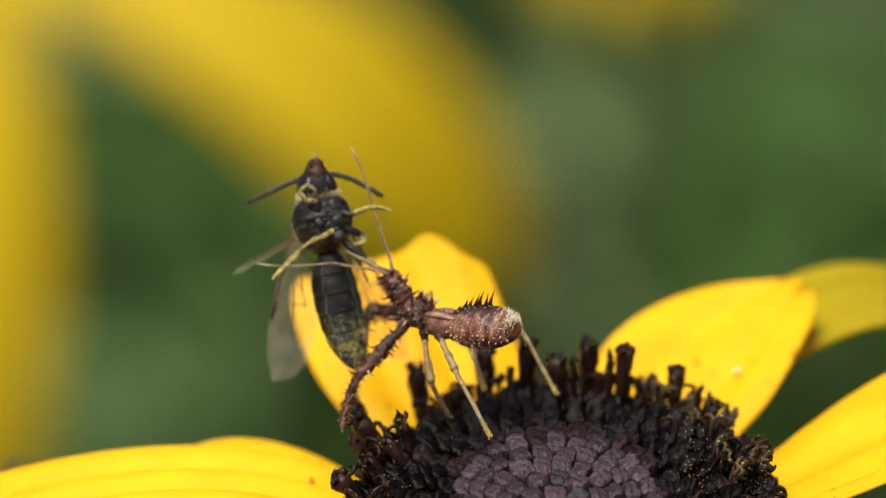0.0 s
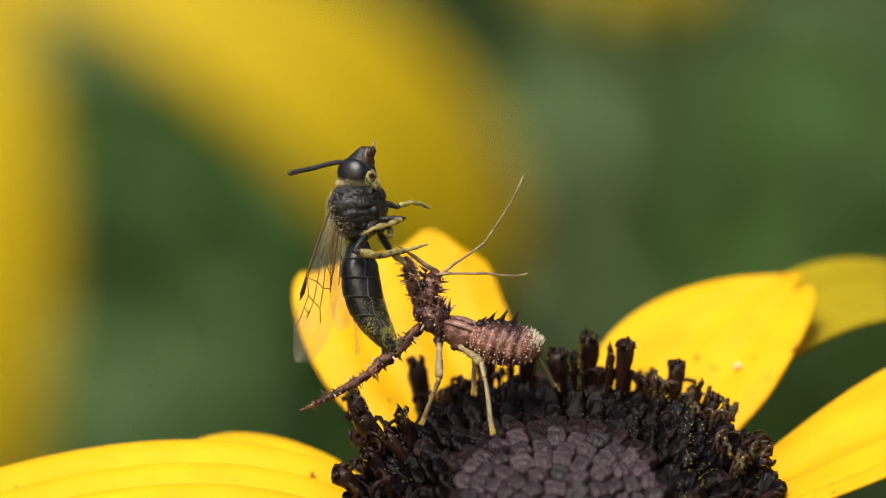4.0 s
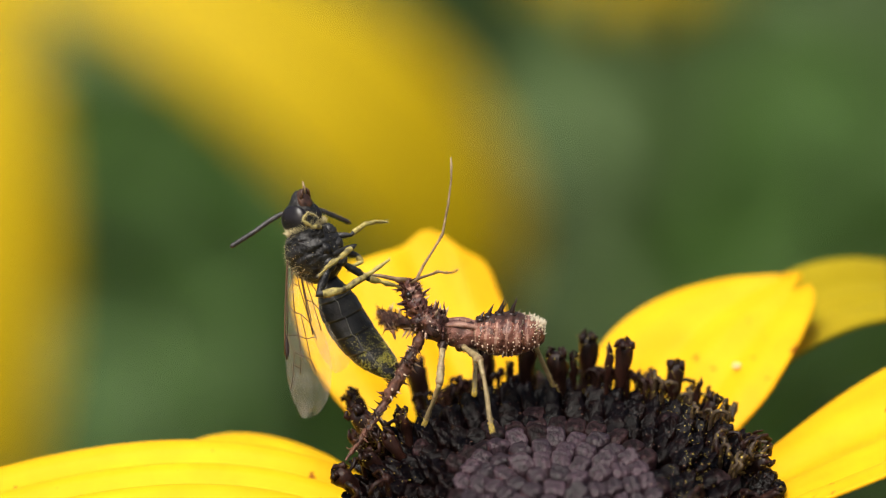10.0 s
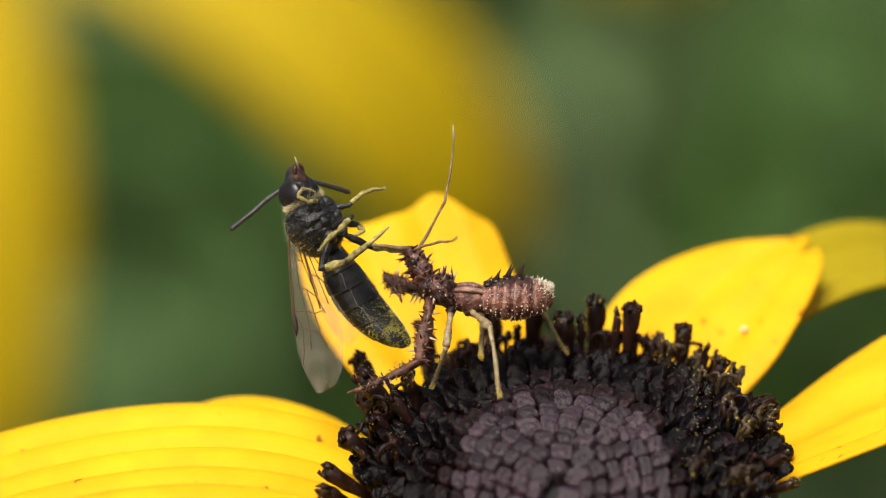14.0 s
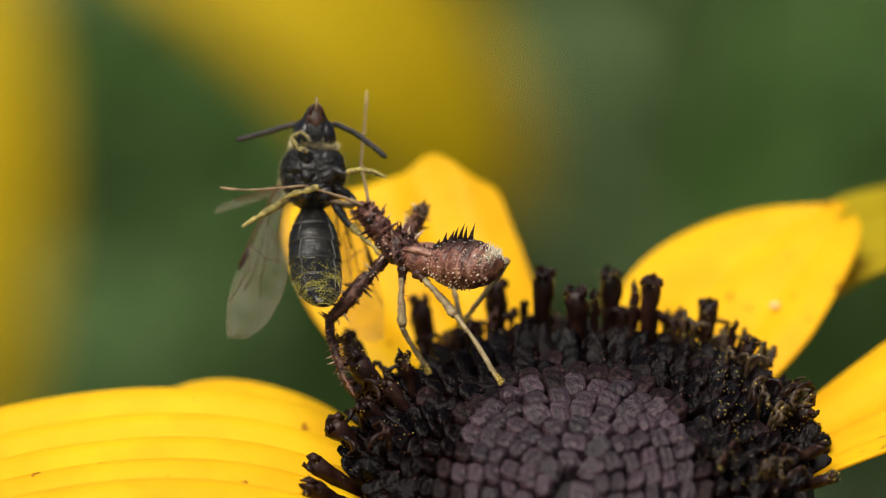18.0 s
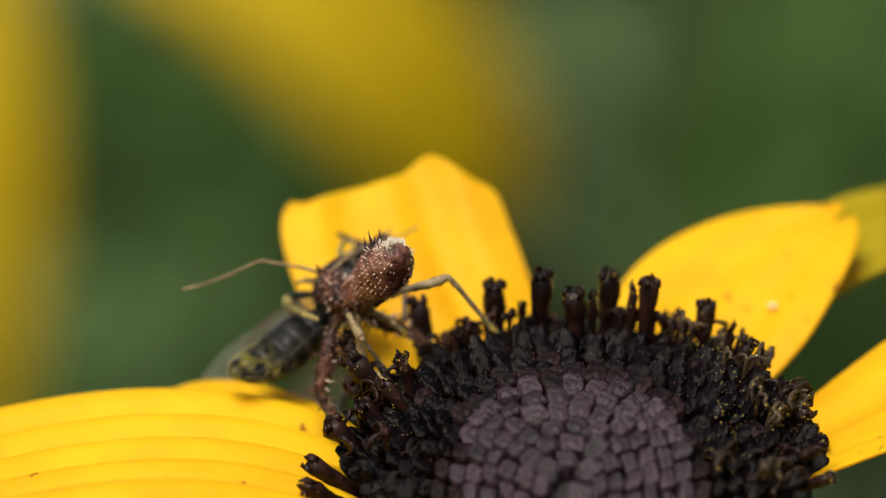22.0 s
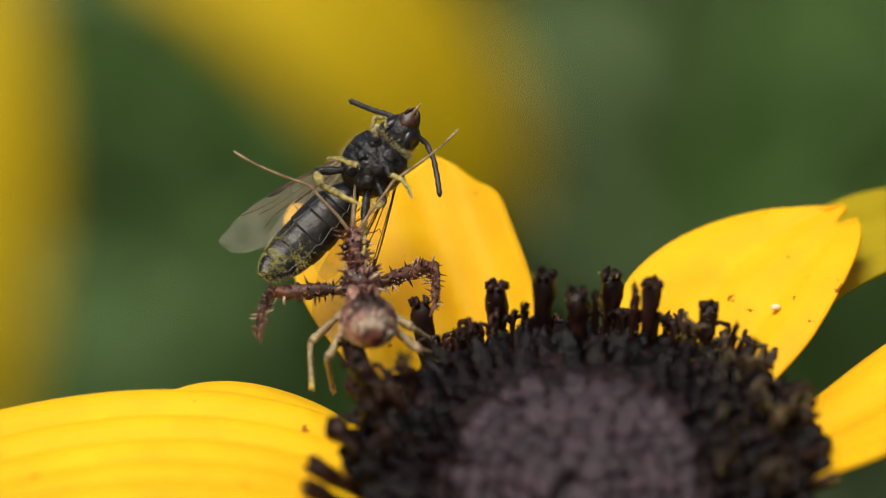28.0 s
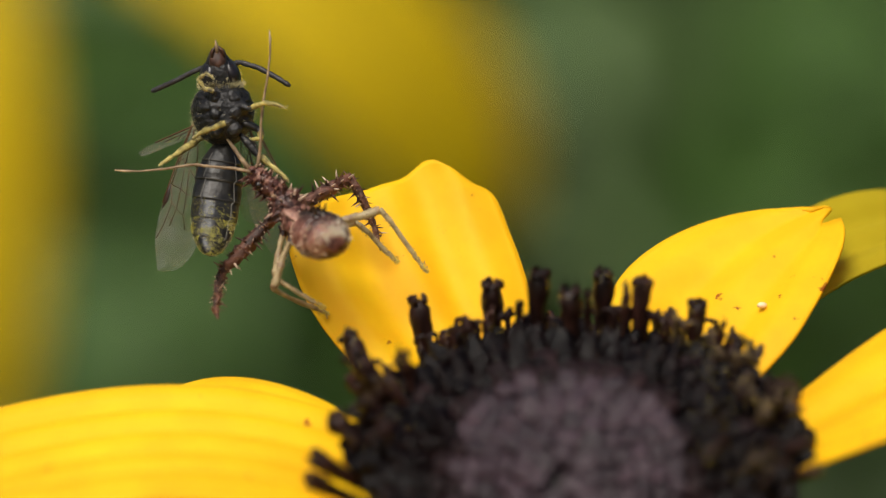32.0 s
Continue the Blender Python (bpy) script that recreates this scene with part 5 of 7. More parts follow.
def motions():
    walk(mark, [(t, Matrix.Translation(HEAD + SIGHT * w * MM)) for t, w in FOCUS])
    walk(bug, keyed([
        (0, -4.47, 3.13, 553.97, 0.8, 0.4, 149.7), (0.5, -4.35, 3.06, 553.71, 0.8, 5.7, 145.5), (1, -4.45, 3.17, 554.09, 0.8, 3.0, 144.7),
        (1.5, -4.33, 3.12, 553.93, 0.8, -4.3, 148.5), (2, -3.92, 3.16, 554.08, 1.0, -20.9, 157.8), (2.5, -4.04, 3.11, 553.88, 1.0, -20.8, 174.2),
        (3, -3.88, 3.06, 553.69, 1.0, -18.0, 169.1), (3.5, -3.94, 3.05, 553.65, 1.0, -14.8, 165.2), (5.5, -4.00, 3.01, 553.50, 0.9, -4.9, 165.4),
        (6, -4.00, 3.00, 553.46, 1.0, -3.2, 172.2), (7, -4.01, 2.99, 553.42, 1.0, -4.4, 178.8), (9, -3.96, 2.99, 553.45, 1.0, -3.7, 175.3),
        (10, -4.01, 2.98, 553.41, 1.0, -3.5, 179.1), (13, -4.04, 2.96, 553.32, 1.0, -2.4, 179.3), (14.5, -3.97, 2.98, 553.38, 1.0, -2.7, 179.3),
        (16.5, -4.93, 3.15, 554.04, 0.9, -5.0, 165.9), (17, -4.66, 3.15, 554.01, 0.8, 1.0, 148.5), (17.5, -4.94, 3.13, 553.96, 0.8, 0.8, 144.5),
        (18, -5.23, 3.08, 553.76, 0.8, 2.1, 142.0), (18.5, -5.85, 3.02, 553.54, 0.8, 1.3, 145.5), (19, -6.41, 2.95, 553.27, 0.8, 4.0, 149.9),
        (19.5, -6.72, 2.85, 552.89, 0.9, 11.1, 152.2), (20, -6.61, 2.81, 552.77, 0.8, 16.2, 146.9), (20.5, -6.52, 2.89, 553.07, 0.8, 14.3, 140.6),
        (21, -6.28, 3.58, 553.30, 0.6, 11.3, 125.3), (21.5, -6.35, 4.10, 552.56, 0.6, 21.2, 126.9), (22, -6.86, 5.07, 551.54, 0.6, 36.9, 122.8),
        (22.5, -6.88, 5.74, 551.34, 0.4, 16.2, 116.0), (23, -6.60, 6.58, 551.38, 0.3, 2.2, 105.3), (24, -6.45, 6.66, 551.68, 0.2, -2.3, 102.6),
        (25, -6.37, 6.63, 551.57, 0.2, 1.6, 101.0), (25.5, -6.36, 6.63, 551.58, 0.2, 1.1, 100.4), (27.5, -6.59, 6.69, 551.02, -2.2, -5.1, 97.9),
        (28, -6.49, 7.24, 551.52, -1.8, -8.7, 96.3), (28.5, -6.46, 7.67, 551.56, -1.8, -6.5, 96.6), (29, -5.96, 8.53, 552.48, -1.0, -7.9, 93.7),
        (29.5, -6.63, 9.23, 552.75, -2.2, -5.3, 97.9), (30, -7.73, 9.99, 553.28, -3.3, -4.2, 101.7), (30.5, -8.48, 10.17, 553.18, -4.6, -4.1, 106.5),
        (31, -9.06, 10.33, 553.02, -5.2, -4.6, 108.8), (31.5, -8.84, 10.49, 553.20, -6.0, -4.3, 111.8), (32, -9.02, 10.49, 553.20, -7.1, -3.8, 116.1),
    ]))
    walk(BUG["head"], keyed([
        (0, 0.42, 0.00, 0.20, -3, -56, 9), (0.5, 0.42, -0.00, 0.20, -6, -60, 16), (1, 0.42, -0.00, 0.20, 1, -70, -1), (1.5, 0.42, 0.00, 0.20, 2, -62, -4),
        (2, 0.42, 0.00, 0.20, 13, -63, -32), (2.5, 0.42, 0.00, 0.20, 33, -73, -64), (3, 0.42, 0.00, 0.20, 49, -73, -97), (3.5, 0.42, 0.00, 0.20, 48, -72, -98),
        (5.5, 0.42, 0.00, 0.20, 51, -74, -99), (6, 0.42, 0.00, 0.20, 35, -63, -94), (7, 0.42, 0.00, 0.20, 34, -67, -79), (9, 0.42, 0.00, 0.20, 21, -59, -57),
        (10, 0.42, 0.00, 0.20, 19, -57, -53), (13, 0.42, 0.00, 0.20, 15, -53, -45), (14.5, 0.42, 0.00, 0.20, 13, -50, -40), (16.5, 0.42, 0.00, 0.20, 2, -50, -6),
        (17, 0.42, -0.00, 0.20, -4, -55, 11), (17.5, 0.42, -0.00, 0.20, -6, -53, 16), (18, 0.42, -0.00, 0.20, -7, -53, 20), (18.5, 0.42, 0.00, 0.20, -6, -47, 19),
        (19, 0.42, 0.00, 0.20, -1, -39, 3), (19.5, 0.42, 0.00, 0.20, 2, -54, -5), (20, 0.42, -0.00, 0.20, -10, -65, 24), (20.5, 0.42, 0.00, 0.20, -13, -69, 28),
        (21, 0.42, 0.00, 0.20, 1, -61, -2), (21.5, 0.42, 0.00, 0.20, 5, -48, -16), (22, 0.42, -0.00, 0.20, 7, -55, -20), (22.5, 0.42, 0.00, 0.20, 5, -22, -19),
        (23, 0.42, -0.00, 0.20, 1, 5, -4), (24, 0.42, 0.00, 0.20, 5, 5, -16), (25, 0.42, 0.00, 0.20, 4, -4, -14), (25.5, 0.42, 0.00, 0.20, 4, -7, -14),
        (27.5, 0.42, 0.00, 0.20, -8, -68, 18), (28, 0.42, 0.00, 0.20, -5, -65, 12), (28.5, 0.42, 0.00, 0.20, -2, -68, 5), (29, 0.42, -0.00, 0.20, -7, -66, 17),
        (29.5, 0.42, 0.00, 0.20, -15, -51, 46), (30, 0.42, 0.00, 0.20, -12, -23, 47), (30.5, 0.42, -0.00, 0.20, -8, -14, 28), (31, 0.42, -0.00, 0.20, -7, -11, 26),
        (31.5, 0.42, 0.00, 0.20, -15, -39, 52), (32, 0.42, -0.00, 0.20, -13, -43, 45),
    ]))
    walk(BUG["beak"], keyed([
        (0, 1.38, -0.01, 0.03, 10, 32, 9), (0.5, 1.38, -0.01, 0.03, 18, 40, 17), (1, 1.38, -0.01, 0.03, 23, 34, 21), (1.5, 1.39, -0.02, 0.04, 28, 45, 32),
        (2, 1.39, -0.02, 0.03, 25, 37, 33), (2.5, 1.39, -0.02, 0.03, 22, 41, 28), (3, 1.40, -0.04, 0.02, 55, 29, 60), (3.5, 1.41, -0.04, 0.02, 64, 24, 72),
        (5.5, 1.41, -0.04, 0.02, 67, 23, 73), (6, 1.41, -0.05, 0.01, 61, 9, 76), (7, 1.40, -0.04, 0.02, 55, 30, 69), (9, 1.40, -0.04, 0.02, 47, 29, 67),
        (10, 1.40, -0.04, 0.03, 43, 34, 65), (13, 1.40, -0.04, 0.03, 37, 34, 59), (14.5, 1.40, -0.03, 0.03, 33, 36, 55), (16.5, 1.38, -0.01, 0.03, 9, 34, 13),
        (17, 1.38, -0.01, 0.03, 14, 43, 14), (17.5, 1.39, -0.01, 0.03, 16, 44, 15), (18, 1.39, -0.01, 0.04, 20, 47, 20), (18.5, 1.39, -0.01, 0.04, 19, 53, 19),
        (19, 1.40, -0.03, 0.03, 29, 44, 47), (19.5, 1.40, -0.03, 0.04, 44, 48, 59), (20, 1.40, -0.01, 0.04, 28, 64, 26), (20.5, 1.42, -0.01, 0.05, 64, 81, 62),
        (21, 1.42, -0.00, 0.05, 158, 85, 160), (21.5, 1.40, -0.01, 0.05, 24, 66, 35), (22, 1.41, 0.01, 0.05, -27, 76, -25), (22.5, 1.39, 0.01, 0.04, -12, 47, -16),
        (23, 1.38, 0.02, 0.02, 1, 29, -22), (24, 1.37, 0.00, 0.02, -5, 20, -1), (25, 1.37, 0.00, 0.02, -5, 18, -5), (25.5, 1.37, 0.01, 0.02, -5, 19, -8),
        (27.5, 1.38, 0.02, 0.02, -23, 20, -21), (28, 1.38, 0.01, 0.02, -16, 27, -17), (28.5, 1.38, 0.01, 0.02, -10, 26, -9), (29, 1.37, 0.01, 0.02, -10, 19, -11),
        (29.5, 1.37, 0.02, -0.00, -17, -3, -24), (30, 1.37, 0.01, -0.02, 6, -20, -16), (30.5, 1.38, -0.01, -0.03, 14, -32, 10), (31, 1.38, -0.02, -0.02, 13, -24, 22),
        (31.5, 1.37, 0.02, 0.00, -2, 4, -20), (32, 1.37, 0.02, 0.00, -6, 4, -21),
    ]))
    walk(BUG["L1"][0], keyed([
        (0, 0.30, 0.32, -0.35, 89, 45, 49), (0.5, 0.30, 0.32, -0.35, 78, 41, 49), (1, 0.30, 0.32, -0.35, 55, 39, 50), (1.5, 0.30, 0.32, -0.35, 90, 47, 53),
        (2, 0.30, 0.32, -0.35, -49, 29, 67), (2.5, 0.30, 0.32, -0.35, -155, 53, 24), (3, 0.30, 0.32, -0.35, -71, 37, 47), (3.5, 0.30, 0.32, -0.35, -67, 35, 58),
        (5.5, 0.30, 0.32, -0.35, -80, 42, 57), (6, 0.30, 0.32, -0.35, -0, 49, 30), (7, 0.30, 0.32, -0.35, -152, 54, 25), (9, 0.30, 0.32, -0.35, -0, 58, 34),
        (10, 0.30, 0.32, -0.35, 137, 60, 32), (13, 0.30, 0.32, -0.35, 156, 61, 50), (14.5, 0.30, 0.32, -0.35, -24, 36, 77), (16.5, 0.30, 0.32, -0.35, 69, 62, 50),
        (17, 0.30, 0.32, -0.35, 87, 52, 54), (17.5, 0.30, 0.32, -0.35, 73, 51, 58), (18, 0.30, 0.32, -0.35, 50, 44, 55), (18.5, 0.30, 0.32, -0.35, 66, 49, 55),
        (19, 0.30, 0.32, -0.35, 68, 50, 50), (19.5, 0.30, 0.32, -0.35, 66, 43, 42), (20, 0.30, 0.32, -0.35, 46, 31, 15), (20.5, 0.30, 0.32, -0.35, 45, 27, 47),
        (21, 0.30, 0.32, -0.35, 47, 29, 62), (21.5, 0.30, 0.32, -0.35, 58, 38, 56), (22, 0.30, 0.32, -0.35, 38, 56, 36), (22.5, 0.30, 0.32, -0.35, 66, 35, 68),
        (23, 0.30, 0.32, -0.35, 37, 19, 82), (24, 0.30, 0.32, -0.35, 55, 31, 91), (25, 0.30, 0.32, -0.35, 49, 29, 90), (25.5, 0.30, 0.32, -0.35, 52, 28, 90),
        (27.5, 0.30, 0.32, -0.35, 60, 9, 89), (28, 0.30, 0.32, -0.35, 79, 1, 87), (28.5, 0.30, 0.32, -0.35, 70, -3, 85), (29, 0.30, 0.32, -0.35, 15, -14, 120),
        (29.5, 0.30, 0.32, -0.35, 64, 28, 64), (30, 0.30, 0.32, -0.35, 75, 47, 66), (30.5, 0.30, 0.32, -0.35, 101, 47, 102), (31, 0.30, 0.32, -0.35, 103, 52, 107),
        (31.5, 0.30, 0.32, -0.35, 98, 41, 94), (32, 0.30, 0.32, -0.35, 95, 37, 86),
    ]))
    walk(BUG["L1"][1], keyed([
        (0, 2.60, 0.00, -0.00, -0, 47, 0), (0.5, 2.60, 0.00, 0.00, -0, 49, -0), (1, 2.60, -0.00, 0.00, -0, 42, 0), (1.5, 2.60, -0.00, 0.00, -0, 44, 0),
        (2, 2.60, 0.00, 0.00, -0, 31, -0), (2.5, 2.60, 0.00, 0.00, 0, 14, -0), (3, 2.60, 0.00, 0.00, -0, 24, -0), (3.5, 2.60, 0.00, 0.00, -0, 29, -0),
        (5.5, 2.60, -0.00, -0.00, 0, 24, -0), (6, 2.60, 0.00, 0.00, 4, -6, -4), (7, 2.60, -0.00, 0.00, 0, 10, -0), (9, 2.60, -0.00, 0.00, 5, -5, -3),
        (10, 2.60, 0.00, -0.00, 0, 21, 0), (13, 2.60, 0.00, 0.00, 0, 37, 0), (14.5, 2.60, 0.00, -0.00, 0, 72, -0), (16.5, 2.60, -0.00, -0.00, 0, 14, 0),
        (17, 2.60, 0.00, 0.00, -0, 41, 0), (17.5, 2.60, -0.00, 0.00, 0, 42, 0), (18, 2.60, -0.00, 0.00, 0, 60, 0), (18.5, 2.60, -0.00, 0.00, 0, 64, 0),
        (19, 2.60, 0.00, -0.00, 0, 78, 0), (19.5, 2.60, 0.00, 0.00, -0, 72, -0), (20, 2.60, 0.00, 0.00, 0, 71, 0), (20.5, 2.60, 0.00, 0.00, 0, 62, -0),
        (21, 2.60, 0.00, -0.00, 0, 67, -0), (21.5, 2.60, 0.00, 0.00, -0, 63, -0), (22, 2.60, 0.00, 0.00, -0, 66, 0), (22.5, 2.60, 0.00, -0.00, -0, 65, 0),
        (23, 2.60, 0.00, 0.00, -0, 59, -0), (24, 2.60, -0.00, 0.00, 0, 62, 0), (25, 2.60, -0.00, -0.00, 0, 65, -0), (25.5, 2.60, -0.00, 0.00, 0, 69, 0),
        (27.5, 2.60, 0.00, 0.00, -180, 86, -180), (28, 2.60, -0.00, 0.00, 0, 78, -0), (28.5, 2.60, -0.00, 0.00, -180, 86, 180), (29, 2.60, 0.00, 0.00, -180, 53, 180),
        (29.5, 2.60, -0.00, 0.00, -180, 65, -180), (30, 2.60, -0.00, -0.00, 180, 82, 180), (30.5, 2.60, -0.00, 0.00, -0, 69, 0), (31, 2.60, -0.00, 0.00, -0, 75, -0),
        (31.5, 2.60, 0.00, -0.00, 0, 60, -0), (32, 2.60, 0.00, 0.00, 0, 59, 0),
    ]))
    walk(BUG["R1"][0], keyed([
        (0, 0.30, -0.32, -0.35, 68, 2, -22), (0.5, 0.30, -0.32, -0.35, 71, -1, -15), (1, 0.30, -0.32, -0.35, 49, 8, -37), (1.5, 0.30, -0.32, -0.35, 50, 11, -40),
        (2, 0.30, -0.32, -0.35, 152, -6, -61), (2.5, 0.30, -0.32, -0.35, -0, -22, -72), (3, 0.30, -0.32, -0.35, 146, -50, -40), (3.5, 0.30, -0.32, -0.35, 151, -38, -46),
        (5.5, 0.30, -0.32, -0.35, 152, -34, -49), (6, 0.30, -0.32, -0.35, 150, -31, -57), (7, 0.30, -0.32, -0.35, 143, -29, -60), (9, 0.30, -0.32, -0.35, 106, -14, -41),
        (10, 0.30, -0.32, -0.35, -0, -1, -54), (13, 0.30, -0.32, -0.35, 0, -1, -52), (14.5, 0.30, -0.32, -0.35, 0, -4, -52), (16.5, 0.30, -0.32, -0.35, 0, 15, -70),
        (17, 0.30, -0.32, -0.35, -134, -64, -112), (17.5, 0.30, -0.32, -0.35, -153, -39, -82), (18, 0.30, -0.32, -0.35, -153, -22, -73),
        (18.5, 0.30, -0.32, -0.35, -0, -13, -65), (19, 0.30, -0.32, -0.35, 26, 37, -41), (19.5, 0.30, -0.32, -0.35, 14, 31, -57), (20, 0.30, -0.32, -0.35, 15, 24, -58),
        (20.5, 0.30, -0.32, -0.35, -1, 25, -65), (21, 0.30, -0.32, -0.35, -24, 30, -64), (21.5, 0.30, -0.32, -0.35, -25, 25, -67),
        (22, 0.30, -0.32, -0.35, -46, 14, -66), (22.5, 0.30, -0.32, -0.35, -72, 23, -82), (23, 0.30, -0.32, -0.35, -86, 18, -82), (24, 0.30, -0.32, -0.35, -97, 31, -64),
        (25, 0.30, -0.32, -0.35, -93, 25, -52), (25.5, 0.30, -0.32, -0.35, -90, 22, -49), (27.5, 0.30, -0.32, -0.35, -86, 0, -58),
        (28, 0.30, -0.32, -0.35, -74, -2, -59), (28.5, 0.30, -0.32, -0.35, -79, -4, -63), (29, 0.30, -0.32, -0.35, -92, -9, -60),
        (29.5, 0.30, -0.32, -0.35, -101, -20, -40), (30, 0.30, -0.32, -0.35, -76, -12, -30), (30.5, 0.30, -0.32, -0.35, -70, -13, -38),
        (31, 0.30, -0.32, -0.35, -79, -13, -63), (31.5, 0.30, -0.32, -0.35, -34, -10, -65), (32, 0.30, -0.32, -0.35, -32, -10, -76),
    ]))
    walk(BUG["R1"][1], keyed([
        (0, 2.60, 0.00, -0.00, 180, 47, -180), (0.5, 2.60, -0.00, 0.00, 180, 50, 180), (1, 2.60, 0.00, 0.00, -180, 29, 180), (1.5, 2.60, 0.00, 0.00, 180, 29, 180),
        (2, 2.60, 0.00, -0.00, 180, 52, 180), (2.5, 2.60, 0.00, -0.00, 2, -18, 173), (3, 2.60, 0.00, -0.00, 180, 72, -180), (3.5, 2.60, 0.00, -0.00, 180, 52, -180),
        (5.5, 2.60, 0.00, -0.00, 180, 36, 180), (6, 2.60, 0.00, -0.00, -180, 32, -180), (7, 2.60, 0.00, -0.00, 180, 30, 180), (9, 2.60, 0.00, -0.00, 180, 30, 180),
        (10, 2.60, 0.00, 0.00, 0, -0, 157), (13, 2.60, 0.00, 0.00, 0, 0, 156), (14.5, 2.60, 0.00, 0.00, 2, -3, 155), (16.5, 2.60, -0.00, -0.00, 2, 11, -173),
        (17, 2.60, 0.00, -0.00, 180, 85, 180), (17.5, 2.60, 0.00, 0.00, -180, 53, -180), (18, 2.60, -0.00, -0.00, -180, 35, 180),
        (18.5, 2.60, 0.00, 0.00, -1, -15, -174), (19, 2.60, 0.00, 0.00, 180, 63, -180), (19.5, 2.60, 0.00, 0.00, 180, 64, -180), (20, 2.60, 0.00, 0.00, -180, 78, -180),
        (20.5, 2.60, -0.00, 0.00, -180, 66, -180), (21, 2.60, -0.00, 0.00, 180, 66, 180), (21.5, 2.60, 0.00, -0.00, 180, 66, 180), (22, 2.60, 0.00, 0.00, 180, 62, -180),
        (22.5, 2.60, 0.00, -0.00, 180, 74, 180), (23, 2.60, 0.00, 0.00, 180, 75, -180), (24, 2.60, 0.00, 0.00, -180, 61, -180), (25, 2.60, -0.00, 0.00, -180, 54, 180),
        (25.5, 2.60, -0.00, -0.00, 180, 53, 180), (27.5, 2.60, -0.00, 0.00, -180, 48, 180), (28, 2.60, 0.00, 0.00, 180, 55, 180),
        (28.5, 2.60, -0.00, 0.00, 180, 55, 180), (29, 2.60, -0.00, -0.00, -180, 53, 180), (29.5, 2.60, 0.00, 0.00, 180, 40, 180), (30, 2.60, 0.00, 0.00, 180, 36, 180),
        (30.5, 2.60, -0.00, 0.00, 180, 46, 180), (31, 2.60, -0.00, 0.00, 180, 64, -180), (31.5, 2.60, -0.00, 0.00, 180, 84, 180), (32, 2.60, -0.00, 0.00, 180, 84, 180),
    ]))
    walk(BUG["L2"][0], keyed([
        (0, -0.45, 0.36, -0.60, 48, 71, 148), (0.5, -0.45, 0.36, -0.60, 37, 75, 146), (1, -0.45, 0.36, -0.60, 46, 73, 155), (1.5, -0.45, 0.36, -0.60, 37, 67, 155),
        (2, -0.45, 0.36, -0.60, 12, 47, 135), (2.5, -0.45, 0.36, -0.60, 12, 37, 116), (3, -0.45, 0.36, -0.60, -1, 24, 110), (3.5, -0.45, 0.36, -0.60, -3, 27, 113),
        (5.5, -0.45, 0.36, -0.60, -11, 35, 105), (6, -0.45, 0.36, -0.60, -14, 40, 94), (7, -0.45, 0.36, -0.60, -12, 39, 87), (9, -0.45, 0.36, -0.60, -14, 40, 93),
        (10, -0.45, 0.36, -0.60, -14, 38, 89), (13, -0.45, 0.36, -0.60, -15, 35, 87), (14.5, -0.45, 0.36, -0.60, -15, 33, 85), (16.5, -0.45, 0.36, -0.60, 29, 71, 123),
        (17, -0.45, 0.36, -0.60, 7, 73, 104), (17.5, -0.45, 0.36, -0.60, 26, 73, 115), (18, -0.45, 0.36, -0.60, 34, 74, 122), (18.5, -0.45, 0.36, -0.60, 24, 73, 103),
        (19, -0.45, 0.36, -0.60, 1, 71, 80), (19.5, -0.45, 0.36, -0.60, -15, 74, 76), (20, -0.45, 0.36, -0.60, -36, 76, 69), (20.5, -0.45, 0.36, -0.60, -32, 68, 61),
        (21, -0.45, 0.36, -0.60, -10, 53, 36), (21.5, -0.45, 0.36, -0.60, -41, 51, 55), (22, -0.45, 0.36, -0.60, 19, 46, 155), (22.5, -0.45, 0.36, -0.60, -11, 52, 158),
        (23, -0.45, 0.36, -0.60, -35, 75, 165), (24, -0.45, 0.36, -0.60, -107, 69, 149), (25, -0.45, 0.36, -0.60, 0, 71, 134), (25.5, -0.45, 0.36, -0.60, -0, 70, 134),
        (27.5, -0.45, 0.36, -0.60, 22, 6, 125), (28, -0.45, 0.36, -0.60, 80, 36, 106), (28.5, -0.45, 0.36, -0.60, 60, 36, 104), (29, -0.45, 0.36, -0.60, 60, 32, 80),
        (29.5, -0.45, 0.36, -0.60, 49, 45, 57), (30, -0.45, 0.36, -0.60, 25, 59, 39), (30.5, -0.45, 0.36, -0.60, 47, 80, 57), (31, -0.45, 0.36, -0.60, -19, 77, 5),
        (31.5, -0.45, 0.36, -0.60, 56, 43, 142), (32, -0.45, 0.36, -0.60, 58, 43, 136),
    ]))
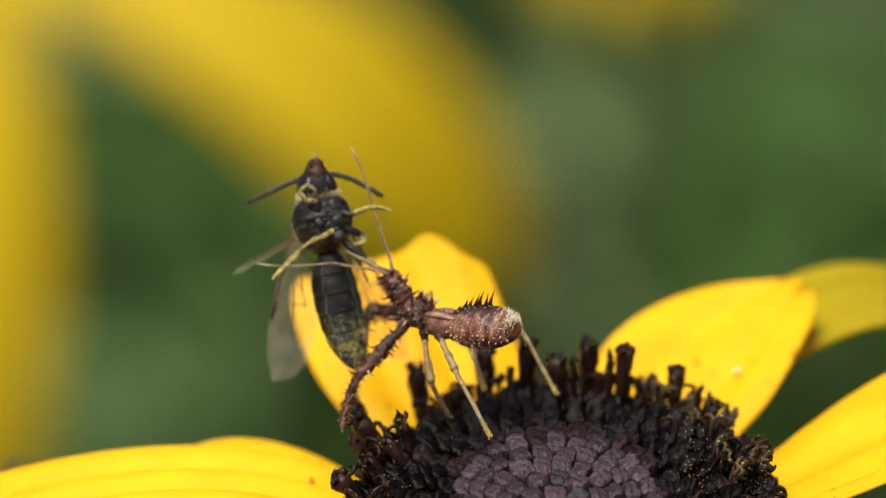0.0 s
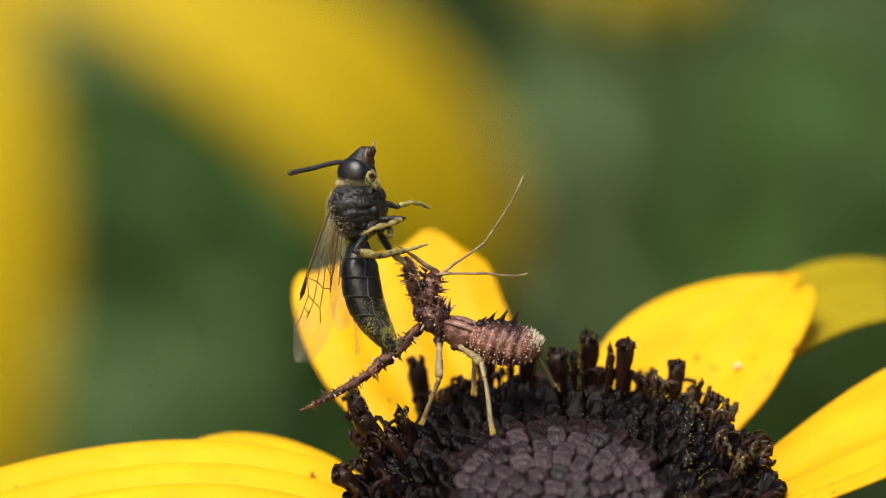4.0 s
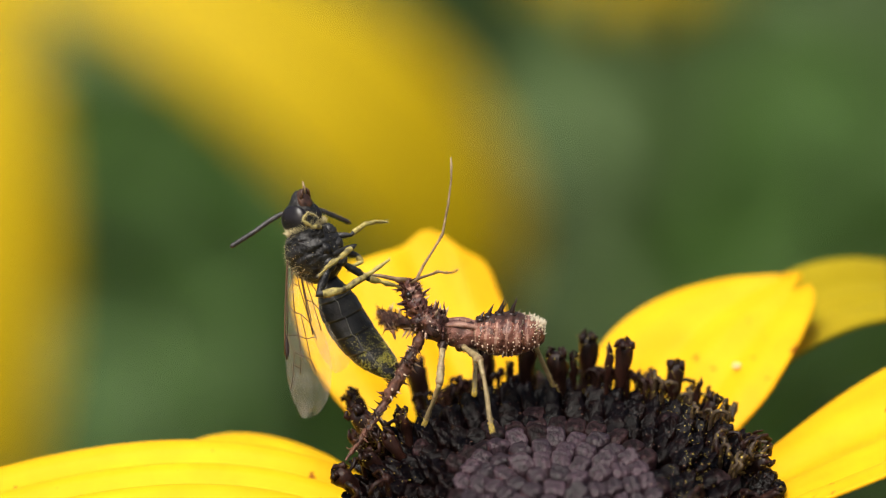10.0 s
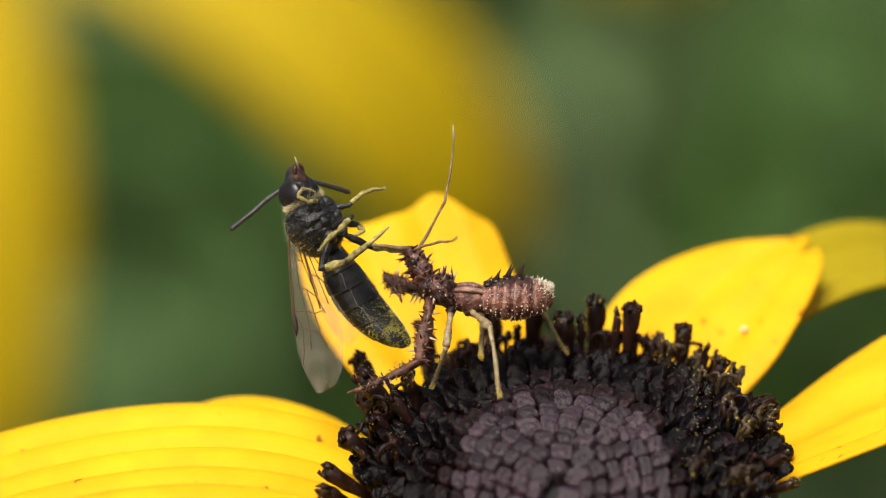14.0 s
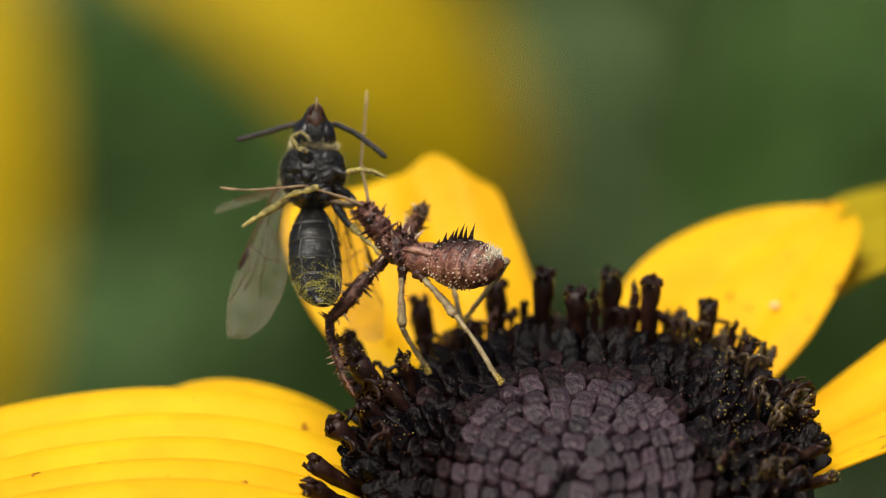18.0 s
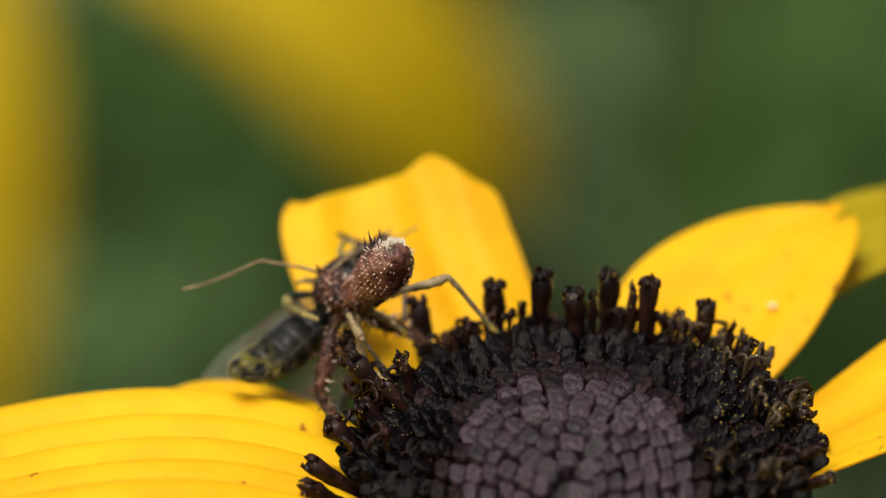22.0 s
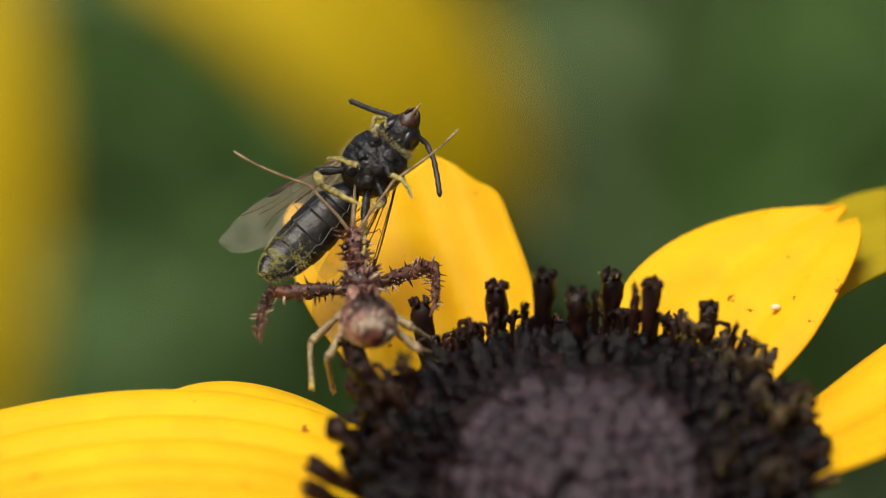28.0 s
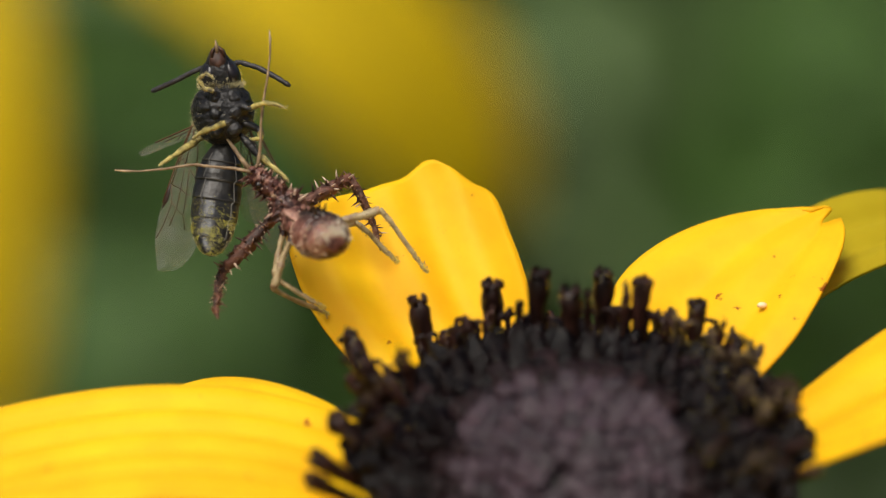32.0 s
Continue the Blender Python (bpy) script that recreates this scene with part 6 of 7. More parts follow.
    walk(BUG["L2"][1], keyed([
        (0, 1.75, -0.00, 0.00, 0, 44, -0), (0.5, 1.75, -0.00, 0.00, -0, 52, 0), (1, 1.75, 0.00, 0.00, 0, 34, -0), (1.5, 1.75, 0.00, 0.00, -0, 46, 0),
        (2, 1.75, 0.00, 0.00, 0, 48, 0), (2.5, 1.75, -0.00, 0.00, 0, 64, -0), (3, 1.75, 0.00, -0.00, 0, 68, -0), (3.5, 1.75, 0.00, -0.00, 0, 70, -0),
        (5.5, 1.75, 0.00, -0.00, -0, 74, -0), (6, 1.75, 0.00, -0.00, 0, 74, 0), (7, 1.75, 0.00, -0.00, 0, 76, 0), (9, 1.75, 0.00, -0.00, -0, 75, 0),
        (10, 1.75, 0.00, -0.00, 0, 77, 0), (13, 1.75, 0.00, 0.00, 0, 80, 0), (14.5, 1.75, -0.00, 0.00, -0, 81, 0), (16.5, 1.75, 0.00, 0.00, -0, 28, 0),
        (17, 1.75, 0.00, 0.00, 0, 38, 0), (17.5, 1.75, 0.00, 0.00, 0, 39, -0), (18, 1.75, -0.00, -0.00, 0, 42, -0), (18.5, 1.75, 0.00, 0.00, -0, 43, -0),
        (19, 1.75, 0.00, 0.00, 0, 48, 0), (19.5, 1.75, 0.00, -0.00, 0, 54, -0), (20, 1.75, 0.00, 0.00, -0, 54, -0), (20.5, 1.75, -0.00, 0.00, 0, 53, 0),
        (21, 1.75, -0.00, -0.00, -0, 60, 0), (21.5, 1.75, 0.00, -0.00, 0, 71, -0), (22, 1.75, -0.00, 0.00, 180, 82, 180), (22.5, 1.75, 0.00, 0.00, -180, 84, 180),
        (23, 1.75, 0.00, 0.00, 0, 69, 0), (24, 1.75, -0.00, 0.00, 0, 11, -0), (25, 1.75, -0.00, 0.00, 14, -4, -6), (25.5, 1.75, 0.00, 0.00, 13, -4, -6),
        (27.5, 1.75, -0.00, 0.00, -0, 82, 0), (28, 1.75, -0.00, 0.00, -0, 59, -0), (28.5, 1.75, 0.00, 0.00, -0, 63, 0), (29, 1.75, 0.00, 0.00, 180, 75, 180),
        (29.5, 1.75, -0.00, -0.00, 180, 73, 180), (30, 1.75, -0.00, 0.00, -0, 79, 0), (30.5, 1.75, 0.00, 0.00, 0, 72, -0), (31, 1.75, 0.00, 0.00, 0, 80, 0),
        (31.5, 1.75, 0.00, 0.00, 0, 69, 0), (32, 1.75, 0.00, -0.00, -0, 70, 0),
    ]))
    walk(BUG["R2"][0], keyed([
        (0, -0.45, -0.36, -0.60, -47, 27, -110), (0.5, -0.45, -0.36, -0.60, -39, 25, -98), (1, -0.45, -0.36, -0.60, -49, 37, -110),
        (1.5, -0.45, -0.36, -0.60, -52, 30, -109), (2, -0.45, -0.36, -0.60, -31, -3, -106), (2.5, -0.45, -0.36, -0.60, -56, 14, -154),
        (3, -0.45, -0.36, -0.60, -51, 18, -133), (3.5, -0.45, -0.36, -0.60, -47, 21, -125), (5.5, -0.45, -0.36, -0.60, -36, 23, -117),
        (6, -0.45, -0.36, -0.60, -35, 23, -124), (7, -0.45, -0.36, -0.60, -37, 21, -132), (9, -0.45, -0.36, -0.60, -36, 22, -128),
        (10, -0.45, -0.36, -0.60, -37, 20, -134), (13, -0.45, -0.36, -0.60, -35, 17, -131), (14.5, -0.45, -0.36, -0.60, -41, 25, -133),
        (16.5, -0.45, -0.36, -0.60, -46, 20, -151), (17, -0.45, -0.36, -0.60, -37, 26, -104), (17.5, -0.45, -0.36, -0.60, -48, 28, -106),
        (18, -0.45, -0.36, -0.60, -44, 27, -96), (18.5, -0.45, -0.36, -0.60, -43, 27, -96), (19, -0.45, -0.36, -0.60, -39, 31, -93),
        (19.5, -0.45, -0.36, -0.60, -40, 27, -102), (20, -0.45, -0.36, -0.60, -31, 21, -88), (20.5, -0.45, -0.36, -0.60, -22, 28, -64),
        (21, -0.45, -0.36, -0.60, -22, 38, -47), (21.5, -0.45, -0.36, -0.60, -16, 27, -44), (22, -0.45, -0.36, -0.60, -37, 5, -51),
        (22.5, -0.45, -0.36, -0.60, 80, 13, -112), (23, -0.45, -0.36, -0.60, 90, 5, -136), (24, -0.45, -0.36, -0.60, 85, 6, -132),
        (25, -0.45, -0.36, -0.60, 88, -1, -139), (25.5, -0.45, -0.36, -0.60, 87, -0, -140), (27.5, -0.45, -0.36, -0.60, 56, 2, -146),
        (28, -0.45, -0.36, -0.60, 50, 10, -139), (28.5, -0.45, -0.36, -0.60, 50, 8, -133), (29, -0.45, -0.36, -0.60, -21, 4, -92),
        (29.5, -0.45, -0.36, -0.60, -19, 6, -97), (30, -0.45, -0.36, -0.60, -3, 5, -78), (30.5, -0.45, -0.36, -0.60, -19, -0, -102),
        (31, -0.45, -0.36, -0.60, -20, -1, -104), (31.5, -0.45, -0.36, -0.60, -20, 2, -108), (32, -0.45, -0.36, -0.60, -20, 3, -113),
    ]))
    walk(BUG["R2"][1], keyed([
        (0, 1.75, 0.00, 0.00, 0, 84, 0), (0.5, 1.75, -0.00, 0.00, 0, 90, 0), (1, 1.75, -0.00, 0.00, 0, 73, 0), (1.5, 1.75, -0.00, 0.00, -0, 83, -0),
        (2, 1.75, 0.00, -0.00, -180, 80, 180), (2.5, 1.75, -0.00, -0.00, -0, 86, 0), (3, 1.75, 0.00, -0.00, -180, 81, 180), (3.5, 1.75, 0.00, 0.00, 180, 79, 180),
        (5.5, 1.75, 0.00, 0.00, -180, 74, -180), (6, 1.75, 0.00, 0.00, 180, 74, 180), (7, 1.75, 0.00, 0.00, 180, 74, 180), (9, 1.75, 0.00, 0.00, 180, 74, -180),
        (10, 1.75, -0.00, -0.00, -180, 74, -180), (13, 1.75, 0.00, -0.00, 180, 69, 180), (14.5, 1.75, 0.00, 0.00, -180, 70, -180), (16.5, 1.75, -0.00, 0.00, 0, 71, 0),
        (17, 1.75, 0.00, -0.00, 0, 88, 0), (17.5, 1.75, 0.00, 0.00, 180, 87, 180), (18, 1.75, 0.00, 0.00, 180, 81, -180), (18.5, 1.75, -0.00, 0.00, -180, 78, -180),
        (19, 1.75, 0.00, 0.00, -180, 71, 180), (19.5, 1.75, 0.00, 0.00, 180, 73, 180), (20, 1.75, 0.00, 0.00, -180, 67, -180), (20.5, 1.75, 0.00, 0.00, -180, 69, 180),
        (21, 1.75, -0.00, -0.00, -180, 71, 180), (21.5, 1.75, -0.00, 0.00, 180, 61, 180), (22, 1.75, 0.00, -0.00, 180, 47, 180), (22.5, 1.75, 0.00, 0.00, -0, 70, 0),
        (23, 1.75, -0.00, 0.00, 180, 80, 180), (24, 1.75, -0.00, 0.00, 180, 89, 180), (25, 1.75, 0.00, 0.00, 180, 79, 180), (25.5, 1.75, -0.00, -0.00, -180, 77, 180),
        (27.5, 1.75, -0.00, 0.00, 180, 71, -180), (28, 1.75, 0.00, -0.00, 0, 82, 0), (28.5, 1.75, 0.00, -0.00, 0, 82, 0), (29, 1.75, 0.00, -0.00, 0, 67, 0),
        (29.5, 1.75, 0.00, 0.00, 0, 60, 0), (30, 1.75, 0.00, -0.00, 0, 65, -0), (30.5, 1.75, 0.00, 0.00, 0, 60, 0), (31, 1.75, 0.00, 0.00, 0, 43, 0),
        (31.5, 1.75, 0.00, 0.00, -0, 47, 0), (32, 1.75, 0.00, -0.00, 0, 45, 0),
    ]))
    walk(BUG["L3"][0], keyed([
        (0, -1.10, 0.36, -0.62, 32, 24, 138), (0.5, -1.10, 0.36, -0.62, 26, 22, 137), (1, -1.10, 0.36, -0.62, 30, 27, 141), (1.5, -1.10, 0.36, -0.62, 26, 12, 139),
        (2, -1.10, 0.36, -0.62, 18, -1, 137), (2.5, -1.10, 0.36, -0.62, 10, -2, 126), (3, -1.10, 0.36, -0.62, 5, -7, 128), (3.5, -1.10, 0.36, -0.62, 1, -6, 132),
        (5.5, -1.10, 0.36, -0.62, -1, -2, 128), (6, -1.10, 0.36, -0.62, -2, -1, 120), (7, -1.10, 0.36, -0.62, 2, -2, 111), (9, -1.10, 0.36, -0.62, 1, -1, 115),
        (10, -1.10, 0.36, -0.62, 1, -1, 111), (13, -1.10, 0.36, -0.62, -1, -1, 111), (14.5, -1.10, 0.36, -0.62, -5, 2, 113), (16.5, -1.10, 0.36, -0.62, 38, 18, 122),
        (17, -1.10, 0.36, -0.62, 37, 25, 137), (17.5, -1.10, 0.36, -0.62, 39, 27, 151), (18, -1.10, 0.36, -0.62, -6, 35, 176), (18.5, -1.10, 0.36, -0.62, 0, 41, -176),
        (19, -1.10, 0.36, -0.62, 159, 46, -166), (19.5, -1.10, 0.36, -0.62, 164, 47, -164), (20, -1.10, 0.36, -0.62, 80, 44, -177),
        (20.5, -1.10, 0.36, -0.62, 129, 53, 167), (21, -1.10, 0.36, -0.62, 143, 69, 145), (21.5, -1.10, 0.36, -0.62, 120, 73, 114), (22, -1.10, 0.36, -0.62, 4, 51, -11),
        (22.5, -1.10, 0.36, -0.62, -12, 55, 162), (23, -1.10, 0.36, -0.62, -24, 42, 173), (24, -1.10, 0.36, -0.62, -39, 69, 151), (25, -1.10, 0.36, -0.62, -48, 71, 136),
        (25.5, -1.10, 0.36, -0.62, -48, 71, 136), (27.5, -1.10, 0.36, -0.62, -7, 15, 154), (28, -1.10, 0.36, -0.62, -16, 27, 145),
        (28.5, -1.10, 0.36, -0.62, -17, 28, 138), (29, -1.10, 0.36, -0.62, -11, 39, 128), (29.5, -1.10, 0.36, -0.62, -17, 26, 136), (30, -1.10, 0.36, -0.62, 7, 19, 149),
        (30.5, -1.10, 0.36, -0.62, 11, 35, 140), (31, -1.10, 0.36, -0.62, 25, 36, 145), (31.5, -1.10, 0.36, -0.62, 14, 46, 126), (32, -1.10, 0.36, -0.62, 11, 50, 114),
    ]))
    walk(BUG["L3"][1], keyed([
        (0, 1.90, 0.00, 0.00, -0, 35, 0), (0.5, 1.90, 0.00, -0.00, 0, 66, 0), (1, 1.90, -0.00, -0.00, 0, 46, 0), (1.5, 1.90, 0.00, -0.00, 0, 54, 0),
        (2, 1.90, 0.00, 0.00, -0, 42, -0), (2.5, 1.90, 0.00, 0.00, -0, 45, 0), (3, 1.90, 0.00, 0.00, -0, 51, -0), (3.5, 1.90, 0.00, -0.00, 0, 50, 0),
        (5.5, 1.90, 0.00, 0.00, 0, 55, 0), (6, 1.90, 0.00, 0.00, 0, 55, 0), (7, 1.90, 0.00, 0.00, -0, 55, 0), (9, 1.90, 0.00, 0.00, 0, 55, -0),
        (10, 1.90, 0.00, -0.00, 0, 56, 0), (13, 1.90, -0.00, 0.00, 0, 53, -0), (14.5, 1.90, -0.00, 0.00, 0, 51, 0), (16.5, 1.90, -0.00, -0.00, 0, 49, 0),
        (17, 1.90, 0.00, -0.00, 0, 47, -0), (17.5, 1.90, 0.00, 0.00, 0, 39, -0), (18, 1.90, 0.00, -0.00, 0, 9, 0), (18.5, 1.90, 0.00, 0.00, 1, -6, -1),
        (19, 1.90, 0.00, -0.00, 0, 13, 0), (19.5, 1.90, 0.00, 0.00, 0, 9, -0), (20, 1.90, -0.00, 0.00, 0, 17, 0), (20.5, 1.90, 0.00, 0.00, 0, 14, 0),
        (21, 1.90, 0.00, 0.00, 0, 23, -0), (21.5, 1.90, 0.00, 0.00, 0, 36, 0), (22, 1.90, 0.00, 0.00, 180, 88, -180), (22.5, 1.90, 0.00, 0.00, -180, 74, 180),
        (23, 1.90, 0.00, 0.00, -180, 73, -180), (24, 1.90, 0.00, 0.00, -0, 44, -0), (25, 1.90, -0.00, 0.00, 0, 48, 0), (25.5, 1.90, -0.00, -0.00, 0, 47, 0),
        (27.5, 1.90, 0.00, -0.00, -180, 74, -180), (28, 1.90, 0.00, -0.00, -180, 80, -180), (28.5, 1.90, 0.00, 0.00, 0, 89, 0), (29, 1.90, -0.00, 0.00, -0, 47, 0),
        (29.5, 1.90, 0.00, -0.00, 0, 78, 0), (30, 1.90, -0.00, 0.00, -180, 72, -180), (30.5, 1.90, 0.00, -0.00, 180, 80, 180), (31, 1.90, -0.00, 0.00, -180, 78, 180),
        (31.5, 1.90, -0.00, -0.00, -180, 85, -180), (32, 1.90, -0.00, -0.00, -180, 89, -180),
    ]))
    walk(BUG["R3"][0], keyed([
        (0, -1.10, -0.36, -0.62, -13, -3, -147), (0.5, -1.10, -0.36, -0.62, -10, -2, -141), (1, -1.10, -0.36, -0.62, -12, 2, -142),
        (1.5, -1.10, -0.36, -0.62, -15, -8, -145), (2, -1.10, -0.36, -0.62, 9, -19, -160), (2.5, -1.10, -0.36, -0.62, 16, -22, -177),
        (3, -1.10, -0.36, -0.62, 42, -11, -178), (3.5, -1.10, -0.36, -0.62, 39, -9, -172), (5.5, -1.10, -0.36, -0.62, 31, -5, -169),
        (6, -1.10, -0.36, -0.62, 28, -4, -175), (7, -1.10, -0.36, -0.62, 23, -8, -180), (9, -1.10, -0.36, -0.62, 23, -7, -177),
        (10, -1.10, -0.36, -0.62, 22, -7, -180), (13, -1.10, -0.36, -0.62, 24, -7, -180), (14.5, -1.10, -0.36, -0.62, 35, -2, 176),
        (16.5, -1.10, -0.36, -0.62, -14, -7, -163), (17, -1.10, -0.36, -0.62, -13, 0, -146), (17.5, -1.10, -0.36, -0.62, 32, -1, -145),
        (18, -1.10, -0.36, -0.62, 22, -4, -133), (18.5, -1.10, -0.36, -0.62, 39, -19, -138), (19, -1.10, -0.36, -0.62, 40, -25, -147),
        (19.5, -1.10, -0.36, -0.62, 27, -19, -147), (20, -1.10, -0.36, -0.62, 9, -11, -141), (20.5, -1.10, -0.36, -0.62, 5, -9, -135),
        (21, -1.10, -0.36, -0.62, 2, -9, -121), (21.5, -1.10, -0.36, -0.62, 27, -7, -125), (22, -1.10, -0.36, -0.62, 46, -0, -124),
        (22.5, -1.10, -0.36, -0.62, 71, -5, -126), (23, -1.10, -0.36, -0.62, 67, 6, -129), (24, -1.10, -0.36, -0.62, 64, 13, -121),
        (25, -1.10, -0.36, -0.62, 66, 8, -128), (25.5, -1.10, -0.36, -0.62, 66, 8, -129), (27.5, -1.10, -0.36, -0.62, 59, -1, -143),
        (28, -1.10, -0.36, -0.62, 51, 10, -150), (28.5, -1.10, -0.36, -0.62, 51, 13, -147), (29, -1.10, -0.36, -0.62, 16, 9, -97),
        (29.5, -1.10, -0.36, -0.62, 16, 5, -99), (30, -1.10, -0.36, -0.62, 5, -1, -101), (30.5, -1.10, -0.36, -0.62, -19, -7, -100),
        (31, -1.10, -0.36, -0.62, -20, -14, -99), (31.5, -1.10, -0.36, -0.62, -20, -12, -103), (32, -1.10, -0.36, -0.62, -20, -11, -107),
    ]))
    walk(BUG["R3"][1], keyed([
        (0, 2.40, 0.00, 0.00, 0, 63, 0), (0.5, 2.40, 0.00, 0.00, 0, 65, 0), (1, 2.40, 0.00, 0.00, 0, 61, 0), (1.5, 2.40, 0.00, 0.00, 0, 64, 0),
        (2, 2.40, 0.00, 0.00, 0, 66, 0), (2.5, 2.40, 0.00, 0.00, 0, 62, 0), (3, 2.40, 0.00, 0.00, 0, 64, 0), (3.5, 2.40, 0.00, 0.00, 0, 66, 0),
        (5.5, 2.40, 0.00, 0.00, 0, 69, 0), (6, 2.40, 0.00, 0.00, 0, 70, 0), (7, 2.40, 0.00, 0.00, 0, 71, 0), (9, 2.40, 0.00, 0.00, 0, 71, 0),
        (10, 2.40, 0.00, 0.00, 0, 71, 0), (13, 2.40, 0.00, 0.00, 0, 71, 0), (14.5, 2.40, 0.00, 0.00, 0, 67, 0), (16.5, 2.40, 0.00, 0.00, 0, 60, 0),
        (17, 2.40, 0.00, 0.00, 0, 59, 0), (17.5, 2.40, 0.00, 0.00, 0, 77, 0), (18, 2.40, 0.00, 0.00, 0, 123, 0), (18.5, 2.40, 0.00, 0.00, 0, 96, 0),
        (19, 2.40, 0.00, 0.00, 0, 72, 0), (19.5, 2.40, 0.00, 0.00, 0, 77, 0), (20, 2.40, 0.00, 0.00, 0, 87, 0), (20.5, 2.40, 0.00, 0.00, 0, 86, 0),
        (21, 2.40, 0.00, 0.00, 0, 83, 0), (21.5, 2.40, 0.00, 0.00, 0, 83, 0), (22, 2.40, 0.00, 0.00, 0, 71, 0), (22.5, 2.40, 0.00, 0.00, 0, 99, 0),
        (23, 2.40, 0.00, 0.00, 0, 109, 0), (24, 2.40, 0.00, 0.00, 0, 100, 0), (25, 2.40, 0.00, 0.00, 0, 112, 0), (25.5, 2.40, 0.00, 0.00, 0, 113, 0),
        (27.5, 2.40, 0.00, 0.00, 0, 121, 0), (28, 2.40, 0.00, 0.00, 0, 116, 0), (28.5, 2.40, 0.00, 0.00, 0, 106, 0), (29, 2.40, 0.00, 0.00, 0, 77, 0),
        (29.5, 2.40, 0.00, 0.00, 0, 79, 0), (30, 2.40, 0.00, 0.00, 0, 74, 0), (30.5, 2.40, 0.00, 0.00, 0, 71, 0), (31, 2.40, 0.00, 0.00, 0, 70, 0),
        (31.5, 2.40, 0.00, 0.00, 0, 71, 0), (32, 2.40, 0.00, 0.00, 0, 70, 0),
    ]))
    walk(BUG["LA"][0], keyed([
        (0, 0.99, 0.22, 1.31, -3, -11, 27), (0.5, 0.88, 0.27, 1.34, -6, -22, 31), (1, 0.73, 0.11, 1.42, -5, -38, 26), (1.5, 0.88, 0.08, 1.37, -1, -20, 24),
        (2, 0.83, -0.16, 1.39, 32, -64, 118), (2.5, 0.52, -0.15, 1.45, 13, -40, 152), (3, 0.37, -0.19, 1.45, 4, -22, 174), (3.5, 0.37, -0.21, 1.44, 5, -21, 171),
        (5.5, 0.36, -0.17, 1.45, 4, -19, 169), (6, 0.41, -0.40, 1.40, 4, -19, 158), (7, 0.50, -0.31, 1.42, 5, -23, 131), (9, 0.74, -0.38, 1.36, 5, -22, 121),
        (10, 0.80, -0.39, 1.34, 5, -26, 121), (13, 0.92, -0.39, 1.29, 4, -25, 121), (14.5, 1.00, -0.37, 1.26, 4, -20, 118), (16.5, 1.12, 0.04, 1.25, -2, -22, 6),
        (17, 0.99, 0.24, 1.30, -3, -25, 25), (17.5, 1.01, 0.31, 1.27, -3, -24, 29), (18, 0.98, 0.35, 1.28, -4, -20, 33), (18.5, 1.09, 0.38, 1.20, -3, -9, 32),
        (19, 1.29, 0.16, 1.10, -4, -3, 30), (19.5, 1.05, 0.06, 1.29, -8, -17, 27), (20, 0.74, 0.30, 1.38, -11, -22, 33), (20.5, 0.65, 0.29, 1.41, -12, -28, 39),
        (21, 0.90, 0.10, 1.36, -12, -33, 52), (21.5, 1.15, -0.10, 1.23, -22, -38, 57), (22, 1.00, -0.10, 1.32, -36, -30, 67), (22.5, 1.50, -0.26, 0.80, -20, -30, 92),
        (23, 1.68, 0.02, 0.23, -5, -36, 98), (24, 1.66, -0.25, 0.25, 0, -26, 69), (25, 1.65, -0.20, 0.43, -4, -37, 104), (25.5, 1.64, -0.18, 0.49, -3, -35, 105),
        (27.5, 0.72, 0.25, 1.40, 5, -45, 90), (28, 0.79, 0.21, 1.39, 11, -47, 63), (28.5, 0.75, 0.15, 1.41, 7, -47, 59), (29, 0.76, 0.25, 1.39, 9, -47, 60),
        (29.5, 0.79, 0.61, 1.24, 5, -47, 86), (30, 1.07, 0.91, 0.80, 3, 3, 80), (30.5, 1.40, 0.68, 0.62, 3, 3, 76), (31, 1.43, 0.66, 0.57, 4, 9, 76),
        (31.5, 0.87, 0.81, 1.06, 5, -3, 69), (32, 0.92, 0.70, 1.12, 5, -12, 61),
    ]))
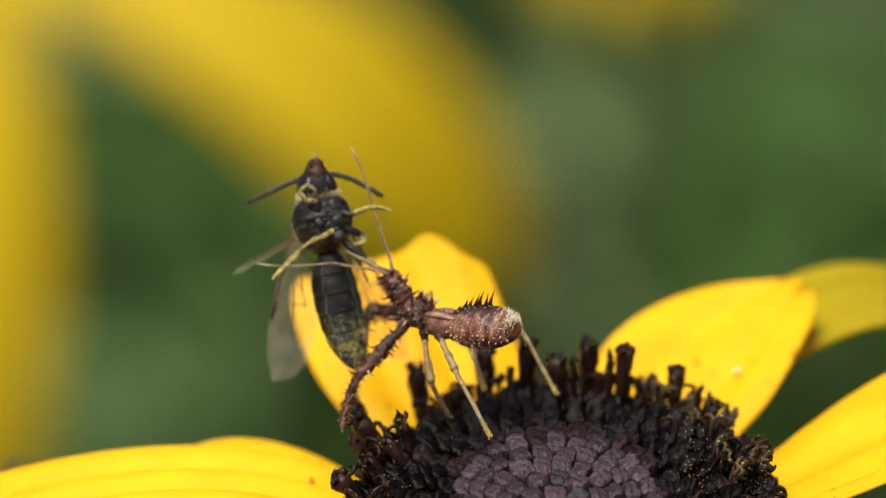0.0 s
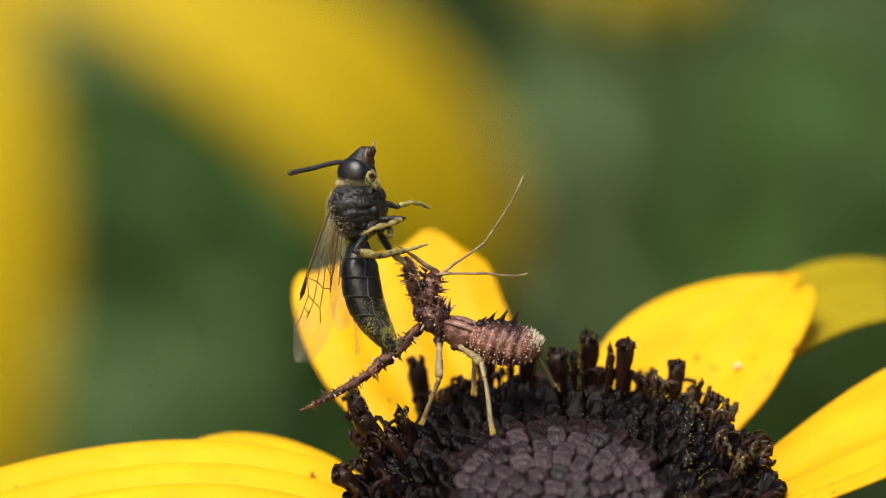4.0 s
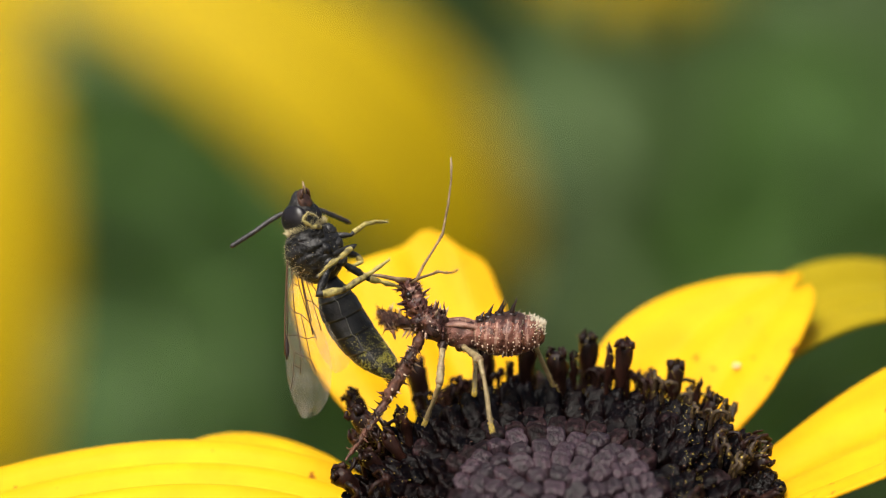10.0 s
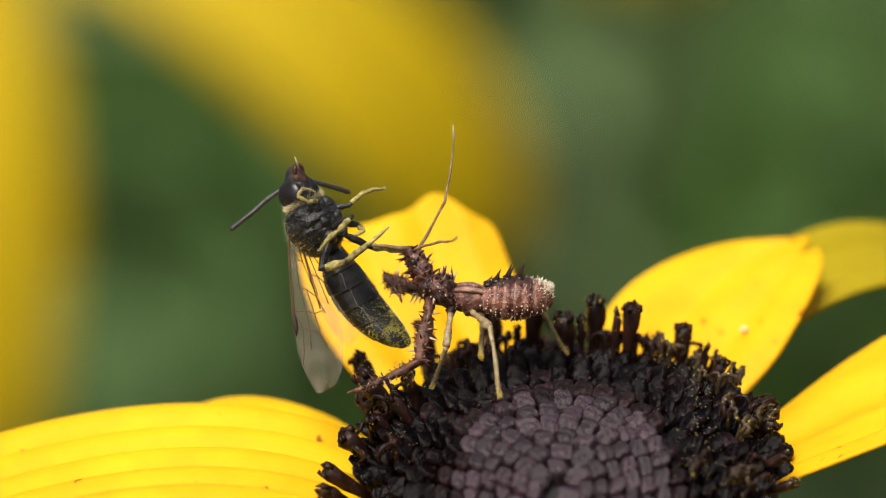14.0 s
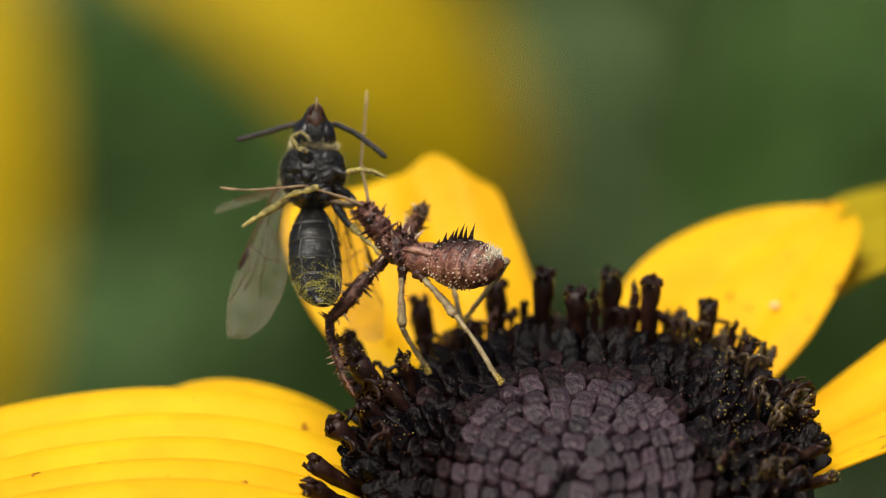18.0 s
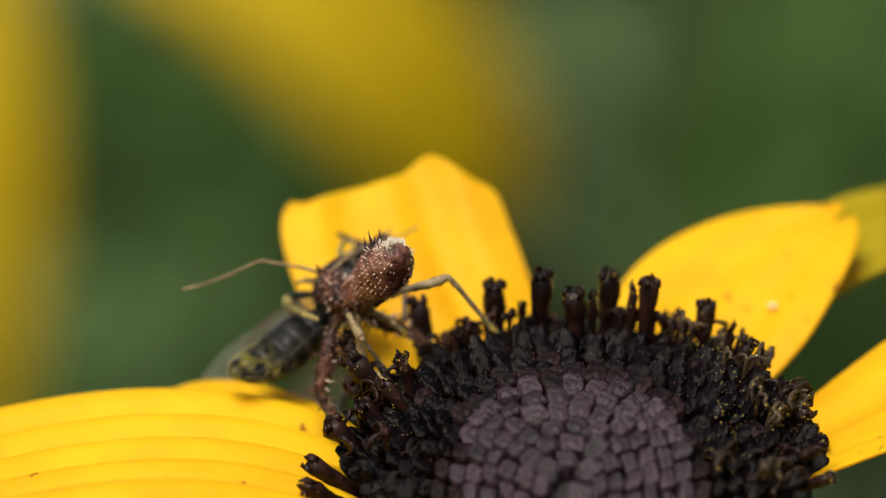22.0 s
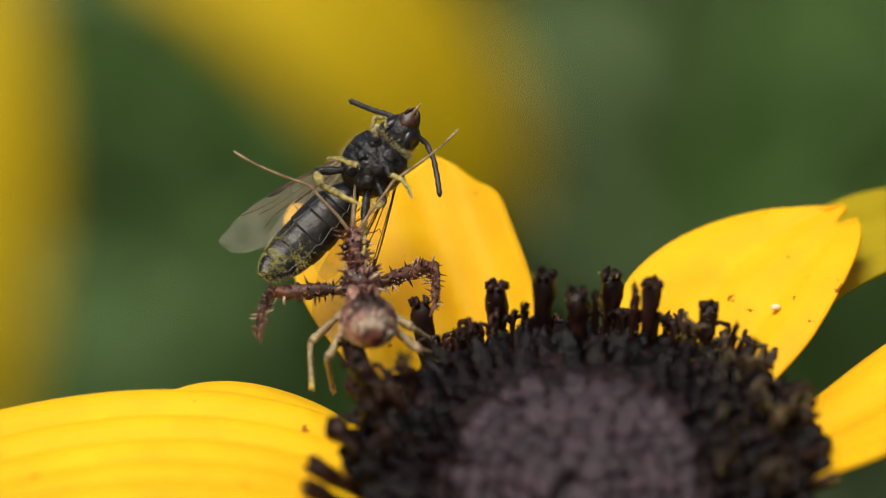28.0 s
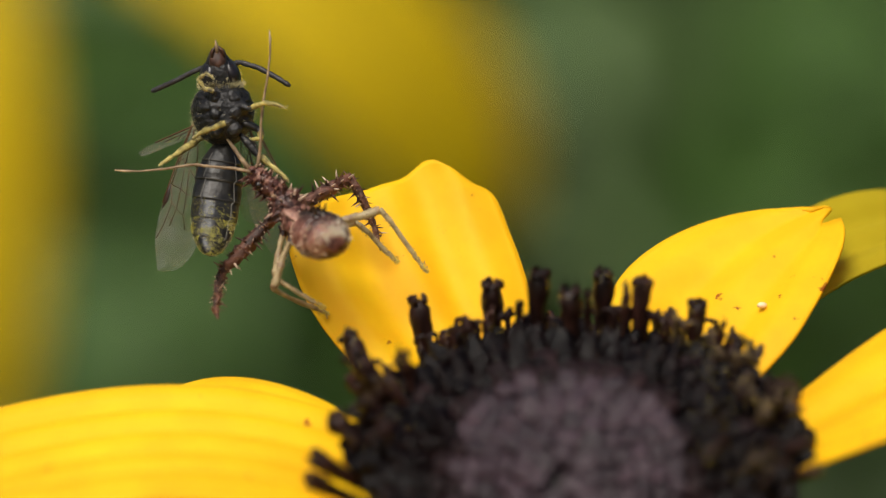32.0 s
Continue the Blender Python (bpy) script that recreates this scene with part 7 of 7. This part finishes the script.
    walk(BUG["LA"][1], keyed([
        (0, 2.00, 0.00, -0.00, 18, 17, 5), (0.5, 2.00, 0.00, 0.00, 18, 19, 6), (1, 2.00, 0.00, 0.00, 22, 17, 7), (1.5, 2.00, 0.00, 0.00, 19, 17, 6),
        (2, 2.00, -0.00, 0.00, -19, 9, -14), (2.5, 2.00, -0.00, -0.00, -20, 10, -34), (3, 2.00, 0.00, 0.00, -12, -6, -41), (3.5, 2.00, 0.00, 0.00, -13, -3, -34),
        (5.5, 2.00, -0.00, -0.00, -17, 3, -30), (6, 2.00, 0.00, -0.00, -17, 5, -27), (7, 2.00, 0.00, 0.00, -13, 9, -11), (9, 2.00, 0.00, 0.00, -8, 9, -2),
        (10, 2.00, 0.00, -0.00, -12, 13, -17), (13, 2.00, 0.00, -0.00, -12, 13, -19), (14.5, 2.00, 0.00, -0.00, -9, 7, -14), (16.5, 2.00, 0.00, -0.00, 20, 18, 6),
        (17, 2.00, 0.00, 0.00, 20, 25, 9), (17.5, 2.00, 0.00, 0.00, 19, 20, 7), (18, 2.00, 0.00, 0.00, 20, 25, 9), (18.5, 2.00, 0.00, 0.00, 18, 18, 6),
        (19, 2.00, -0.00, 0.00, 19, 29, 9), (19.5, 2.00, 0.00, 0.00, 19, 29, 10), (20, 2.00, 0.00, 0.00, 18, 20, 6), (20.5, 2.00, 0.00, 0.00, 18, 11, 4),
        (21, 2.00, 0.00, -0.00, 19, 13, 4), (21.5, 2.00, 0.00, -0.00, 20, 24, 9), (22, 2.00, 0.00, -0.00, 21, 36, 13), (22.5, 2.00, 0.00, 0.00, 12, 61, -13),
        (23, 2.00, -0.00, -0.00, 31, 64, 19), (24, 2.00, -0.00, 0.00, 34, 22, 49), (25, 2.00, 0.00, -0.00, -0, 37, -28), (25.5, 2.00, 0.00, -0.00, 1, 30, -28),
        (27.5, 2.00, 0.00, -0.00, 5, 26, -17), (28, 2.00, 0.00, 0.00, 24, 30, 8), (28.5, 2.00, 0.00, -0.00, 28, 26, 13), (29, 2.00, -0.00, 0.00, 28, 22, 11),
        (29.5, 2.00, 0.00, 0.00, 9, 40, -11), (30, 2.00, -0.00, 0.00, 12, 13, 32), (30.5, 2.00, -0.00, -0.00, 18, 18, 6), (31, 2.00, 0.00, -0.00, 17, 11, 3),
        (31.5, 2.00, -0.00, -0.00, 17, 16, 5), (32, 2.00, 0.00, -0.00, 18, 17, 5),
    ]))
    walk(BUG["RA"][0], keyed([
        (0, 1.02, -0.02, 1.31, 60, -59, -26), (0.5, 0.93, 0.04, 1.36, 91, -79, -55), (1, 0.72, -0.13, 1.42, 58, -75, -21), (1.5, 0.87, -0.16, 1.37, 33, -58, 1),
        (2, 0.74, -0.38, 1.36, -26, -63, -117), (2.5, 0.40, -0.36, 1.41, -5, -51, -161), (3, 0.19, -0.34, 1.40, -5, -43, -158), (3.5, 0.18, -0.35, 1.39, -6, -46, -151),
        (5.5, 0.18, -0.33, 1.40, 0, -46, -150), (6, 0.21, -0.51, 1.34, 2, -47, -157), (7, 0.33, -0.47, 1.37, 2, -50, -162), (9, 0.59, -0.57, 1.32, 1, -56, -154),
        (10, 0.66, -0.58, 1.30, 2, -61, -154), (13, 0.79, -0.59, 1.26, 2, -62, -151), (14.5, 0.88, -0.58, 1.23, 147, -63, -150), (16.5, 1.10, -0.20, 1.25, 80, -52, -68),
        (17, 1.02, 0.00, 1.31, 57, -74, -24), (17.5, 1.06, 0.08, 1.29, -1, -50, -35), (18, 1.04, 0.12, 1.30, 1, -27, -44), (18.5, 1.15, 0.15, 1.22, 0, -24, -48),
        (19, 1.30, -0.08, 1.10, 2, -28, -42), (19.5, 1.04, -0.18, 1.29, 11, -41, -60), (20, 0.80, 0.07, 1.40, 17, -45, -62), (20.5, 0.72, 0.06, 1.43, 16, -40, -70),
        (21, 0.89, -0.14, 1.36, 16, -40, -87), (21.5, 1.10, -0.33, 1.21, 25, -38, -80), (22, 0.95, -0.33, 1.30, 40, -23, -90), (22.5, 1.43, -0.49, 0.78, 19, -26, -91),
        (23, 1.66, -0.22, 0.22, 3, -22, -63), (24, 1.59, -0.48, 0.23, -1, -26, -46), (25, 1.59, -0.43, 0.41, 3, -34, -57), (25.5, 1.58, -0.41, 0.47, 2, -33, -54),
        (27.5, 0.77, 0.01, 1.42, -4, -54, -67), (28, 0.82, -0.03, 1.40, -9, -48, -67), (28.5, 0.76, -0.09, 1.41, -6, -51, -66), (29, 0.81, 0.01, 1.40, -9, -55, -56),
        (29.5, 0.92, 0.42, 1.28, 129, -63, -50), (30, 1.22, 0.73, 0.84, 78, -70, 2), (30.5, 1.50, 0.46, 0.65, 72, -69, 4), (31, 1.54, 0.44, 0.60, 107, -68, -36),
        (31.5, 1.02, 0.63, 1.11, 112, -67, -44), (32, 1.06, 0.51, 1.17, 114, -66, -50),
    ]))
    walk(BUG["RA"][1], keyed([
        (0, 2.00, 0.00, 0.00, 177, -2, 12), (0.5, 2.00, 0.00, 0.00, -71, 11, -39), (1, 2.00, 0.00, 0.00, -82, -6, -45), (1.5, 2.00, 0.00, 0.00, -175, -9, -13),
        (2, 2.00, 0.00, 0.00, -26, -3, 1), (2.5, 2.00, 0.00, 0.00, -20, -13, 5), (3, 2.00, 0.00, 0.00, -19, -15, 5), (3.5, 2.00, 0.00, 0.00, -21, -16, 6),
        (5.5, 2.00, -0.00, 0.00, -23, -17, 7), (6, 2.00, 0.00, 0.00, -24, -18, 8), (7, 2.00, 0.00, 0.00, -26, -19, 9), (9, 2.00, 0.00, 0.00, -34, -9, 16),
        (10, 2.00, 0.00, 0.00, -34, -12, 14), (13, 2.00, 0.00, 0.00, -38, -9, 19), (14.5, 2.00, 0.00, -0.00, 174, 18, -15), (16.5, 2.00, -0.00, -0.00, -84, 9, -38),
        (17, 2.00, 0.00, 0.00, -83, -9, -75), (17.5, 2.00, 0.00, -0.00, -10, 26, -15), (18, 2.00, 0.00, 0.00, -9, -16, -11), (18.5, 2.00, 0.00, 0.00, 4, -5, 1),
        (19, 2.00, -0.00, -0.00, 5, 8, -1), (19.5, 2.00, -0.00, 0.00, -1, 8, -4), (20, 2.00, 0.00, -0.00, -7, -4, -7), (20.5, 2.00, 0.00, 0.00, -7, 10, -3),
        (21, 2.00, -0.00, 0.00, -1, 45, 13), (21.5, 2.00, 0.00, -0.00, -11, 37, -4), (22, 2.00, 0.00, -0.00, -7, 25, 8), (22.5, 2.00, 0.00, 0.00, -12, 31, 4),
        (23, 2.00, -0.00, -0.00, -28, 16, -36), (24, 2.00, -0.00, -0.00, -37, 3, -51), (25, 2.00, 0.00, -0.00, -41, 24, -52), (25.5, 2.00, 0.00, 0.00, -41, 22, -53),
        (27.5, 2.00, 0.00, 0.00, -35, 25, -17), (28, 2.00, 0.00, 0.00, -29, 19, -11), (28.5, 2.00, 0.00, 0.00, -33, 25, -16), (29, 2.00, 0.00, 0.00, -37, 23, -17),
        (29.5, 2.00, 0.00, 0.00, -134, -15, -31), (30, 2.00, 0.00, 0.00, -105, -18, -32), (30.5, 2.00, 0.00, 0.00, -176, -20, -21),
        (31, 2.00, 0.00, 0.00, -111, -11, -34), (31.5, 2.00, 0.00, 0.00, 179, -9, -8), (32, 2.00, 0.00, -0.00, 180, -6, 0),
    ]))
    walk(bee, keyed([
        (0, -7.80, 4.82, 556.79, 163.1, -72.5, 121.9), (0.5, -7.96, 4.63, 556.09, 148.8, -68.6, 136.8), (1, -7.23, 4.96, 557.30, -171.5, -75.0, 90.0),
        (1.5, -7.27, 4.68, 556.65, 177.5, -73.8, 112.5), (2, -5.95, 4.58, 557.80, -143.6, -74.7, 100.9), (2.5, -5.62, 4.43, 558.02, -92.1, -74.2, 71.2),
        (3, -5.52, 4.13, 557.70, -86.8, -73.6, 65.6), (3.5, -6.07, 4.06, 557.41, -100.4, -74.6, 76.4), (5.5, -7.02, 3.93, 556.94, -152.4, -72.3, 123.1),
        (6, -7.22, 3.89, 556.79, -159.9, -70.9, 129.4), (7, -7.50, 3.82, 556.52, -171.5, -68.1, 138.3), (9, -7.82, 3.72, 556.14, 177.0, -64.7, 145.4),
        (10, -8.02, 3.64, 555.85, 172.4, -63.5, 147.5), (13, -8.19, 3.56, 555.57, 166.0, -60.9, 151.2), (14.5, -8.28, 3.54, 555.48, 162.5, -58.3, 154.3),
        (16.5, -8.01, 4.36, 556.60, 163.9, -70.4, 131.2), (17, -7.65, 4.68, 556.25, 167.7, -73.2, 117.3), (17.5, -7.78, 4.63, 556.08, 175.2, -74.4, 106.7),
        (18, -7.91, 4.54, 555.72, -163.9, -74.9, 82.1), (18.5, -8.72, 4.38, 555.14, 178.2, -74.7, 100.7), (19, -9.39, 4.20, 554.46, 157.3, -72.4, 122.3),
        (19.5, -9.56, 4.10, 554.11, 152.2, -71.3, 127.7), (20, -9.18, 4.12, 554.18, -145.3, -73.6, 65.6), (20.5, -8.54, 4.38, 554.37, -126.0, -70.2, 48.0),
        (21, -7.23, 5.98, 554.23, -112.1, -58.3, 25.7), (21.5, -7.66, 7.06, 552.86, -139.7, -69.2, 45.0), (22, -6.95, 8.09, 550.95, -137.1, -46.0, 16.1),
        (22.5, -6.42, 9.09, 550.76, -145.7, -37.6, 11.9), (23, -5.94, 9.88, 550.63, -153.3, -34.9, 10.8), (24, -5.65, 9.94, 551.62, -158.6, -46.0, 16.1),
        (25, -5.49, 9.98, 551.77, -159.3, -47.7, 17.1), (25.5, -5.48, 9.92, 551.94, -153.0, -47.6, 17.0), (27.5, -6.28, 9.29, 554.53, -124.1, -50.3, 18.9),
        (28, -6.11, 9.77, 554.76, -122.1, -46.3, 16.3), (28.5, -6.12, 10.23, 554.94, -123.2, -48.5, 17.6), (29, -5.76, 11.26, 556.46, -124.1, -50.4, 18.9),
        (29.5, -7.48, 11.81, 556.73, -129.6, -63.0, 31.7), (30, -9.45, 12.10, 555.44, -160.8, -74.4, 73.1), (30.5, -10.52, 12.50, 555.31, -171.5, -75.0, 87.1),
        (31, -11.77, 12.64, 555.00, 156.2, -72.7, 120.6), (31.5, -11.19, 12.44, 555.85, 174.5, -74.7, 101.6), (32, -11.21, 12.46, 555.93, 175.4, -74.7, 100.6),
    ]))
    walk(BEE["tail"], keyed([
        (0, -1.02, 0.00, -0.02, -0, 15, -4), (0.5, -1.02, 0.00, -0.02, -0, 5, 7), (1, -1.02, 0.00, -0.02, 0, 15, -6), (1.5, -1.02, 0.00, -0.02, -0, 16, 0),
        (2, -1.02, -0.00, -0.02, -0, 4, 20), (2.5, -1.02, -0.00, -0.02, 0, 7, 4), (3, -1.02, 0.00, -0.02, -0, 5, 2), (3.5, -1.02, 0.00, -0.02, -0, -0, 5),
        (5.5, -1.02, -0.00, -0.02, -0, 5, -7), (6, -1.02, 0.00, -0.02, 0, 5, -7), (7, -1.02, 0.00, -0.02, 0, 6, -8), (9, -1.02, 0.00, -0.02, 0, 8, -7),
        (10, -1.02, -0.00, -0.02, 0, 9, -7), (13, -1.02, -0.00, -0.02, 0, 10, -7), (14.5, -1.02, 0.00, -0.02, 0, 11, -5), (16.5, -1.02, 0.00, -0.02, 0, 15, -3),
        (17, -1.02, 0.00, -0.02, 0, -13, 2), (17.5, -1.02, -0.00, -0.02, 0, -19, 7), (18, -1.02, 0.00, -0.02, -0, -24, -1), (18.5, -1.02, 0.00, -0.02, 0, -25, 4),
        (19, -1.02, -0.00, -0.02, 0, -27, 10), (19.5, -1.02, 0.00, -0.02, -0, -27, 17), (20, -1.02, 0.00, -0.02, -0, -24, 8), (20.5, -1.02, -0.00, -0.02, 0, -22, 19),
        (21, -1.02, -0.00, -0.02, -0, -21, 14), (21.5, -1.02, 0.00, -0.02, -0, -27, 26), (22, -1.02, 0.00, -0.02, 0, -17, -5), (22.5, -1.02, -0.00, -0.02, 0, -8, -14),
        (23, -1.02, 0.00, -0.02, 0, -2, -13), (24, -1.02, 0.00, -0.02, 0, 8, 8), (25, -1.02, 0.00, -0.02, 0, 6, 10), (25.5, -1.02, 0.00, -0.02, 0, 7, 11),
        (27.5, -1.02, 0.00, -0.02, 0, 16, 1), (28, -1.02, -0.00, -0.02, 0, 3, 0), (28.5, -1.02, -0.00, -0.02, -0, 3, -2), (29, -1.02, 0.00, -0.02, 0, -2, -10),
        (29.5, -1.02, 0.00, -0.02, -0, 3, -3), (30, -1.02, 0.00, -0.02, -0, -11, 7), (30.5, -1.02, -0.00, -0.02, -0, -6, 3), (31, -1.02, 0.00, -0.02, -0, -1, 6),
        (31.5, -1.02, 0.00, -0.02, 0, -1, 7), (32, -1.02, -0.00, -0.02, -0, -5, 12),
    ]))
    walk(BEE["head"], keyed([
        (0, 1.27, 0.00, 0.05, -0, 14, 0), (0.5, 1.27, 0.01, 0.05, -0, 14, 1), (1, 1.27, 0.02, 0.05, 0, 14, 3), (1.5, 1.27, -0.00, 0.05, -0, 14, -0),
        (2, 1.27, 0.01, 0.03, -0, 16, 2), (2.5, 1.27, 0.01, 0.02, -0, 19, 2), (3, 1.27, 0.01, 0.02, -0, 18, 1), (3.5, 1.27, 0.01, 0.02, -0, 18, 2),
        (5.5, 1.27, 0.01, 0.03, -0, 17, 2), (6, 1.27, 0.01, 0.03, -0, 17, 2), (7, 1.27, 0.01, 0.04, 0, 15, 1), (9, 1.27, 0.01, 0.04, -0, 16, 2),
        (10, 1.27, 0.02, 0.03, 0, 17, 2), (13, 1.27, 0.02, 0.03, -0, 16, 2), (14.5, 1.27, 0.01, 0.04, 0, 16, 2), (16.5, 1.27, 0.02, 0.04, 0, 15, 3),
        (17, 1.27, 0.01, 0.05, 0, 14, 2), (17.5, 1.27, -0.00, 0.05, -0, 14, -1), (18, 1.27, -0.01, 0.05, -0, 14, -2), (18.5, 1.27, -0.00, 0.05, -0, 14, -1),
        (19, 1.27, 0.01, 0.05, -0, 14, 2), (19.5, 1.27, 0.01, 0.05, -0, 14, 2), (20, 1.27, 0.00, 0.05, -0, 14, 1), (20.5, 1.27, 0.00, 0.05, 0, 14, 0),
        (21, 1.27, 0.00, 0.05, -0, 14, 1), (21.5, 1.27, 0.00, 0.05, 0, 14, 0), (22, 1.27, 0.00, 0.05, 0, 14, 1), (22.5, 1.27, 0.03, 0.07, 0, 11, 5),
        (23, 1.27, 0.02, 0.07, -0, 11, 3), (24, 1.27, 0.00, 0.05, 0, 13, 1), (25, 1.27, -0.02, 0.03, 0, 17, -3), (25.5, 1.27, -0.02, 0.03, 0, 16, -3),
        (27.5, 1.27, -0.04, 0.04, 0, 15, -5), (28, 1.27, -0.01, 0.05, -0, 14, -2), (28.5, 1.27, -0.01, 0.05, 0, 14, -1), (29, 1.27, -0.00, 0.05, 0, 14, -0),
        (29.5, 1.27, -0.00, 0.05, -0, 14, -0), (30, 1.27, -0.03, 0.05, -0, 14, -5), (30.5, 1.27, -0.02, 0.05, -0, 14, -3), (31, 1.27, -0.01, 0.05, -0, 14, -2),
        (31.5, 1.27, -0.02, 0.05, 0, 14, -3), (32, 1.27, -0.04, 0.05, 0, 14, -6),
    ]))
    walk(BEE["hindwing"], keyed([
        (0, -0.25, -0.70, 0.35, 104, -49, -112), (1.2, -0.25, -0.70, 0.35, 104, -49, -112), (1.7, -0.25, -0.70, 0.35, 166, -29, -148),
        (2.2, -0.25, -0.70, 0.35, -156, -3, -170), (14.5, -0.25, -0.70, 0.35, -156, -3, -170), (15.5, -0.25, -0.70, 0.35, 166, -29, -148),
        (16.5, -0.25, -0.70, 0.35, 104, -49, -112), (20.5, -0.25, -0.70, 0.35, 104, -49, -112), (21.2, -0.25, -0.70, 0.35, 166, -29, -148),
        (22, -0.25, -0.70, 0.35, -156, -3, -170), (29.2, -0.25, -0.70, 0.35, -156, -3, -170), (29.7, -0.25, -0.70, 0.35, 166, -29, -148),
        (30.2, -0.25, -0.70, 0.35, 104, -49, -112), (32, -0.25, -0.70, 0.35, 104, -49, -112),
    ]))
    hip = Vector((-0.7, -0.4, -0.66)) * MM
    swing = Vector((-0.5, 1.39, -1.54)).rotation_difference(Vector((-1.3, -2.6, -0.3)))
    walk(BEE["hindleg"], [(t, Matrix.Translation(hip) @ Matrix.Identity(3).to_quaternion().slerp(swing, f).to_matrix().to_4x4() @ Matrix.Translation(-hip)) for t, f in (
        (0, 1), (1.2, 1), (1.6, 0.5), (2.1, 0), (14.5, 0), (15.5, 0.5), (16.5, 1), (20.5, 1), (21.2, 0.5), (22, 0), (29.2, 0), (29.7, 0.5), (30.2, 1), (32, 1))])
    walk(ant, keyed([
        (0, -22.71, 14.44, 544.05, -3.7, 2.2, 8.2), (0.2, -18.9, 14.53, 546.31, -3.6, -0.7, 9.0), (0.4, -17.2, 14.52, 546.26, -3.7, 2.2, 8.2),
        (0.6, -14.68, 14.65, 546.74, -3.7, 8.9, 6.5), (0.8, -14.83, 14.68, 546.88, -3.7, -9.2, 11.5), (1, -14.92, 14.4, 543.88, -3.6, -2.6, 9.5),
        (1.2, -14.95, 14.21, 543.18, -3.7, 2.2, 8.2), (1.7, -15.31, 14.21, 543.17, -3.7, 2.2, 30.0), (1.85, -15.52, 14.55, 544.45, -3.6, -2.6, 66.0),
        (2, -15.3, 14.51, 546.1, -3.7, 12.0, 78.0), (2.2, -13.42, 14.66, 546.8, -3.6, -3.5, 22.0), (2.4, -12.16, 14.83, 547.43, -3.9, 18.5, 4.1),
        (2.6, -8.38, 14.81, 545.44, -4.3, 31.1, 1.0), (2.75, -10.34, 14.76, 543.32, -7.4, 60.0, -9.0), (3.5, -11.77, 4.53, 539.86, -5.8, 50.4, -4.7),
        (14.5, -11.77, 4.53, 539.86, -5.8, 50.4, -4.7), (32, -11.77, 4.53, 539.86, -5.8, 50.4, -4.7),
    ]))


motions()
